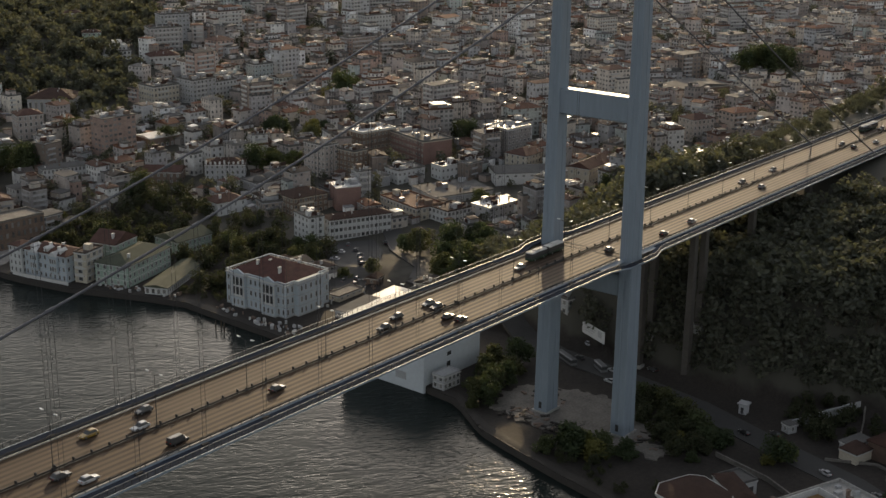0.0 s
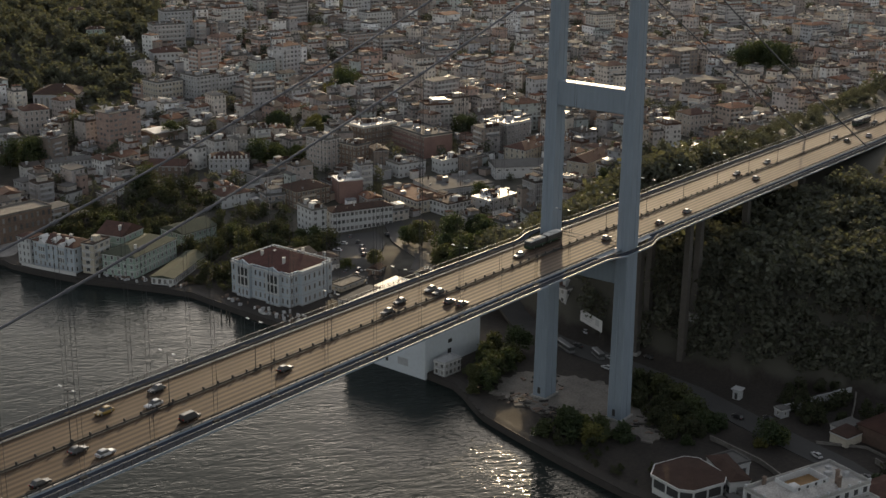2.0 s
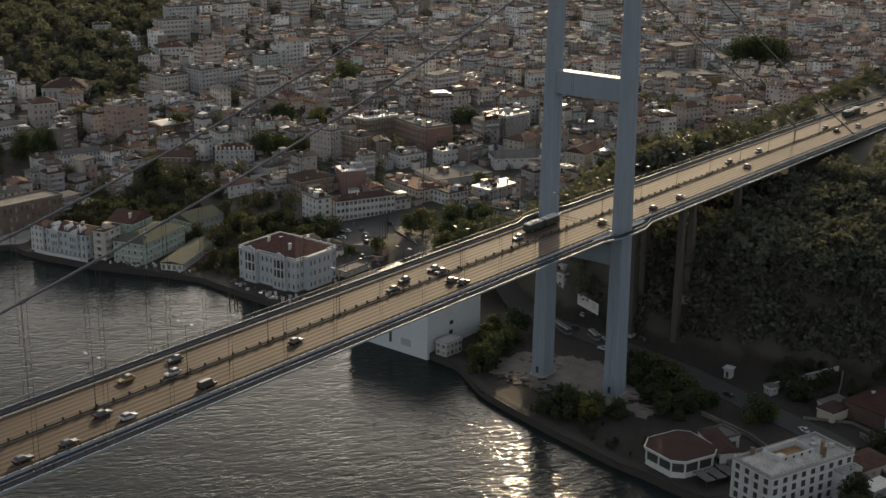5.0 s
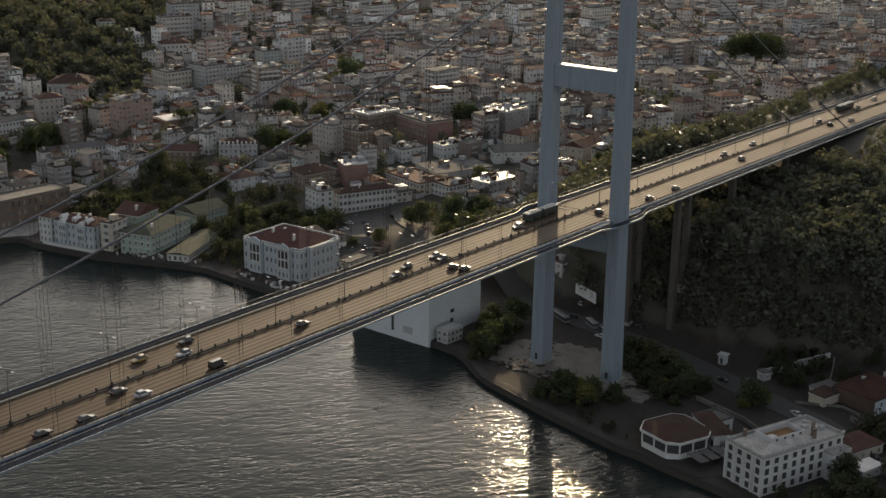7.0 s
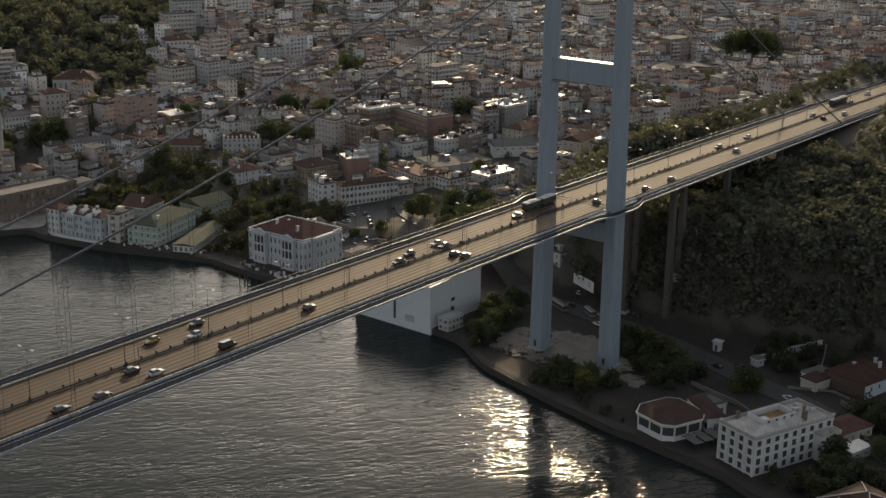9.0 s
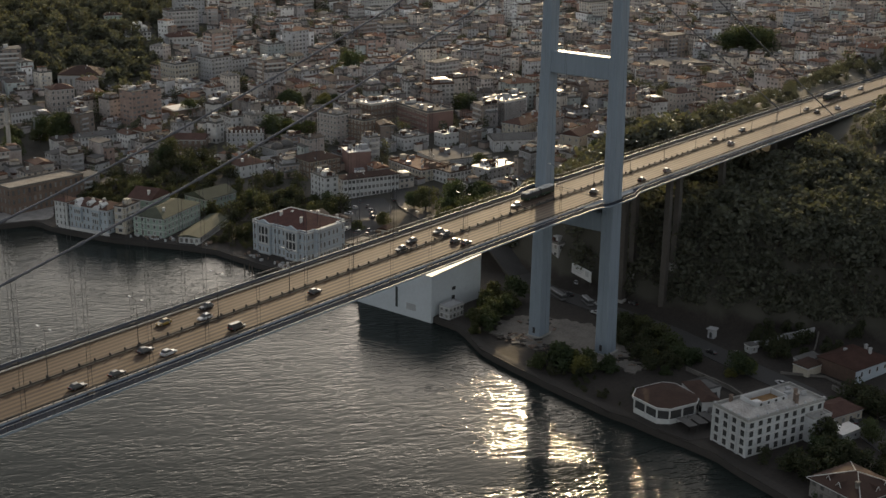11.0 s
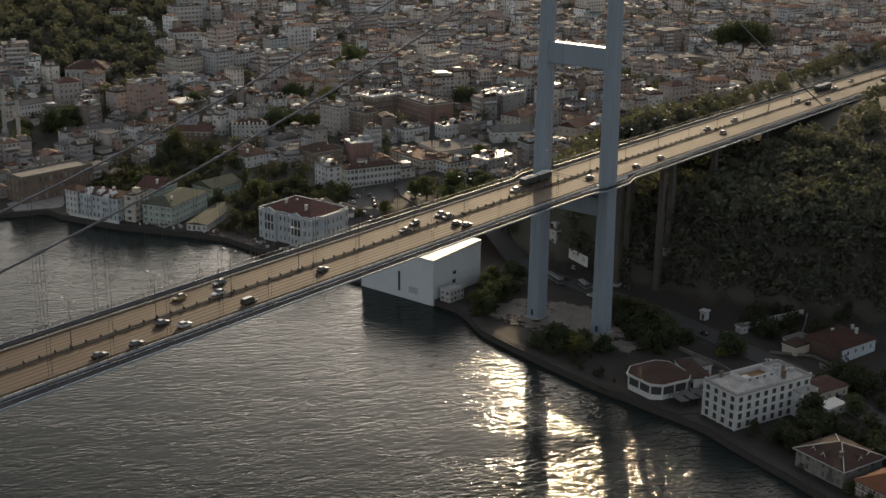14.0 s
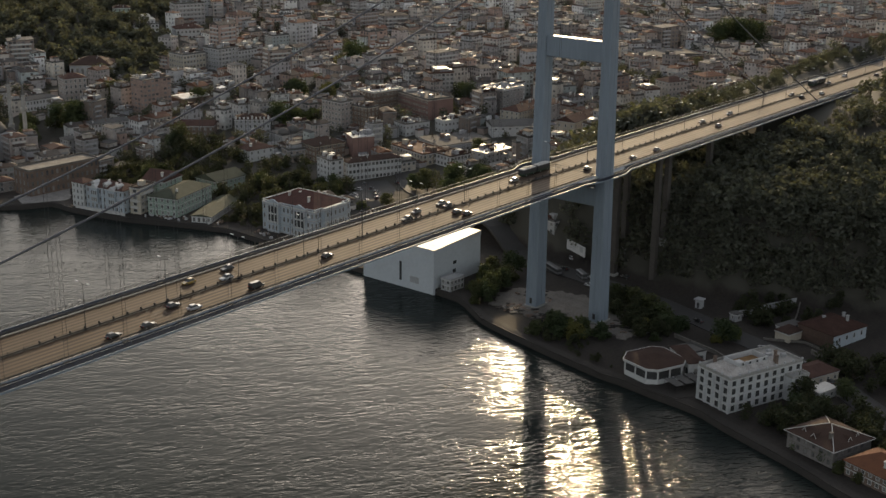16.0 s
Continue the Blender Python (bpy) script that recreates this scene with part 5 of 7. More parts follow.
# Bluish-white walls, dim behind trees, are darkened in their colour.
trimmed = house("trimmed_roof_house", "grey house with dark hip roof and pale ridge trim", -65.1, -136.1, -19, 17.5, 18.2, 5.7, surface("render darkened to look dim", (0.19, 0.175, 0.165), 0.9, vary=0.35, scale=0.3, fine=1.5), "hip", BROWNROOF, 2, 2.6, 1.1, 1.4, 3.4, 0.8, category="house", chimneys=1, z0=2.6, trim=DUST)
house("orange_roofed_house", "brown waterside house with orange-red tiled roof", -71.6, -155.6, -19, 15, 16, 4.8, BROWNWALL, "hip", surface("new orange roof tiles", (0.125, 0.052, 0.03), 0.9, spec=0.15, vary=0.3, scale=0.4, fine=5, bump=0.6), 2, 2.2, 1.1, 1.3, 3.6, 0.7, category="house", chimneys=1, z0=2.6)
for a, b in (((-0.8, -0.8), (8.75, 8.7)), ((18.3, -0.8), (8.75, 8.7)), ((18.3, 19.0), (8.75, 9.5)), ((-0.8, 19.0), (8.75, 9.5))):
    g = Geo()
    zt = 5.7 + 3.64
    g.tube([(a[0], a[1], 5.85), ((a[0] + b[0]) / 2, (a[1] + b[1]) / 2, (5.85 + zt) / 2 + 0.12), (b[0], b[1], zt + 0.12)], 0.14, 6)
    part("ridge_trim", g, TRIM, trimmed, "pale ridge tiles")
for cx, cy, ang in ((8.7, 2.6, 0), (13.0, 3.4, 0), (2.6, 9.0, -90), (3.4, 13.4, -90)):
    m = pose(cx, cy, 7.0, 0, 0, ang)
    dormer = Geo()
    dormer.solid([tuple(m @ Vector(q)) for q in ((-1.2, -1.4, -0.9), (1.2, -1.4, -0.9), (1.2, 1.6, -0.9), (-1.2, 1.6, -0.9))], [tuple(m @ Vector(q)) for q in ((-0.05, -1.4, 0.9), (0.05, -1.4, 0.9), (0.05, 1.6, 0.9), (-0.05, 1.6, 0.9))])
    dormer = part("dormer", dormer, BROWNROOF, trimmed)
    for sx in (-1, 1):
        g = Geo()
        g.tube([tuple(m @ Vector((sx * 1.25, -1.45, -0.9))), tuple(m @ Vector((0, -1.45, 0.95)))], 0.11, 5)
        part("dormer_trim", g, TRIM, dormer, "pale dormer edge")
for a, b in (((-0.8, -0.8), (18.3, -0.8)), ((-0.8, -0.8), (-0.8, 19.0))):
    g = Geo()
    g.tube([(a[0], a[1], 5.75), (b[0], b[1], 5.75)], 0.13, 6)
    part("eaves_trim", g, TRIM, trimmed, "pale eaves")
FOOT += [(-21, -117, 6.5), (-25, -121, 5)]
house("garden_shed", "low shed with a pale sheet roof among trees", -19, -113, -21, 8, 5, 2.8, GREYWALL, "mono", ROOF_PALE, 1, 3, 1.0, 1.0, 0.8, 0.4, category="shed")
house("garden_house", "low house with a dark red roof among trees", -10, -106, -21, 14, 10, 3.6, BEIGE, "hip", TILES, 1, 3, 1.1, 1.3, 2.0, 0.5, category="house")


def wall_run(name, label, pts, h, t, mat):
    w = thing(name, label, "wall")
    for (xa, ya), (xb, yb) in zip(pts, pts[1:]):
        g = Geo()
        l = math.hypot(xb - xa, yb - ya)
        n = max(1, int(l / 6))
        for i in range(n):
            xm, ym = xa + (xb - xa) * (i + 0.5) / n, ya + (yb - ya) * (i + 0.5) / n
            m = pose(xm, ym, land(xm, ym), 0, 0, math.degrees(math.atan2(yb - ya, xb - xa)))
            gg = Geo()
            gg.box(-l / n / 2 + 0.01, l / n / 2 - 0.01, -t / 2, t / 2, -1.5, h, 0, m)
            gg.box(-l / n / 2 + 0.01, l / n / 2 - 0.01, -t / 2 - 0.08, t / 2 + 0.08, h + 0.003, h + 0.18, 0, m)
            part("wall_panel", gg, mat, w)


wall_run("garden_wall", "long pale rendered garden wall", [(36, -55.4), (51, -62), (65, -68.6)], 2.6, 0.4, GREYWALL)
wall_run("garden_wall", "low stone wall along the coast road", [(4, -46), (-2, -66), (-14, -86)], 1.4, 0.4, DUST)
wall_run("garden_wall", "low stone wall along the coast road", [(20, -94), (6, -118)], 1.6, 0.4, DUST)

kiosk = thing("kiosk", "small pale square kiosk with a flat cap", "kiosk", pose(38.9, -38.7, land(38.9, -38.7)))
g = Geo()
g.box(-1.3, 1.3, -1.3, 1.3, -1, 3.4)
part("body", g, GREYWALL, kiosk)
g = Geo()
g.box(-1.8, 1.8, -1.8, 1.8, 3.4, 3.8)
part("cap", g, GREYWALL, kiosk)
g = Geo()
g.box(-1.36, -1.28, -0.5, 0.5, 0.2, 2.4)
part("door", g, GLASS, kiosk, "dark doorway")

board = thing("billboard", "large white billboard with grey picture patches under the bridge", "billboard")
m = pose(57.6, 31.5, 7.8, 0, 0, -116)
g = Geo()
g.box(-7.5, 7.5, -0.15, 0.15, -0.4, 4.2, 0, m)
panel = part("panel", g, WHITE, board)
g = Geo()
g.box(3.2, 5.8, -0.19, -0.152, 1.2, 3.6, 0, m)
part("picture_patch", g, GREYWALL, panel, "grey picture patch")
for k in range(3):
    g = Geo()
    g.box(-6.0, 2.0 - k, -0.19, -0.152, 2.8 - 0.9 * k, 3.2 - 0.9 * k, 0, m)
    part("text_bar", g, GREYWALL, panel)
for x in (-6, 0, 6):
    g = Geo()
    g.box(x - 0.15, x + 0.15, 0.17, 0.45, -5, 4.0, 0, m)
    part("post", g, STEEL_DARK, board)
# Grey and white roofs paint in a shaded and a sunlit slope.
house("quay_shed", "long low shed, sheet roof greyed for a shaded slope", 24.5, 117.5, 5, 21, 12.5, 3.0, GREYWALL, "mono", LEAD, 1, 3.5, 1.4, 1.2, 0.5, 0.4, category="shed", z0=2.6)
house("bright_shed", "low shed, sheet roof whitened for a sunlit slope", 46.2, 118.8, 3, 14.5, 10.5, 3.2, GREYWALL, "mono", ROOF_PALE, 1, 3.5, 1.4, 1.2, 0.4, 0.4, category="shed", z0=2.6)
house("palace_annex", "low pale annex behind the palace with arched windows", 47, 178, 1, 9, 10, 6.5, BLUEWHITE, "hip", BROWNROOF, 2, 2.2, 1.0, 1.7, 1.6, 0.4, category="annex")
house("yard_terrace", "low brown terrace building in the palace yard", 37.5, 140.6, 1, 15, 6.5, 2.2, BEIGE, "flat", DUST, 1, 3.0, 1.0, 1.0, 0.4, category="terrace", z0=2.6)
house("yard_hut", "small dark hut in the palace yard", 62, 141, 12, 6, 5, 3.0, BROWNWALL, "gable_x", BROWNROOF, 1, 2.4, 0.9, 1.1, 1.2, 0.4, category="hut")
rng = random.Random(31)
g = Geo()
for k in range(150):                                     # crates, pallets and covered boats on the quay and in the yard
    if k < 60:
        x, y = rng.uniform(30, 64), rng.uniform(139, 152)
    elif k < 110:
        y = rng.uniform(128, 176)
        x = shore(y) + rng.uniform(2.5, 12 if y < 142 else 7)
    else:
        y = rng.uniform(196, 236)
        x = shore(y) + rng.uniform(2, 9)
    if any(math.hypot(x - a, y - b) < c * 0.72 for a, b, c in FOOT):
        continue
    s = rng.uniform(0.5, 1.9)
    g.box(-s / 2, s / 2, -s * 0.35, s * 0.35, -0.3, rng.uniform(0.4, 1.3), rng.choice((0, 1, 1, 2, 2)), pose(x, y, land(x, y), 0, 0, rng.uniform(0, 90)))
tagged(new("quay_clutter", g.mesh("quay_clutter", [TRIM, GREYWALL, BROWNWALL])), "loose crates, pallets and boxes on the quay", "clutter", "", "stuff")
house("roadside_flats", "pale balconied flats standing under the bridge", 62, 46, -12, 9, 11, 9.5, GREYWALL, "flat", LEAD, 3, 2.6, 1.6, 1.6, 0.7, category="apartment block")
house("roadside_shop", "low dark shop building beside the coast road", 70, 66, -12, 10, 14, 8, BROWNWALL, "hip", TILES, 2, 2.6, 1.3, 1.4, 1.6, category="shop")

house("yard_store", "low pale yard store with a sheet roof", 29.5, -79.5, -21, 9, 5, 3.4, GREYWALL, "mono", LEAD, 1, 3.0, 1.0, 1.1, 0.6, 0.3, category="store")
house("yard_lodge", "tiny pale lodge at the end of the garden wall", 32.5, -57.5, -24, 3.4, 3.4, 3.0, GREYWALL, "hip", LEAD, 1, 1.7, 0.8, 1.2, 0.8, 0.3, category="lodge")
house("terrace_kitchen", "low flat-roofed white kitchen beside the octagonal pavilion", -19.5, -63.2, -23, 9, 8, 4.4, WHITE, "flat", LEAD, 1, 2.8, 1.8, 1.8, 0.6, category="annex", z0=2.6)
wall_run("yard_wall", "low crumbling wall round the dark yard", [(40, -78), (54, -74), (66, -70)], 0.9, 0.4, DUST)
wall_run("yard_wall", "low crumbling wall in front of the brick store", [(22, -74), (28, -88), (24, -98)], 0.7, 0.35, DUST)

wall_run("quay_wall", "low white rendered wall along the mansion quay", [(shore(y) + 1.4, y) for y in (243, 250, 258, 266, 274)], 1.3, 0.4, TRIM)

# mooring posts off the palace quay
for x, y in ((-9.5, 160.5), (-10.8, 157.5), (-11.5, 161.5)):
    post = thing("mooring_post", "dark timber mooring post standing in the water", "mooring post", None, "mooring posts")
    g = Geo()
    g.tube([(x, y, -3), (x, y, 1.8), (x + 0.1, y, 3.6)], [0.28, 0.26, 0.22], 8)
    part("pile", g, BARK, post)
    g = Geo()
    g.tube([(x + 0.1, y, 3.55), (x + 0.1, y, 3.75)], 0.27, 8)
    part("cap", g, STEEL_DARK, post)

# quay kerb stones along the water
edge = thing("quay_edge", "row of dark stone quay edge blocks along the water", "quay edge", None, "", "structure")
one = Geo()
one.box(0.0, 0.9, -1.45, 1.45, -0.55, 0.28)
one_me = one.mesh("edge_block", QUAY)
y = -150.0
while y < 300:
    dxy = (shore(y + 1.5) - shore(y - 1.5)) / 3.0
    ob = part("edge_block", one_me, None, edge)
    ob.matrix_basis = pose(shore(y) + 0.1, y, 2.45 - 0.25 + 0.05 * math.sin(y * 1.7), 0, 0, -math.degrees(math.atan(dxy)))
    y += 3.0

# mosque with two minarets beyond the ruin
mosque = thing("mosque", "grey stone waterfront mosque with a lead dome", "mosque", pose(8, 392, land(8, 392), 0, 0, -10))
g = Geo()
g.box(-12, 12, -12, 12, -2, 15)
part("wall", g, GREYWALL, mosque)
g = Geo()
g.tube([(0, 0, 15 + 7.5 * math.sin(a)) for a in (0, 0.3, 0.6, 0.9, 1.2, 1.4, 1.55)], [11 * math.cos(a) for a in (0, 0.3, 0.6, 0.9, 1.2, 1.4, 1.55)], 24)
part("dome", g, LEAD, mosque, "grey lead dome", True)
for i in range(4):
    for k in (-7, 0, 7):
        ob = part("window", window_mesh(2.2, 7.5), None, mosque)
        ob.matrix_basis = pose(0, 0, 0, 0, 0, 90 * i) @ pose(k, -12, 3)
for x, y in ((43, 418), (32.6, 390)):
    mi = thing("minaret", "slender pale stone minaret with a balcony and pointed cap", "minaret", pose(x, y, land(x, y)), "minarets")
    g = Geo()
    g.tube([(0, 0, -1), (0, 0, 8), (0, 0, 8.2), (0, 0, 32)], [1.9, 1.8, 1.25, 1.1], 14)
    part("shaft", g, CONCRETE, mi)
    g = Geo()
    g.tube([(0, 0, 22), (0, 0, 23.2), (0, 0, 24.2)], [1.2, 1.9, 1.9], 14)
    part("balcony", g, CONCRETE, mi)
    g = Geo()
    g.tube([(0, 0, 32), (0, 0, 32.3), (0, 0, 38)], [1.3, 1.2, 0.05], 14)
    part("cap", g, LEAD, mi, "grey lead cap")


# ---- traffic ----
def car_meshes(l, w, h, van=False):
    """Body, glazed cabin and roof of a car that points along +x, wheels on z = 0."""
    body = Geo()
    x, y = l / 2, w / 2
    belt = 0.58 * h if not van else 0.5 * h
    side = [(-x, 0.35, belt * 0.95), (-x + 0.12, 0.25, belt), (-x * 0.45, 0.22, belt), (x * 0.3, 0.22, belt), (x * 0.86, 0.24, belt * 0.86), (x, 0.34, belt * 0.68)]
    n = len(side)
    for s in (-1, 1):
        for px, z0, z1 in side:
            inset = 0.14 if abs(px) > x * 0.85 else 0.0
            body.v.extend([(px, s * (y - inset), z0), (px, s * (y - inset), (z0 + z1) * 0.55), (px, s * (y - inset - 0.09), z1)])
    for s in (0, 1):
        o = s * 3 * n
        for i in range(n - 1):
            for k in range(2):
                a, b = o + 3 * i + k, o + 3 * i + 3 + k
                body.f.append((a, b, b + 1, a + 1) if s == 0 else (a, a + 1, b + 1, b)), body.s.append(0)
    m = 3 * n
    for i in range(n - 1):
        a, b = 3 * i + 2, 3 * i + 5
        body.f.append((a, b, b + m, a + m)), body.s.append(0)
        a, b = 3 * i, 3 * i + 3
        body.f.append((a, a + m, b + m, b)), body.s.append(0)
    for i in (0, n - 1):
        for k in range(2):
            a = 3 * i + k
            body.f.append((a, a + 1, a + 1 + m, a + m) if i == 0 else (a, a + m, a + 1 + m, a + 1)), body.s.append(0)
    cab, roof = Geo(), Geo()
    xb, xf = (-x * 0.82, x * 0.42) if not van else (-x * 0.97, x * 0.62)
    lo = [(xb, -y + 0.1, belt - 0.02), (xf, -y + 0.1, belt - 0.02), (xf, y - 0.1, belt - 0.02), (xb, y - 0.1, belt - 0.02)]
    rb, rf = (xb + 0.45, xf - 0.85) if not van else (xb + 0.08, xf - 0.6)
    hi = [(rb, -y + 0.28, h - 0.06), (rf, -y + 0.28, h - 0.06), (rf, y - 0.28, h - 0.06), (rb, y - 0.28, h - 0.06)]
    cab.solid(lo, hi)
    roof.solid([(rb - 0.08, -y + 0.25, h - 0.06), (rf + 0.08, -y + 0.25, h - 0.06), (rf + 0.08, y - 0.25, h - 0.06), (rb - 0.08, y - 0.25, h - 0.06)],
               [(rb + 0.1, -y + 0.4, h + 0.02), (rf - 0.1, -y + 0.4, h + 0.02), (rf - 0.1, y - 0.4, h + 0.02), (rb + 0.1, y - 0.4, h + 0.02)])
    return body, cab, roof


TYRE_G, RIM_G, LIGHT_G = Geo(), Geo(), Geo()
TYRE_G.tube([(0, -0.11, 0), (0, -0.1, 0), (0, 0.1, 0), (0, 0.11, 0)], [0.28, 0.32, 0.32, 0.28], 14)
RIM_G.tube([(0, -0.125, 0), (0, 0.125, 0)], 0.19, 10)
LIGHT_G.box(-0.05, 0.05, -0.18, 0.18, -0.07, 0.07)
TYRE_ME, RIM_ME, HEAD_ME, TAIL_ME = TYRE_G.mesh("tyre", TYRE), RIM_G.mesh("rim", CHROME), LIGHT_G.mesh("headlight", LIGHTGLASS), LIGHT_G.mesh("tail_light", REDGLASS)
CAR_SHAPES = {}


def car(x, y, z, heading, colour, what, l=4.4, w=1.8, h=1.48, van=False, words="", slope=0.0):
    key = (colour.name, l, h, van)
    if key not in CAR_SHAPES:
        b, c, r = car_meshes(l, w, h, van)
        CAR_SHAPES[key] = (b.mesh("body", colour), c.mesh("cabin", GLASS), r.mesh("roof", colour))
    ob = thing(what, words, "car", pose(x, y, z, 0, slope, heading), "traffic")
    bm, cm, rm = CAR_SHAPES[key]
    part("body", bm, None, ob)
    part("cabin", cm, None, ob, "dark car windows")
    part("roof", rm, None, ob)
    for dx in (-l * 0.3, l * 0.31):
        for s in (-1, 1):
            wheel = part("wheel", TYRE_ME, None, ob)
            wheel.location = (dx, s * (w / 2 - 0.13), 0.32)
            part("rim", RIM_ME, None, wheel)
    for s in (-1, 1):
        a, b = part("headlight", HEAD_ME, None, ob), part("tail_light", TAIL_ME, None, ob)
        a.location, b.location = (l / 2 - 0.05, s * (w / 2 - 0.38), h * 0.42), (-l / 2 + 0.02, s * (w / 2 - 0.36), h * 0.5)
    return ob


def on_deck(x, y, colour, what="car", words="", **k):
    slope = math.degrees(0.0135 + 2.6e-5 * x)
    return car(x, y, deck_z(x) + 0.17 - abs(y) * 0.01, 0 if y < 0.0 else 180, colour, what, words=words, slope=slope if y < 0 else -slope, **k)


BLACK_CAR, WHITE_CAR, YELLOW_CAR, GREY_CAR, SILVER_CAR = ("black car driving on the bridge", "white car driving on the bridge", "yellow taxi driving on the bridge", "dark grey car driving on the bridge",
                                                          "silver car driving on the bridge")
for x, y, c, words in ((-230.9, -9.3, CAR_BLACK, BLACK_CAR), (-220.2, -10.2, CAR_BLACK, BLACK_CAR), (-206.1, -3.8, CAR_GREY, GREY_CAR), (-203.4, -9.1, CAR_WHITE, WHITE_CAR), (-190, 7.8, CAR_YELLOW, YELLOW_CAR),
                       (-174.3, 8.6, CAR_GREY, GREY_CAR), (-180.6, 2.4, CAR_WHITE, WHITE_CAR), (-146.4, -5.2, CAR_BLACK, BLACK_CAR), (-99.2, 2.2, CAR_BLACK, BLACK_CAR), (-90.3, 5.2, CAR_GREY, GREY_CAR),
                       (-76.3, 5.4, CAR_SILVER, SILVER_CAR), (-77.0, 2.0, CAR_GREY, GREY_CAR), (-81.3, -5.3, CAR_BLACK, BLACK_CAR), (-80.5, -9.0, CAR_BLACK, BLACK_CAR), (-32.2, 5.2, CAR_SILVER, SILVER_CAR), (2.3, -5.4, CAR_GREY, GREY_CAR),
                       (30.6, -9.3, CAR_BLACK, BLACK_CAR), (50.7, -9.1, CAR_SILVER, SILVER_CAR), (115.9, 3.5, CAR_BLACK, BLACK_CAR), (114.1, -5.5, CAR_SILVER, SILVER_CAR), (143.7, 3.5, CAR_SILVER, SILVER_CAR), (212.7, 2.4, CAR_BLACK, BLACK_CAR),
                       (210.3, -4.1, CAR_BLACK, BLACK_CAR), (228.6, -7.1, CAR_WHITE, WHITE_CAR), (261.6, 2.5, CAR_SILVER, SILVER_CAR), (293.4, 6.1, CAR_WHITE, WHITE_CAR), (310, -6, CAR_GREY, GREY_CAR), (322, -9, CAR_WHITE, WHITE_CAR)):
    on_deck(x, y, c, "taxi" if c is CAR_YELLOW else "car", words)
on_deck(-180.4, -9.2, CAR_BLACK, "van", "black minivan driving on the bridge", l=5.0, w=1.95, h=1.95, van=True)


def bus(x, y, heading, z, slope):
    b = thing("bus", "long dark green articulated bus with a pale roof", "bus", pose(x, y, z, 0, slope, heading), "traffic")
    green = paint("dark green bus paint", (0.018, 0.04, 0.024))
    for k, (a, e) in enumerate(((-9.0, -0.6), (0.6, 9.0))):
        g = Geo()
        g.solid([(a, -1.25, 0.35), (e, -1.25, 0.35), (e, 1.25, 0.35), (a, 1.25, 0.35)], [(a, -1.27, 1.2), (e, -1.27, 1.2), (e, 1.27, 1.2), (a, 1.27, 1.2)])
        body = part("body", g, green, b)
        g = Geo()
        g.solid([(a + 0.03, -1.25, 1.2), (e - 0.03, -1.25, 1.2), (e - 0.03, 1.25, 1.2), (a + 0.03, 1.25, 1.2)], [(a + 0.06, -1.2, 2.65), (e - 0.06, -1.2, 2.65), (e - 0.06, 1.2, 2.65), (a + 0.06, 1.2, 2.65)])
        part("window_band", g, GLASS, body, "dark bus windows")
        g = Geo()
        g.solid([(a, -1.25, 2.65), (e, -1.25, 2.65), (e, 1.25, 2.65), (a, 1.25, 2.65)], [(a + 0.15, -1.0, 3.0), (e - 0.15, -1.0, 3.0), (e - 0.15, 1.0, 3.0), (a + 0.15, 1.0, 3.0)])
        roof = part("roof", g, TRIM, body, "pale roof")
        g = Geo()
        g.box((a + e) / 2 - 1.4, (a + e) / 2 + 1.4, -0.7, 0.7, 3.0, 3.28)
        part("cooling_unit", g, TRIM, roof)
        for dx in (a + 1.8, e - 1.8):
            for s in (-1, 1):
                wheel = part("wheel", TYRE_ME, None, b)
                wheel.location, wheel.scale = (dx, s * 1.1, 0.48), (1.5, 1.5, 1.5)
                part("rim", RIM_ME, None, wheel)
    g = Geo()
    for i in range(5):
        g.box(-0.62 + 0.25 * i, -0.4 + 0.25 * i, -1.1, 1.1, 0.5, 2.8)
    part("bellows", g, TYRE, b, "black rubber bellows")


bus(-15.5, 7.2, 180, deck_z(-15.5) + 0.1, -math.degrees(0.0131))
bus(256.4, 7.0, 180, deck_z(256.4) + 0.1, -math.degrees(0.02))


def coach(x, y, heading, l, colour, words):
    """A short parked bus with dark windows and a pale roof."""
    b = thing("coach", words, "bus", pose(x, y, land(x, y) + 0.2, 0, 0, heading), "parked coaches")
    h = l / 2
    for nm, mat, lab, (w0, z0), (w1, z1), inset in (("body", colour, "", (1.2, 0.35), (1.22, 1.25), 0.0), ("window_band", GLASS, "dark bus windows", (1.2, 1.25), (1.14, 2.5), 0.04), ("roof", CAR_SILVER, "pale roof", (1.2, 2.5), (0.95, 2.85), 0.0)):
        g = Geo()
        e = h - inset
        g.solid([(-e, -w0, z0), (e, -w0, z0), (e, w0, z0), (-e, w0, z0)], [(-e + 0.08, -w1, z1), (e - 0.08, -w1, z1), (e - 0.08, w1, z1), (-e + 0.08, w1, z1)])
        part(nm, g, mat, b, lab)
    for dx in (-h + 1.8, h - 1.8):
        for s in (-1, 1):
            wheel = part("wheel", TYRE_ME, None, b)
            wheel.location, wheel.scale = (dx, s * 1.0, 0.48), (1.5, 1.5, 1.5)


coach(41, 32.5, 62, 11, CAR_SILVER, "grey coach parked beside the coast road")
coach(41.5, 18.4, 55, 7, CAR_SILVER, "small pale minibus parked beside the coast road")
rng = random.Random(9)
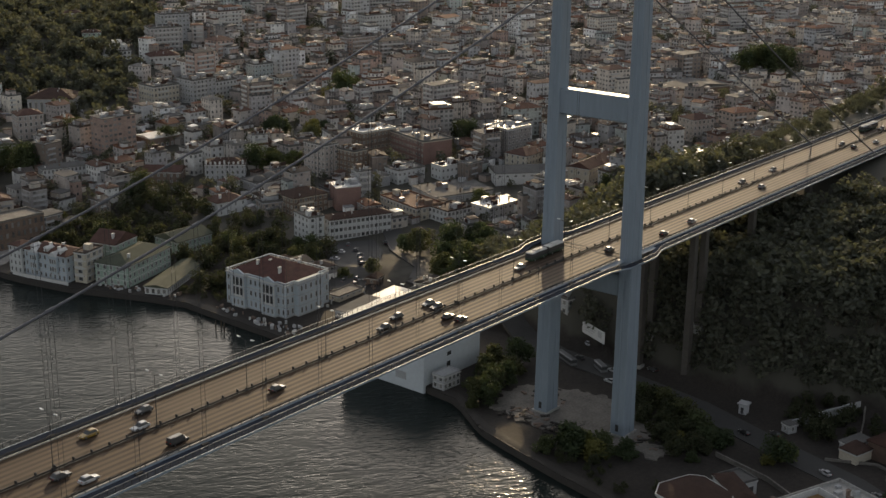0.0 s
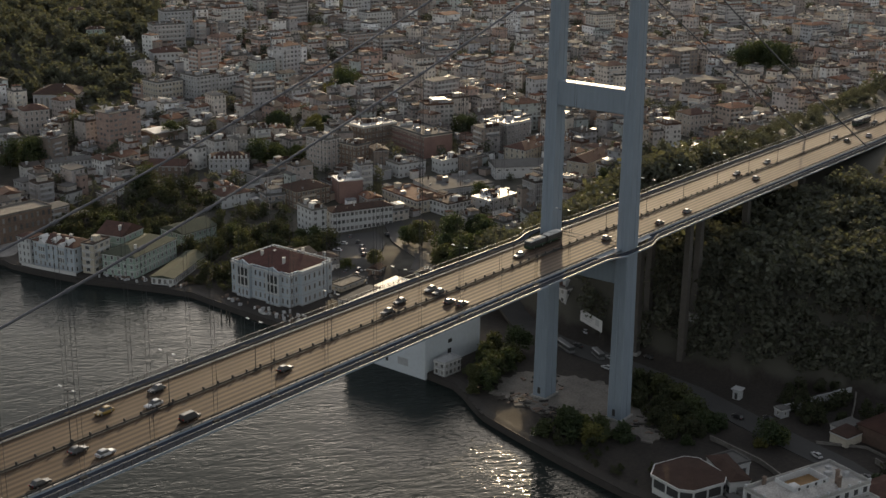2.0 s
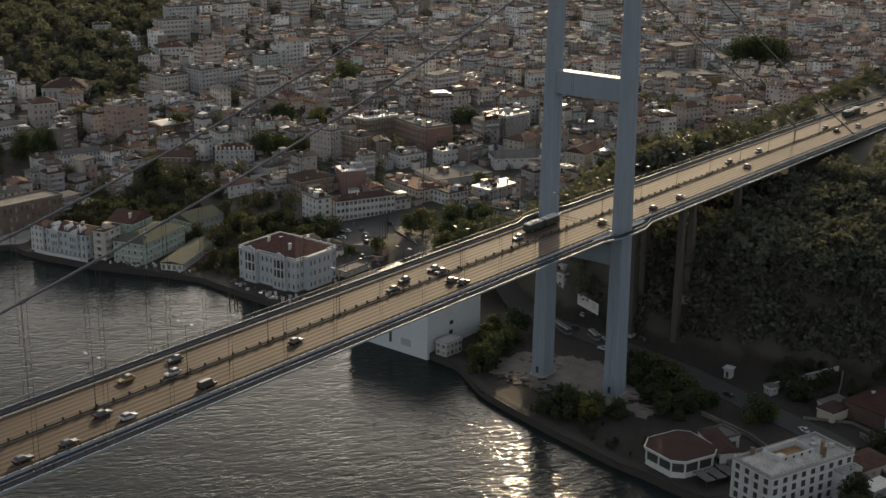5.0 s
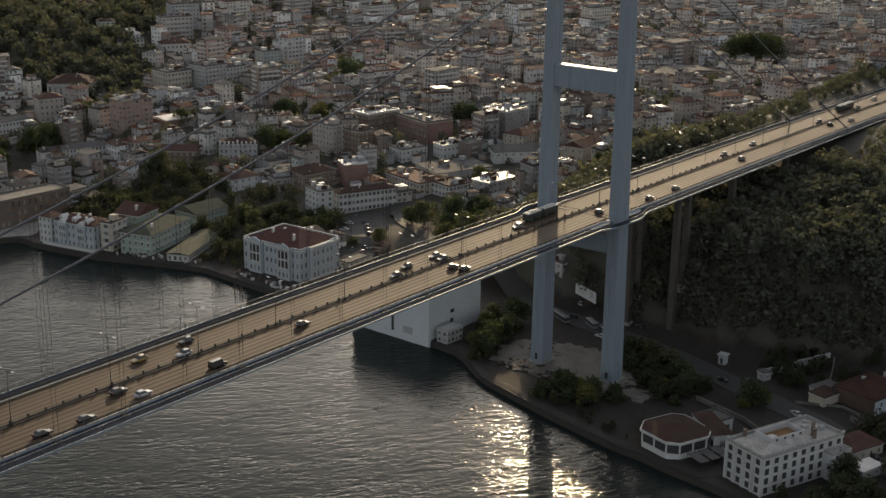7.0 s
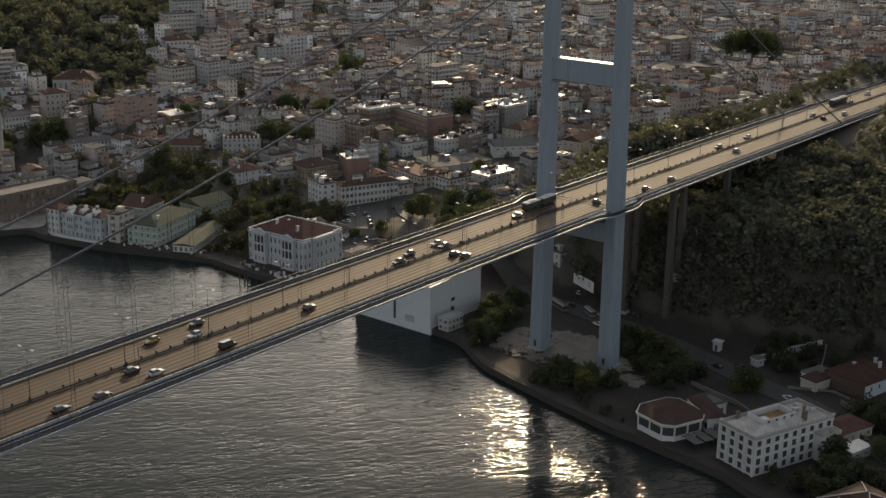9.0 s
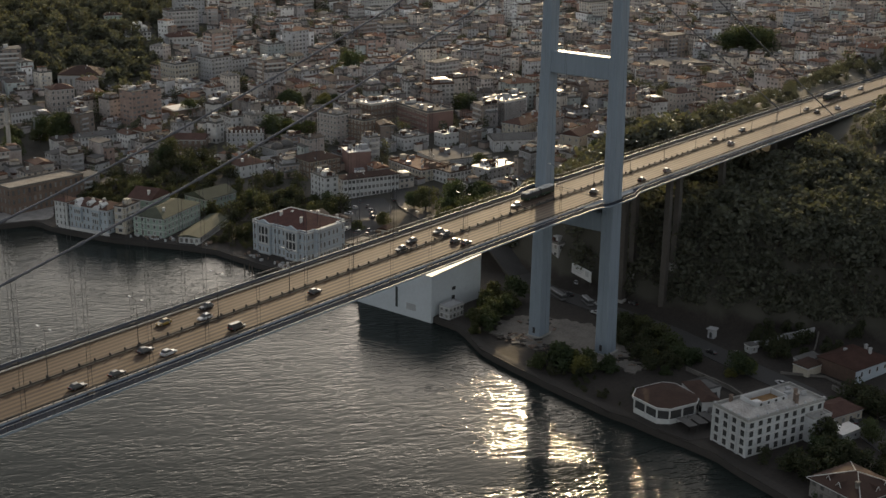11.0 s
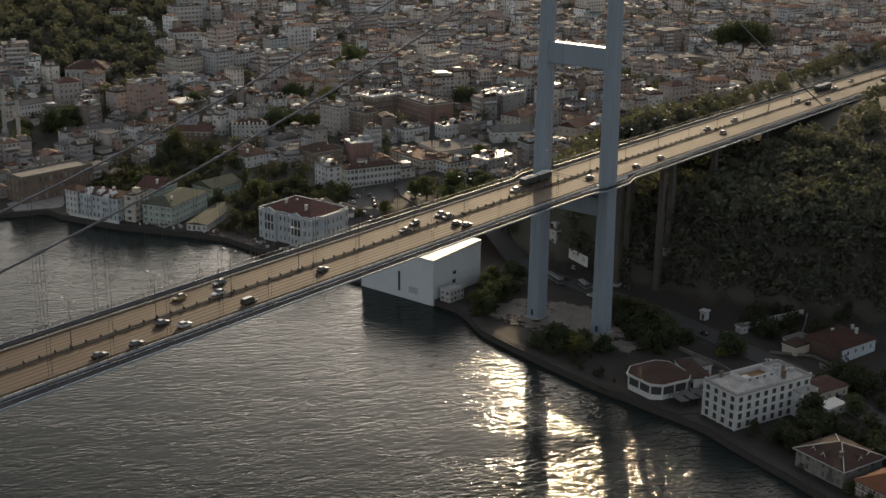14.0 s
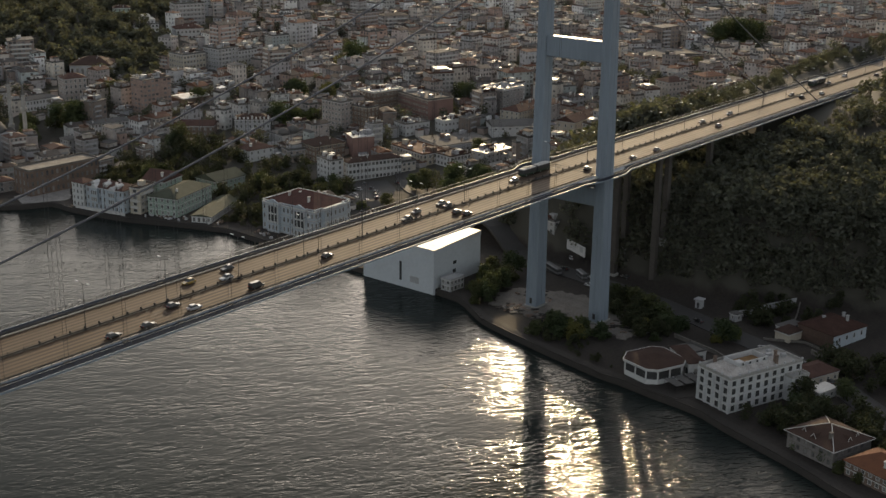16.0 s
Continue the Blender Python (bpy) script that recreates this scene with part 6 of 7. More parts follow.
for x, y, a in ((72, 158, 20), (76, 162, 20), (80, 166, 22), (84, 172, 30), (66, 166, 110), (70, 172, 110), (58, 156, 15), (62, 152, 15), (78, 176, 110), (88, 180, 40),
                (59, 35, 75), (60, 47, 75), (58, 64, 60), (29, -54.5, 60), (52, 3, 75), (-2, -110, 55), (1, -106, 55), (46, 30, 70), (43, 14, 80), (34, 10, 85), (46, 44, 80), (36, -8, 80), (24, -46, 70), (13, -78, 60), (8, -96, 55), (4, -102, 55), (58, 150, 40), (100, 168, 50), (118, 184, 45)):
    c, nm = rng.choice(((CAR_WHITE, "white car parked on the asphalt"), (CAR_GREY, "dark grey car parked on the asphalt"), (CAR_SILVER, "silver car parked on the asphalt"), (CAR_BLACK, "black car parked on the asphalt")))
    car(x, y, land(x, y) + (0.36 if y > 145 else 0.22), a, c, "car", words=nm)


# ---- trees ----
def tree_parts(seed, h, r, leaves, size, low=0.36):
    """Trunk with limbs, and a crown of many small leaf clumps in several uneven lobes."""
    rng = random.Random(seed)
    t, c = Geo(), Geo()
    lean = (rng.uniform(-0.4, 0.4), rng.uniform(-0.4, 0.4))
    fork = h * low * rng.uniform(0.8, 1.15)
    t.tube([(0, 0, -0.8), (lean[0] * 0.3, lean[1] * 0.3, fork * 0.5), (lean[0], lean[1], fork), (lean[0] * 1.5, lean[1] * 1.5, h * 0.75)], [h * 0.03, h * 0.024, h * 0.019, h * 0.006], 7)
    lobes = []
    for k in range(rng.randint(8, 10)):
        u, v = rng.uniform(0, 2 * math.pi), rng.uniform(0.3, 0.72) * r
        z = rng.uniform(fork * 1.05, h * 0.86)
        v *= 1.15 - 0.7 * max(0, (z / h - 0.55))
        lobes.append((math.cos(u) * v, math.sin(u) * v, z, rng.uniform(0.42, 0.62) * r))
        t.tube([(lean[0], lean[1], fork), (math.cos(u) * v * 0.5, math.sin(u) * v * 0.5, (fork + z) / 2), (math.cos(u) * v, math.sin(u) * v, z)], [h * 0.012, h * 0.008, h * 0.003], 5)
    lobes.append((lean[0], lean[1], h * 0.8, 0.5 * r))
    for i in range(leaves):
        x, y, z, q = lobes[i % len(lobes)]
        d = Vector((rng.gauss(0, 1), rng.gauss(0, 1), rng.gauss(0, 1))).normalized()
        p = Vector((x, y, z)) + d * q * (rng.random() ** 0.35) * Vector((1, 1, 0.8)).length / 1.6
        p.z = max(p.z, fork * 0.7)
        a = Vector((rng.gauss(0, 1), rng.gauss(0, 1), rng.gauss(0, 0.6))).normalized()
        b = a.cross(d + Vector((rng.gauss(0, 0.4), rng.gauss(0, 0.4), rng.gauss(0, 0.4)))).normalized()
        s = size * rng.uniform(0.6, 1.25)
        c.quad([tuple(p - a * s), tuple(p + b * s * 0.6), tuple(p + a * s), tuple(p - b * s * 0.6 + d * s * 0.35)])
    return t, c


KINDS = []
for k, (h, r, low) in enumerate(((9.5, 4.8, 0.26), (12, 5.8, 0.26), (6.0, 4.0, 0.12), (14, 5.4, 0.3))):
    tg, cg = tree_parts(k + 3, h, r, 1500, 0.5, low)
    KINDS.append((tg.mesh("trunk", BARK), cg.mesh("crown", LEAVES), h))
for k in (0, 2):                               # the same two habits in yellow-green leaf, sunlight put into the colour
    KINDS.append((KINDS[k][0], KINDS[k][1].copy(), KINDS[k][2]))
    KINDS[-1][1].materials[0] = LEAVES_LIT


def tree(x, y, scale=1.0, kind=0, label="leafy green broadleaf tree in the town"):
    tr = thing("tree", label, "tree", pose(x, y, max(land(x, y), 1.0), 0, 0, (x * 37 + y * 17) % 360), "trees")
    tr.scale = (scale, scale, scale * 1.0)
    part("trunk", KINDS[kind][0], None, tr)
    part("crown", KINDS[kind][1], None, tr)
    FOOT.append((x, y, 3.0 * scale))


def in_park(x, y):
    return 146 < x < 430 and y > 404 + (x - 144) * 1.02 + 12 * noise.noise(Vector((x * 0.03, y * 0.03, 1.7)))


def wood(name, label, spots, leaves, size, mats):
    """Many trees that nobody could count, as one mesh of trunks and leaf clumps."""
    rng = np.random.default_rng(5)
    protos = []
    for k in range(5):
        t, c = tree_parts(40 + k, 11.0, 5.2, leaves, size, 0.2)
        protos.append((np.array(c.v, float), c.f, np.array(t.v, float), t.f))
    allv, allf, alls, base = [], [], [], 0
    for x, y, s in spots:
        cv, cf, tv, tf = protos[rng.integers(5)]
        u = rng.uniform(0, 6.28)
        rot = np.array([[math.cos(u), -math.sin(u), 0], [math.sin(u), math.cos(u), 0], [0, 0, 1]])
        for vv, ff, slot in ((cv, cf, 0), (tv, tf, 1)):
            allv.append(vv @ rot.T * s + (x, y, land(x, y)))
            allf.extend([tuple(i + base for i in q) for q in ff])
            alls.extend([slot] * len(ff))
            base += len(vv)
    me = bpy.data.meshes.new(name)
    me.from_pydata(np.concatenate(allv).tolist(), [], allf)
    me.materials.append(mats), me.materials.append(BARK)
    me.polygons.foreach_set("material_index", alls)
    return tagged(new(name, me), label, "trees", "", "stuff")


rng = random.Random(11)
spots = []
while len(spots) < 900:                        # the shaded spur on the seaward side of the viaduct
    near = len(spots) < 560
    x, y = (rng.uniform(52, 150), rng.uniform(-150, 16)) if near else (rng.uniform(120, 430), rng.uniform(-210, -20))
    if x < 54 + 0.35 * max(0, -y - 30) + 2 or (abs(y) < 18 and land(x, y) + 12 > deck_z(x) - 4) or (y > -22 and x > 150):
        continue
    spots.append((x, y, rng.uniform(0.7, 1.25)))
while len(spots) < 1250:                       # thicker cover at the foot of the spur
    y = rng.uniform(-150, 8)
    foot = 54 + 0.35 * max(0, -y - 30)
    x = foot + 2 + rng.uniform(0, 1) ** 1.3 * 42
    if abs(y) < 18 and land(x, y) + 12 > deck_z(x) - 4:
        continue
    spots.append((x, y, rng.uniform(0.5, 1.0)))
wood("hillside_wood", "dark shaded trees covering the slope beside the viaduct", spots, 200, 1.05, LEAVES_WOOD)
spots = []
while len(spots) < 900:                        # the park on the far hillside
    x, y = rng.uniform(146, 430), rng.uniform(405, 900)
    if not in_park(x, y) or any(math.hypot(x - a, y - b) < c * 0.85 + 2 for a, b, c in FOOT) or math.hypot(x - 262, y - 530) < 12:
        continue
    spots.append((x, y, rng.uniform(0.8, 1.35)))
wood("park_wood", "dense dark park trees on the far hillside", spots, 130, 1.4, LEAVES_WOOD)
spots = []
while len(spots) < 200:                        # along the town side of the viaduct
    x = rng.uniform(66, 190) if len(spots) > 70 else rng.uniform(62, 115)
    y = rng.uniform(24, 62 + x * 0.12) if len(spots) > 70 else rng.uniform(24, 98)
    if any(math.hypot(x - a, y - b) < c * 0.8 for a, b, c in FOOT) or (x < 76 and y > 74) or x > 200 and y > 55:
        continue
    spots.append((x, y, rng.uniform(0.6, 1.1)))
while len(spots) < 290:                        # a belt of trees between the viaduct and the houses
    x = rng.uniform(125, 195)
    y = rng.uniform(30, 84 + 0.12 * (x - 100))
    if any(math.hypot(x - a, y - b) < c * 0.85 + 1 for a, b, c in FOOT):
        continue
    spots.append((x, y, rng.uniform(0.6, 1.2)))
while len(spots) < 345:                        # a green patch between the houses and the road
    x, y = rng.uniform(200, 285), rng.uniform(70, 150)
    if abs((y - 100) - (x - 230) * 0.55) > 26 or any(math.hypot(x - a, y - b) < c * 0.85 + 1 for a, b, c in FOOT):
        continue
    spots.append((x, y, rng.uniform(0.6, 1.2)))
    FOOT.append((x, y, 4.0))
while len(spots) < 400:                        # banks of the cutting where the road runs on
    x, y = rng.uniform(330, 640), -rng.uniform(23, 52)
    spots.append((x, y, rng.uniform(0.5, 1.0)))
while len(spots) < 500:                        # tall trees on the bank beside the first span of the viaduct, scaled up to shade the quay
    x, y = rng.uniform(80, 150), rng.uniform(42, 108)
    if any(math.hypot(x - a, y - b) < c * 0.8 for a, b, c in FOOT):
        continue
    spots.append((x, y, rng.uniform(1.1, 1.5)))
while len(spots) < 545:                        # dense stand added above the coast road to keep the low sun off the quay
    x, y = rng.uniform(74, 112), rng.uniform(58, 100)
    if any(math.hypot(x - a, y - b) < c * 0.7 for a, b, c in FOOT):
        continue
    spots.append((x, y, rng.uniform(1.08, 1.36)))
while len(spots) < 590:                        # full-grown trees reaching over the road's edge
    x, y = rng.uniform(112, 165), rng.uniform(34, 86)
    if any(math.hypot(x - a, y - b) < c * 0.7 for a, b, c in FOOT):
        continue
    spots.append((x, y, rng.uniform(1.2, 1.9)))
while len(spots) < 930:                        # bushes on the bank of the cutting
    spots.append((rng.uniform(190, 600), rng.uniform(20.5, 50), rng.uniform(0.26, 0.55)))
while len(spots) < 1030:                        # scrub close beside the road
    x = rng.uniform(140, 640)
    y = rng.uniform(20.5, 36) * (1 if x > 230 and rng.random() < 0.5 else -1)
    spots.append((x, y, rng.uniform(0.22, 0.42)))
wood("viaduct_wood", "green trees along the town side of the viaduct", spots, 260, 0.9, LEAVES_WOOD)

spots = []
while len(spots) < 150:                        # the gardens behind the waterfront
    x, y = rng.uniform(6, 92), rng.uniform(178, 318)
    if x - shore(y) < (12 if 176 < y < 236 else 38) or any(math.hypot(x - a, y - b) < c * 0.8 + 2 for a, b, c in FOOT) or (60 < x < 84 and 244 < y < 262):
        continue
    spots.append((x, y, rng.uniform(0.5, 0.9)))
while len(spots) < 230:                        # overgrown shore between the pavilion and the palace
    y = rng.uniform(177, 200)
    x = shore(y) + rng.uniform(8, 50)
    if any(math.hypot(x - a, y - b) < c * 0.72 + 1 for a, b, c in FOOT):
        continue
    spots.append((x, y, rng.uniform(0.14, 0.4)))
wood("garden_trees", "dark leafy garden trees behind the waterfront houses", spots, 420, 0.7, LEAVES_DARK)
spots = []
while len(spots) < 120:                         # gardens round the waterside houses
    x, y = rng.uniform(-66, 20), rng.uniform(-175, -98)
    if x - shore(y) < 7 or any(math.hypot(x - a, y - b) < c * 0.85 + 1.5 for a, b, c in FOOT) or abs((x - 12) - (y + 86) * 0.6) < 10:
        continue
    spots.append((x, y, rng.uniform(0.5, 0.85)))
while len(spots) < 200:                        # hedge between the tower and the coast road
    u, v = rng.uniform(0, 1), rng.uniform(-1, 1)
    x, y = 29 - 31 * u + v * 5.5, -9 - 30 * u - v * 5.5
    if math.hypot(x - 30, y + 54) < 12:
        continue
    spots.append((x, y, rng.uniform(0.28, 0.6)))
while len(spots) < 228:                        # scrub on the bank between the apron and the water
    y = rng.uniform(-44, -6)
    x = shore(y) + rng.uniform(3.5, 16)
    if x > -13 or x - shore(y) < 5 and rng.random() < 0.6:
        continue
    spots.append((x, y, rng.uniform(0.12, 0.34)))
while len(spots) < 275:                        # behind the garden wall and round the yard
    x, y = rng.uniform(34, 75), rng.uniform(-84, -50)
    if any(math.hypot(x - a, y - b) < c * 0.85 + 1.0 for a, b, c in FOOT) or abs((y + 55.4) + (x - 36) * 0.46) < 3 and rng.random() < 0.7:
        continue
    spots.append((x, y, rng.uniform(0.25, 0.6)))
wood("quay_gardens", "dark garden trees and hedges along the quay", spots, 420, 0.8, LEAVES_DARK)
for x, y, s, k in ((65, 406, 1.05, 0), (68, 407, 1.14, 1), (70, 397, 1.30, 1), (73, 400, 1.06, 0), (75, 396, 1.27, 1), (131, 419, 0.93, 0), (124, 420, 1.23, 1), (202, 339, 1.25, 0), (205, 336, 1.19, 0), (207, 339, 1.25, 0), (203, 335, 1.00, 0), (78, 314, 1.02, 0), (82, 313, 1.11, 1), (205, 311, 1.17, 0), (153, 376, 1.17, 0), (98, 146, 1.2, 0), (107, 133, 1.2, 1), (116, 124, 1.2, 0), (114, 143, 1.1, 0), (122, 132, 1.1, 0), (80, 111, 1.35, 0), (80, 119, 1.1, 0), (74, 113, 1.0, 2), (88, 112, 1.2, 1), (106, 119, 1.1, 0), (92, 130, 1.1, 0), (100, 124, 1.1, 0), (68, 148, 0.7, 0), (60, 158, 0.8, 2), (96, 152, 0.9, 0), (64, 178, 0.9, 0), (58, 184, 0.9, 1), (72, 186, 0.9, 0), (-21, -9, 1.25, 2), (-17, -17, 1.1, 2), (-26, -2, 0.8, 2), (-14, -24, 0.9, 2), (12, -63, 0.95, 0), (-4, -42, 0.5, 2),
                   (-9, 33, 0.75, 0), (-4, 36, 0.85, 0), (2, 37, 0.9, 0), (-13, 36, 0.6, 2), (9, 38, 0.9, 0), (-7, 38, 0.8, 0), (30, 46, 1.0, 0), (24, 52, 1.1, 2), (16, 50, 1.0, 2), (10, 46, 0.9, 2), (4, 42, 0.8, 2), (20, 42, 1.0, 2), (0, 46, 0.6, 2), (302, 374, 1.7, 1), (310, 368, 1.3, 1), (543, 195, 1.9, 1), (552, 186, 1.9, 1), (536, 201, 1.5, 3), (556, 196, 1.7, 1), (548, 180, 1.6, 3), (562, 178, 1.5, 1), (170, 165, 0.9, 0),
                   (176, 160, 0.8, 2), (60, 205, 0.8, 0), (52, 212, 0.9, 1), (46, 205, 0.7, 2), (66, 214, 0.8, 0), (72, 196, 0.8, 2), (40, 196, 0.7, 0), (58, 226, 0.8, 1), (30, 400, 1.0, 0), (38, 392, 1.1, 1),
                   (48, 408, 1.0, 0), (42, 420, 0.9, 2), (60, 425, 1.1, 0), (150, 300, 1.2, 1), (160, 296, 1.0, 0), (20, 262, 0.7, 0), (30, 280, 0.9, 1), (42, 286, 0.8, 0), (-34, -112, 0.8, 0), (-32, -119, 0.6, 1),
                   (-62, -133, 0.5, 0), (-66, -139, 0.55, 2), (-56, -128, 0.6, 0), (-58, -122, 0.6, 2), (-68, -146, 0.5, 2), (-12, -120, 0.8, 0), (-40, -124, 0.7, 2), (5, -100, 0.6, 2), (27, -16, 1.1, 2), (22, -26, 1.2, 2), (16, -34, 1.2, 2), (9, -40, 1.0, 2), (28, -6, 0.9, 2), (12, -44, 0.9, 2), (-18, -6, 1.15, 2), (-20.5, -17, 0.95, 5), (-15, -11, 0.8, 5), (4.5, -33.5, 0.7, 5), (13.3, -64.7, 0.72, 4), (9, -61, 0.5, 5), (260, 240, 1.1, 1),
                   (268, 250, 1.2, 0), (275, 236, 1.0, 0), (250, 175, 0.9, 0), (262, 162, 0.8, 2), (215, 118, 0.9, 0), (222, 126, 0.8, 1), (206, 112, 0.8, 0)):
    tree(x, y, s, k)
for x, y, s, k in ((160, 294, 1.0, 4), (168, 289, 0.9, 4), (153, 298, 0.8, 5), (176, 286, 0.8, 4), (164, 301, 0.9, 0), (182, 292, 0.8, 0), (219, 323, 1.0, 4), (226, 318, 0.9, 0), (296, 366, 1.6, 0), (290, 372, 1.3, 4)):
    tree(x, y, s, k)

# ---- the rest of the town ----
rng = random.Random(23)
VIEW_APEX = (-434.0, -265.0)           # the camera's last position; houses fill only the wedge it sees


def free(x, y, r):
    if x - shore(y) < 30 + (40 if y < 130 else 0) + (18 if 130 < y < 300 else 0):
        return False
    if abs(y) < (78 + 0.12 * max(0, x - 100) if x < 200 else 52) and x < 360:
        return False
    if y < 30 and x < 430 or (abs(y) < 36 and x < 660):
        return False
    if in_park(x, y):
        return False
    if 10 < x < 62 and 90 < y < 155:
        return False
    if 18 < x < 96 and 186 < y < 305:
        return False
    if 60 < x < 112 and 118 < y < 190 or 40 < x < 84 and 190 < y < 232 or 20 < x < 75 and 385 < y < 435:
        return False
    return all(math.hypot(x - a, y - b) > r + c * 0.86 for a, b, c in FOOT)


def turn_at(x, y):
    return -14 + 26 * noise.noise(Vector((x * 0.006, y * 0.006, 3.1))) + 10 * noise.noise(Vector((x * 0.03, y * 0.03, 7.7)))


FOOT += [(545, 188, 22), (100, 440, 10), (94, 430, 10), (135, 478, 14), (120, 470, 12), (150, 364, 9), (140, 362, 8), (135, 318, 9), (255, 505, 14), (250, 525, 14), (160, 203, 13), (178, 200, 12), (143, 150, 10), (128, 160, 8), (190, 160, 10), (110, 210, 8)]      # kept clear so that what stands behind stays in the camera's view


def in_view(x, y):
    far, az = math.hypot(x - VIEW_APEX[0], y - VIEW_APEX[1]), math.degrees(math.atan2(y - VIEW_APEX[1], x - VIEW_APEX[0]))
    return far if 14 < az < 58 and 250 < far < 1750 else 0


cells = []
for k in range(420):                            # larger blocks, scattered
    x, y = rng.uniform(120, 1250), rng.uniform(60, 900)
    if in_view(x, y) and free(x, y, 12) and all(math.hypot(x - a, y - b) > 30 for _, a, b, *_ in cells):
        cells.append((in_view(x, y), x, y, rng.uniform(13, 22), rng.uniform(10, 14), rng.choice((3, 4, 4, 5) if in_view(x, y) < 850 else (4, 5, 6, 6, 7, 8))))
blocks = len(cells)
for i in range(-20, 175):
    for j in range(-20, 170):
        u, v = 10.6 * i, 11.8 * j
        x = u * math.cos(radians(-12)) - v * math.sin(radians(-12)) + rng.uniform(-2.4, 2.4)
        y = u * math.sin(radians(-12)) + v * math.cos(radians(-12)) + rng.uniform(-2.4, 2.4)
        if (i % 7 == 0 or j % 8 == 3) and rng.random() < 0.7:         # lanes between the blocks
            continue
        far = in_view(x, y)
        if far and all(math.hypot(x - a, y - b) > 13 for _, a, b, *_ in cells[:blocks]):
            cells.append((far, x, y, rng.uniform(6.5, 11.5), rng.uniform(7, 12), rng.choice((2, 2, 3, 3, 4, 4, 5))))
cells.sort()
town, count, green = Geo(), 0, []
for far, x, y, w, d, floors in cells:
    if not free(x, y, 0.42 * max(w, d)):
        continue
    if w < 12.9 and rng.random() < 0.2 + 0.3 * (noise.noise(Vector((x * 0.012, y * 0.012, 0))) > 0.12):
        green.append((x, y, rng.uniform(0.55, 1.1)))
        continue
    if far < 720 and w < 12.9:                    # low old houses near the water
        w, d, floors = w * 0.86, d * 0.86, rng.choice((1, 2, 2, 2, 3, 3))
    h = floors * rng.uniform(2.7, 3.1)
    rot = turn_at(x, y) + rng.uniform(-14, 14)
    kind = rng.choice(("flat", "mono", "hip", "gable_x")) if w > 12.9 else rng.choice(("hip", "hip", "gable_x", "gable_y", "gable_x", "flat", "flat", "flat", "mono", "mono"))
    rh = 1.0 if kind == "flat" else rng.uniform(0.5, 1.1) if kind == "mono" else min(w, d) * rng.uniform(0.13, 0.22)
    gap, ww, wh = rng.choice((2.1, 2.5, 3.0)), rng.uniform(0.9, 1.7), rng.uniform(1.15, 1.7)
    if w > 12.9:
        gap, ww = rng.choice((2.3, 2.6, 3.1)), rng.uniform(1.5, 2.0)
    m = pose(x, y, 0, 0, 0, rot) @ Matrix.Translation((-w / 2, -d / 2, 0))
    c = m @ Vector((0, 0, 0))
    sheet = kind == "mono" or (kind == "flat" and rng.random() < 0.5)
    terraces = rng.choice((1, 2, 2)) if w > 12.9 else rng.choice((0, 0, 1, 2))
    if count < 230:
        count += 1
        house("town_house", ("weathered apartment house with a flat roof" if kind == "flat" else "weathered town house with a tiled roof" if kind != "mono" else "town house with a sloping sheet roof"), c.x, c.y, rot, w, d, h, PLASTER, kind,
              LEAD if sheet else ROOF, floors, gap, ww, wh, rh, 0.4, category="house", single=1 if count <= 60 else 0, band=1 if count <= 100 else 0, group="town houses", trim=GREYWALL if rng.random() < 0.6 else None, chimneys=1 if kind in ("hip", "gable_x") else 0,
              balconies=terraces if count < 130 else 0, annex=count < 200 and rng.random() < 0.6)
        continue
    z0 = land(x, y)
    mz = Matrix.Translation((0, 0, z0)) @ m
    FOOT.append((x, y, 0.5 * max(w, d)))
    town.box(0, w, 0, d, -4, h, 0, mz)
    rg = roof_geo(kind, w, d, h, 0.35, rh)
    n = len(town.v)
    town.v.extend(tuple(mz @ Vector(p)) for p in rg.v)
    town.f.extend(tuple(i + n for i in q) for q in rg.f)
    town.s.extend([3 if sheet else 1] * len(rg.f))
    for _ in range(rng.choice((0, 1, 1, 2)) if far < 1400 else 0):
        aw, ad, ah = w * rng.uniform(0.45, 0.8), d * rng.uniform(0.3, 0.5), h * rng.uniform(0.45, 0.85)
        ma = mz @ (pose(rng.uniform(0, w - aw), -ad + 0.3, 0) if rng.random() < 0.5 else pose(-ad + 0.3, d - rng.uniform(0, d * 0.3), 0, 0, 0, -90))
        town.box(0, aw, 0, ad - 0.02, -4, ah, 0, ma)
        ra = roof_geo(rng.choice(("mono", "gable_x", "flat")), aw, ad, ah, 0.25, rng.uniform(0.5, 1.1))
        n = len(town.v)
        town.v.extend(tuple(ma @ Vector(p)) for p in ra.v)
        town.f.extend(tuple(i + n for i in q) for q in ra.f)
        town.s.extend([rng.choice((1, 1, 3))] * len(ra.f))
        for px, py, pz, ang in facade_spots(aw, ad, ah, max(1, int(ah / 3)), 2.6, 1.1, 1.3, 1.0, "ab"):
            mm = ma @ pose(px, py, pz, 0, 0, ang)
            town.quad([tuple(mm @ Vector(p)) for p in ((-0.5, -0.05, 0), (0.5, -0.05, 0), (0.5, -0.05, 1.3), (-0.5, -0.05, 1.3))], 2)
    if kind == "flat" and far < 1400:              # a set-back top storey with its own roof
        pw, pd = w * rng.uniform(0.4, 0.65), d * rng.uniform(0.45, 0.7)
        mt = mz @ Matrix.Translation((rng.uniform(0.15, 0.35) * w, rng.uniform(0.1, 0.3) * d, h + 0.1))
        town.box(0, pw, 0, pd, 0, 2.5, 0, mt)
        rt = roof_geo(rng.choice(("mono", "hip", "flat")), pw, pd, 2.5, 0.3, 0.7)
        n = len(town.v)
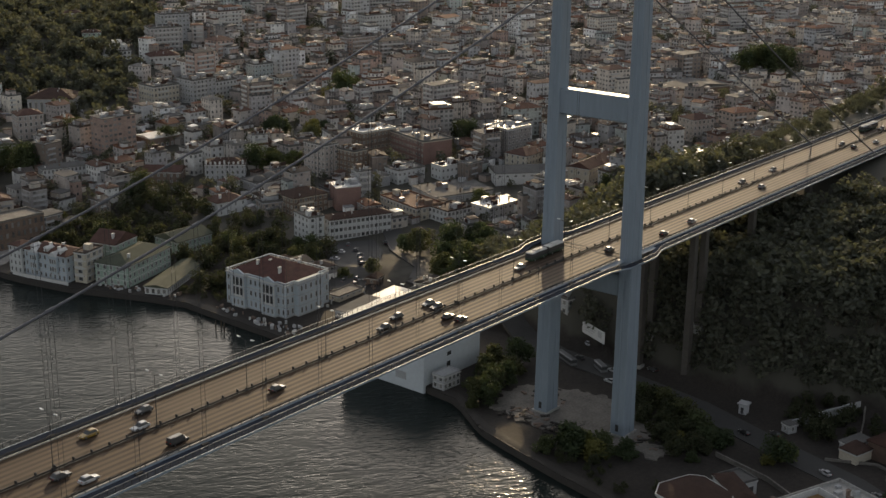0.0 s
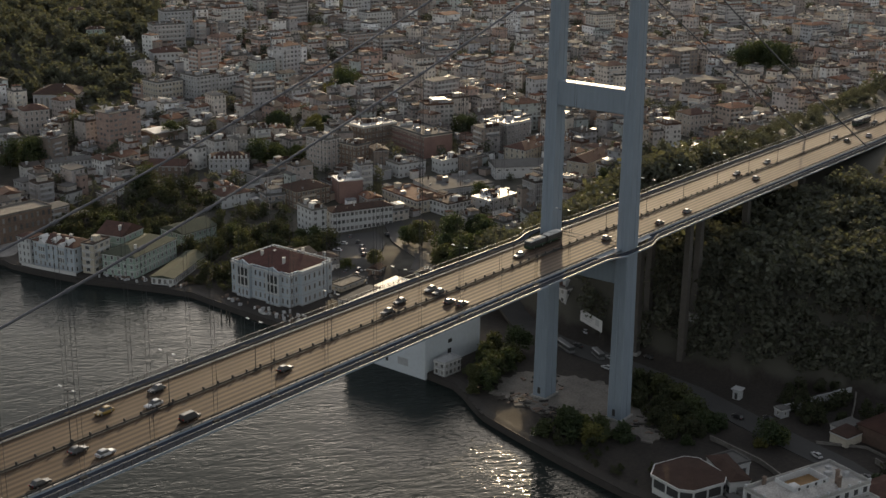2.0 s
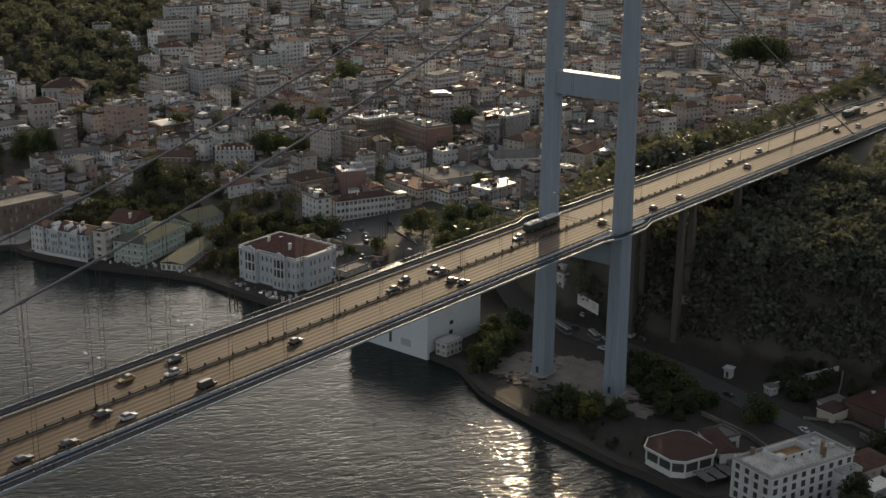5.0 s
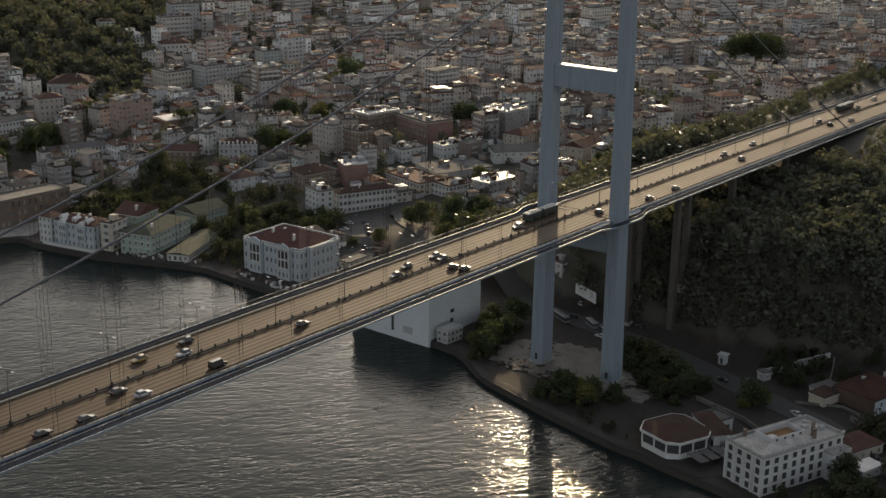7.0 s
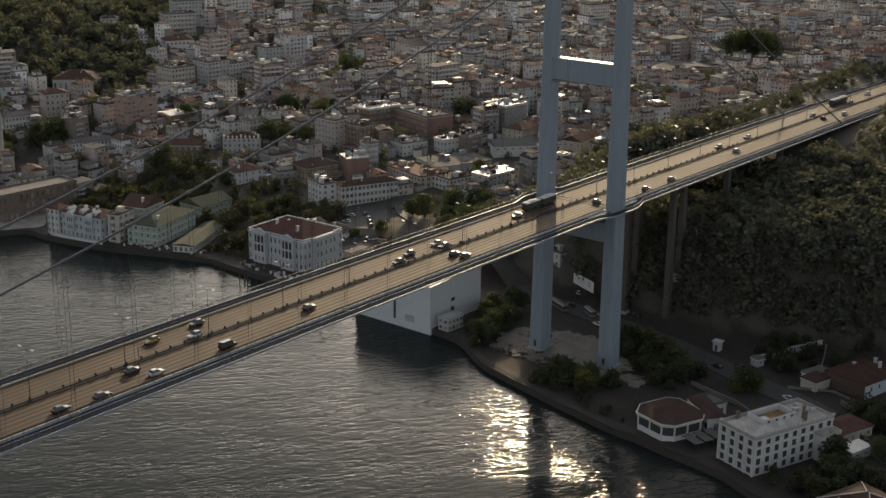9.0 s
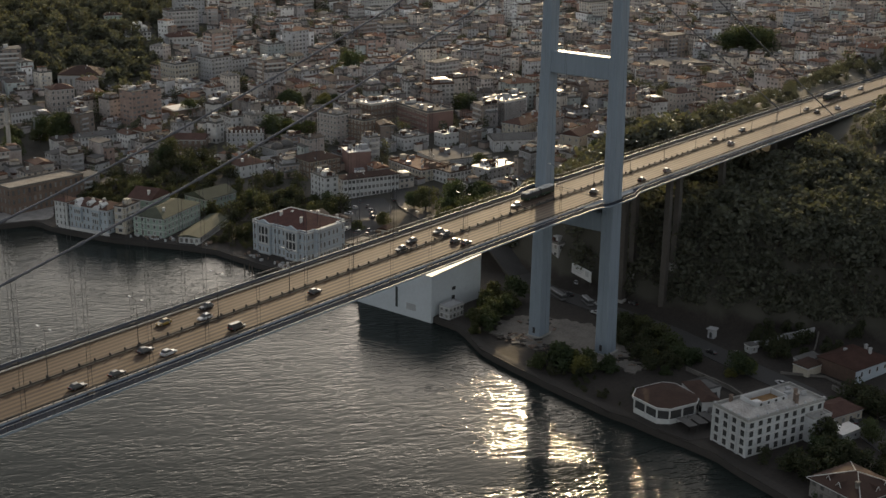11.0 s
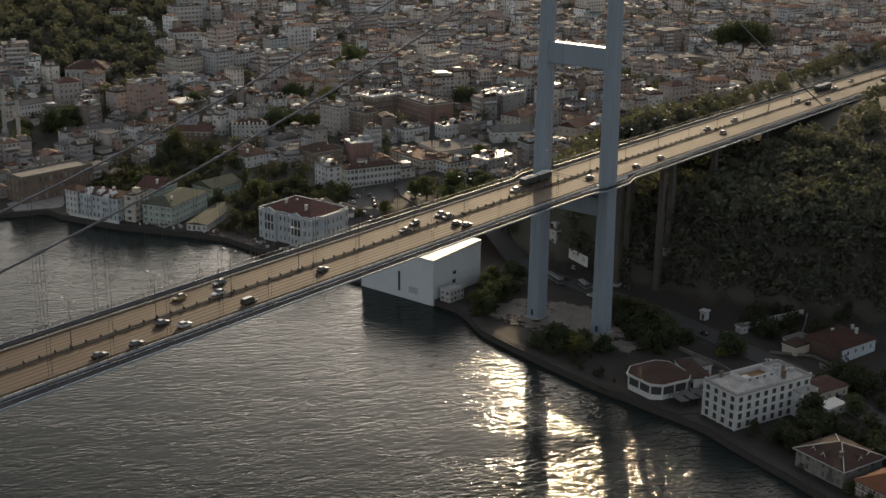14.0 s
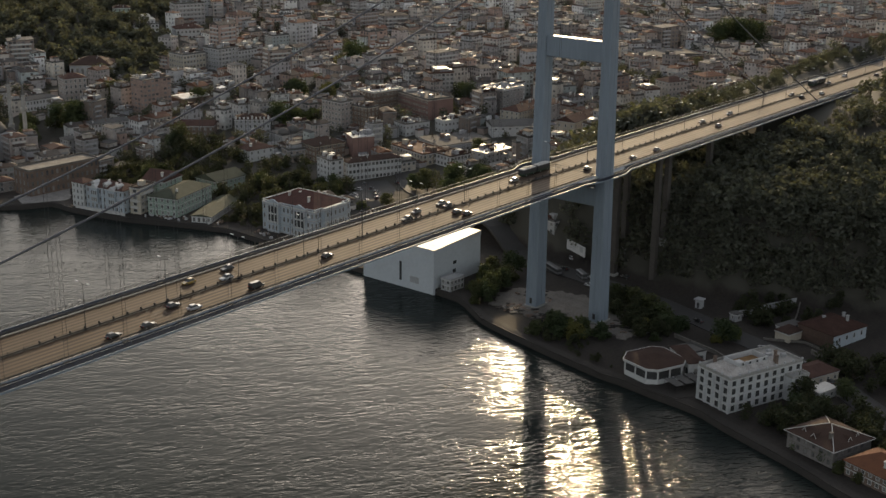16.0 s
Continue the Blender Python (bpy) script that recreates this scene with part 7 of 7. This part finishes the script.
        town.v.extend(tuple(mt @ Vector(p)) for p in rt.v)
        town.f.extend(tuple(i + n for i in q) for q in rt.f)
        town.s.extend([rng.choice((1, 1, 3))] * len(rt.f))
        for i in range(int(pw / 2.2)):
            mm = mt @ Matrix.Translation((1.1 + 2.2 * i, -0.05, 0.7))
            town.quad([tuple(mm @ Vector(p)) for p in ((-0.6, 0, 0), (0.6, 0, 0), (0.6, 0, 1.3), (-0.6, 0, 1.3))], 2)
    for k in range(rng.choice((1, 2, 3, 4, 5)) if kind in ("flat", "mono") else rng.choice((1, 1, 2))):
        a, b, q = rng.uniform(0.5, w - 3), rng.uniform(0.5, d - 3), rng.random()
        if kind in ("flat", "mono") and q < 0.5:
            town.box(a, a + rng.uniform(1.5, 4), b, b + rng.uniform(1.5, 3), h, h + rng.uniform(1.5, 2.8), rng.choice((0, 3, 4)), mz)
        elif kind in ("flat", "mono"):
            town.box(a, a + 3.2, b, b + 0.5, h + 1.25, h + 1.32, 5, mz @ Matrix.Rotation(radians(rng.uniform(-12, 12)), 4, "X"))
        else:
            town.box(a, a + 0.7, b, b + 0.6, h, h + rh + 0.9, 0, mz)
            if q < 0.35:
                town.box(w * 0.3, w * 0.3 + 2.2, d * 0.5 + 0.4, d * 0.5 + 1.7, h + rh * 0.8, h + rh * 0.8 + 0.12, 5, mz)
    for px, py, pz, ang in facade_spots(w, d, h, floors, gap, ww, wh):
        if rng.random() < 0.22:
            continue
        mm = mz @ pose(px, py, pz, 0, 0, ang)
        town.quad([tuple(mm @ Vector(p)) for p in ((-ww / 2, -0.05, 0), (ww / 2, -0.05, 0), (ww / 2, -0.05, wh), (-ww / 2, -0.05, wh))], 2)
    if terraces and far < 1300:
        for k in range(1, floors):
            z = k * h / floors
            town.box(w * 0.1, w * (0.5 if terraces == 1 else 0.9), -1.0, -0.02, z - 0.15, z + 0.8, 4, mz)
            if terraces == 2:
                town.box(-1.0, -0.02, d * 0.15, d * 0.85, z - 0.15, z + 0.8, 4, mz)
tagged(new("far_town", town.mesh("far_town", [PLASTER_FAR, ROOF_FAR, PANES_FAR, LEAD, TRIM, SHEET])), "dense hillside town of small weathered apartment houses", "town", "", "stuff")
infill = Geo()
for k in range(3800):                            # low sheds, lean-tos and yard walls in the gaps between the houses
    x, y = rng.uniform(66, 520), rng.uniform(66, 520)
    if not in_view(x, y) or in_park(x, y) or x - shore(y) < 45 or abs(y) < 66 or 10 < x < 112 and 90 < y < 235 or 18 < x < 96 and y < 305:
        continue
    near = min(math.hypot(x - a, y - b) - c * 0.72 for a, b, c in FOOT)
    if near < 1.6 or near > 16:
        continue
    q = rng.random()
    if q < 0.42:
        green.append((x, y, rng.uniform(0.22, 0.5)))
        FOOT.append((x, y, 2.0))
        continue
    w, d, h = rng.uniform(2.5, 5.5), rng.uniform(2.5, 5.0), rng.uniform(2.2, 4.4)
    m = pose(x, y, land(x, y), 0, 0, turn_at(x, y) + rng.uniform(-25, 25)) @ Matrix.Translation((-w / 2, -d / 2, 0))
    if q < 0.55:
        infill.box(0, w * 2, 0, 0.3, -2, rng.uniform(1.2, 2.2), 0, m)
        continue
    infill.box(0, w, 0, d, -2, h, 0, m)
    rg = roof_geo(rng.choice(("mono", "mono", "gable_x", "flat")), w, d, h, 0.25, rng.uniform(0.4, 0.9))
    n = len(infill.v)
    infill.v.extend(tuple(m @ Vector(p)) for p in rg.v)
    infill.f.extend(tuple(i + n for i in f) for f in rg.f)
    infill.s.extend([rng.choice((1, 1, 1, 2, 3))] * len(rg.f))
    FOOT.append((x, y, 0.5 * max(w, d)))
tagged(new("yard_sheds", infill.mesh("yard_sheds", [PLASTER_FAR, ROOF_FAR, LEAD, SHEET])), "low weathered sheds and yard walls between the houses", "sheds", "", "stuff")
wood("town_trees", "scattered green trees between the houses", green, 190, 0.9, LEAVES_WOOD)
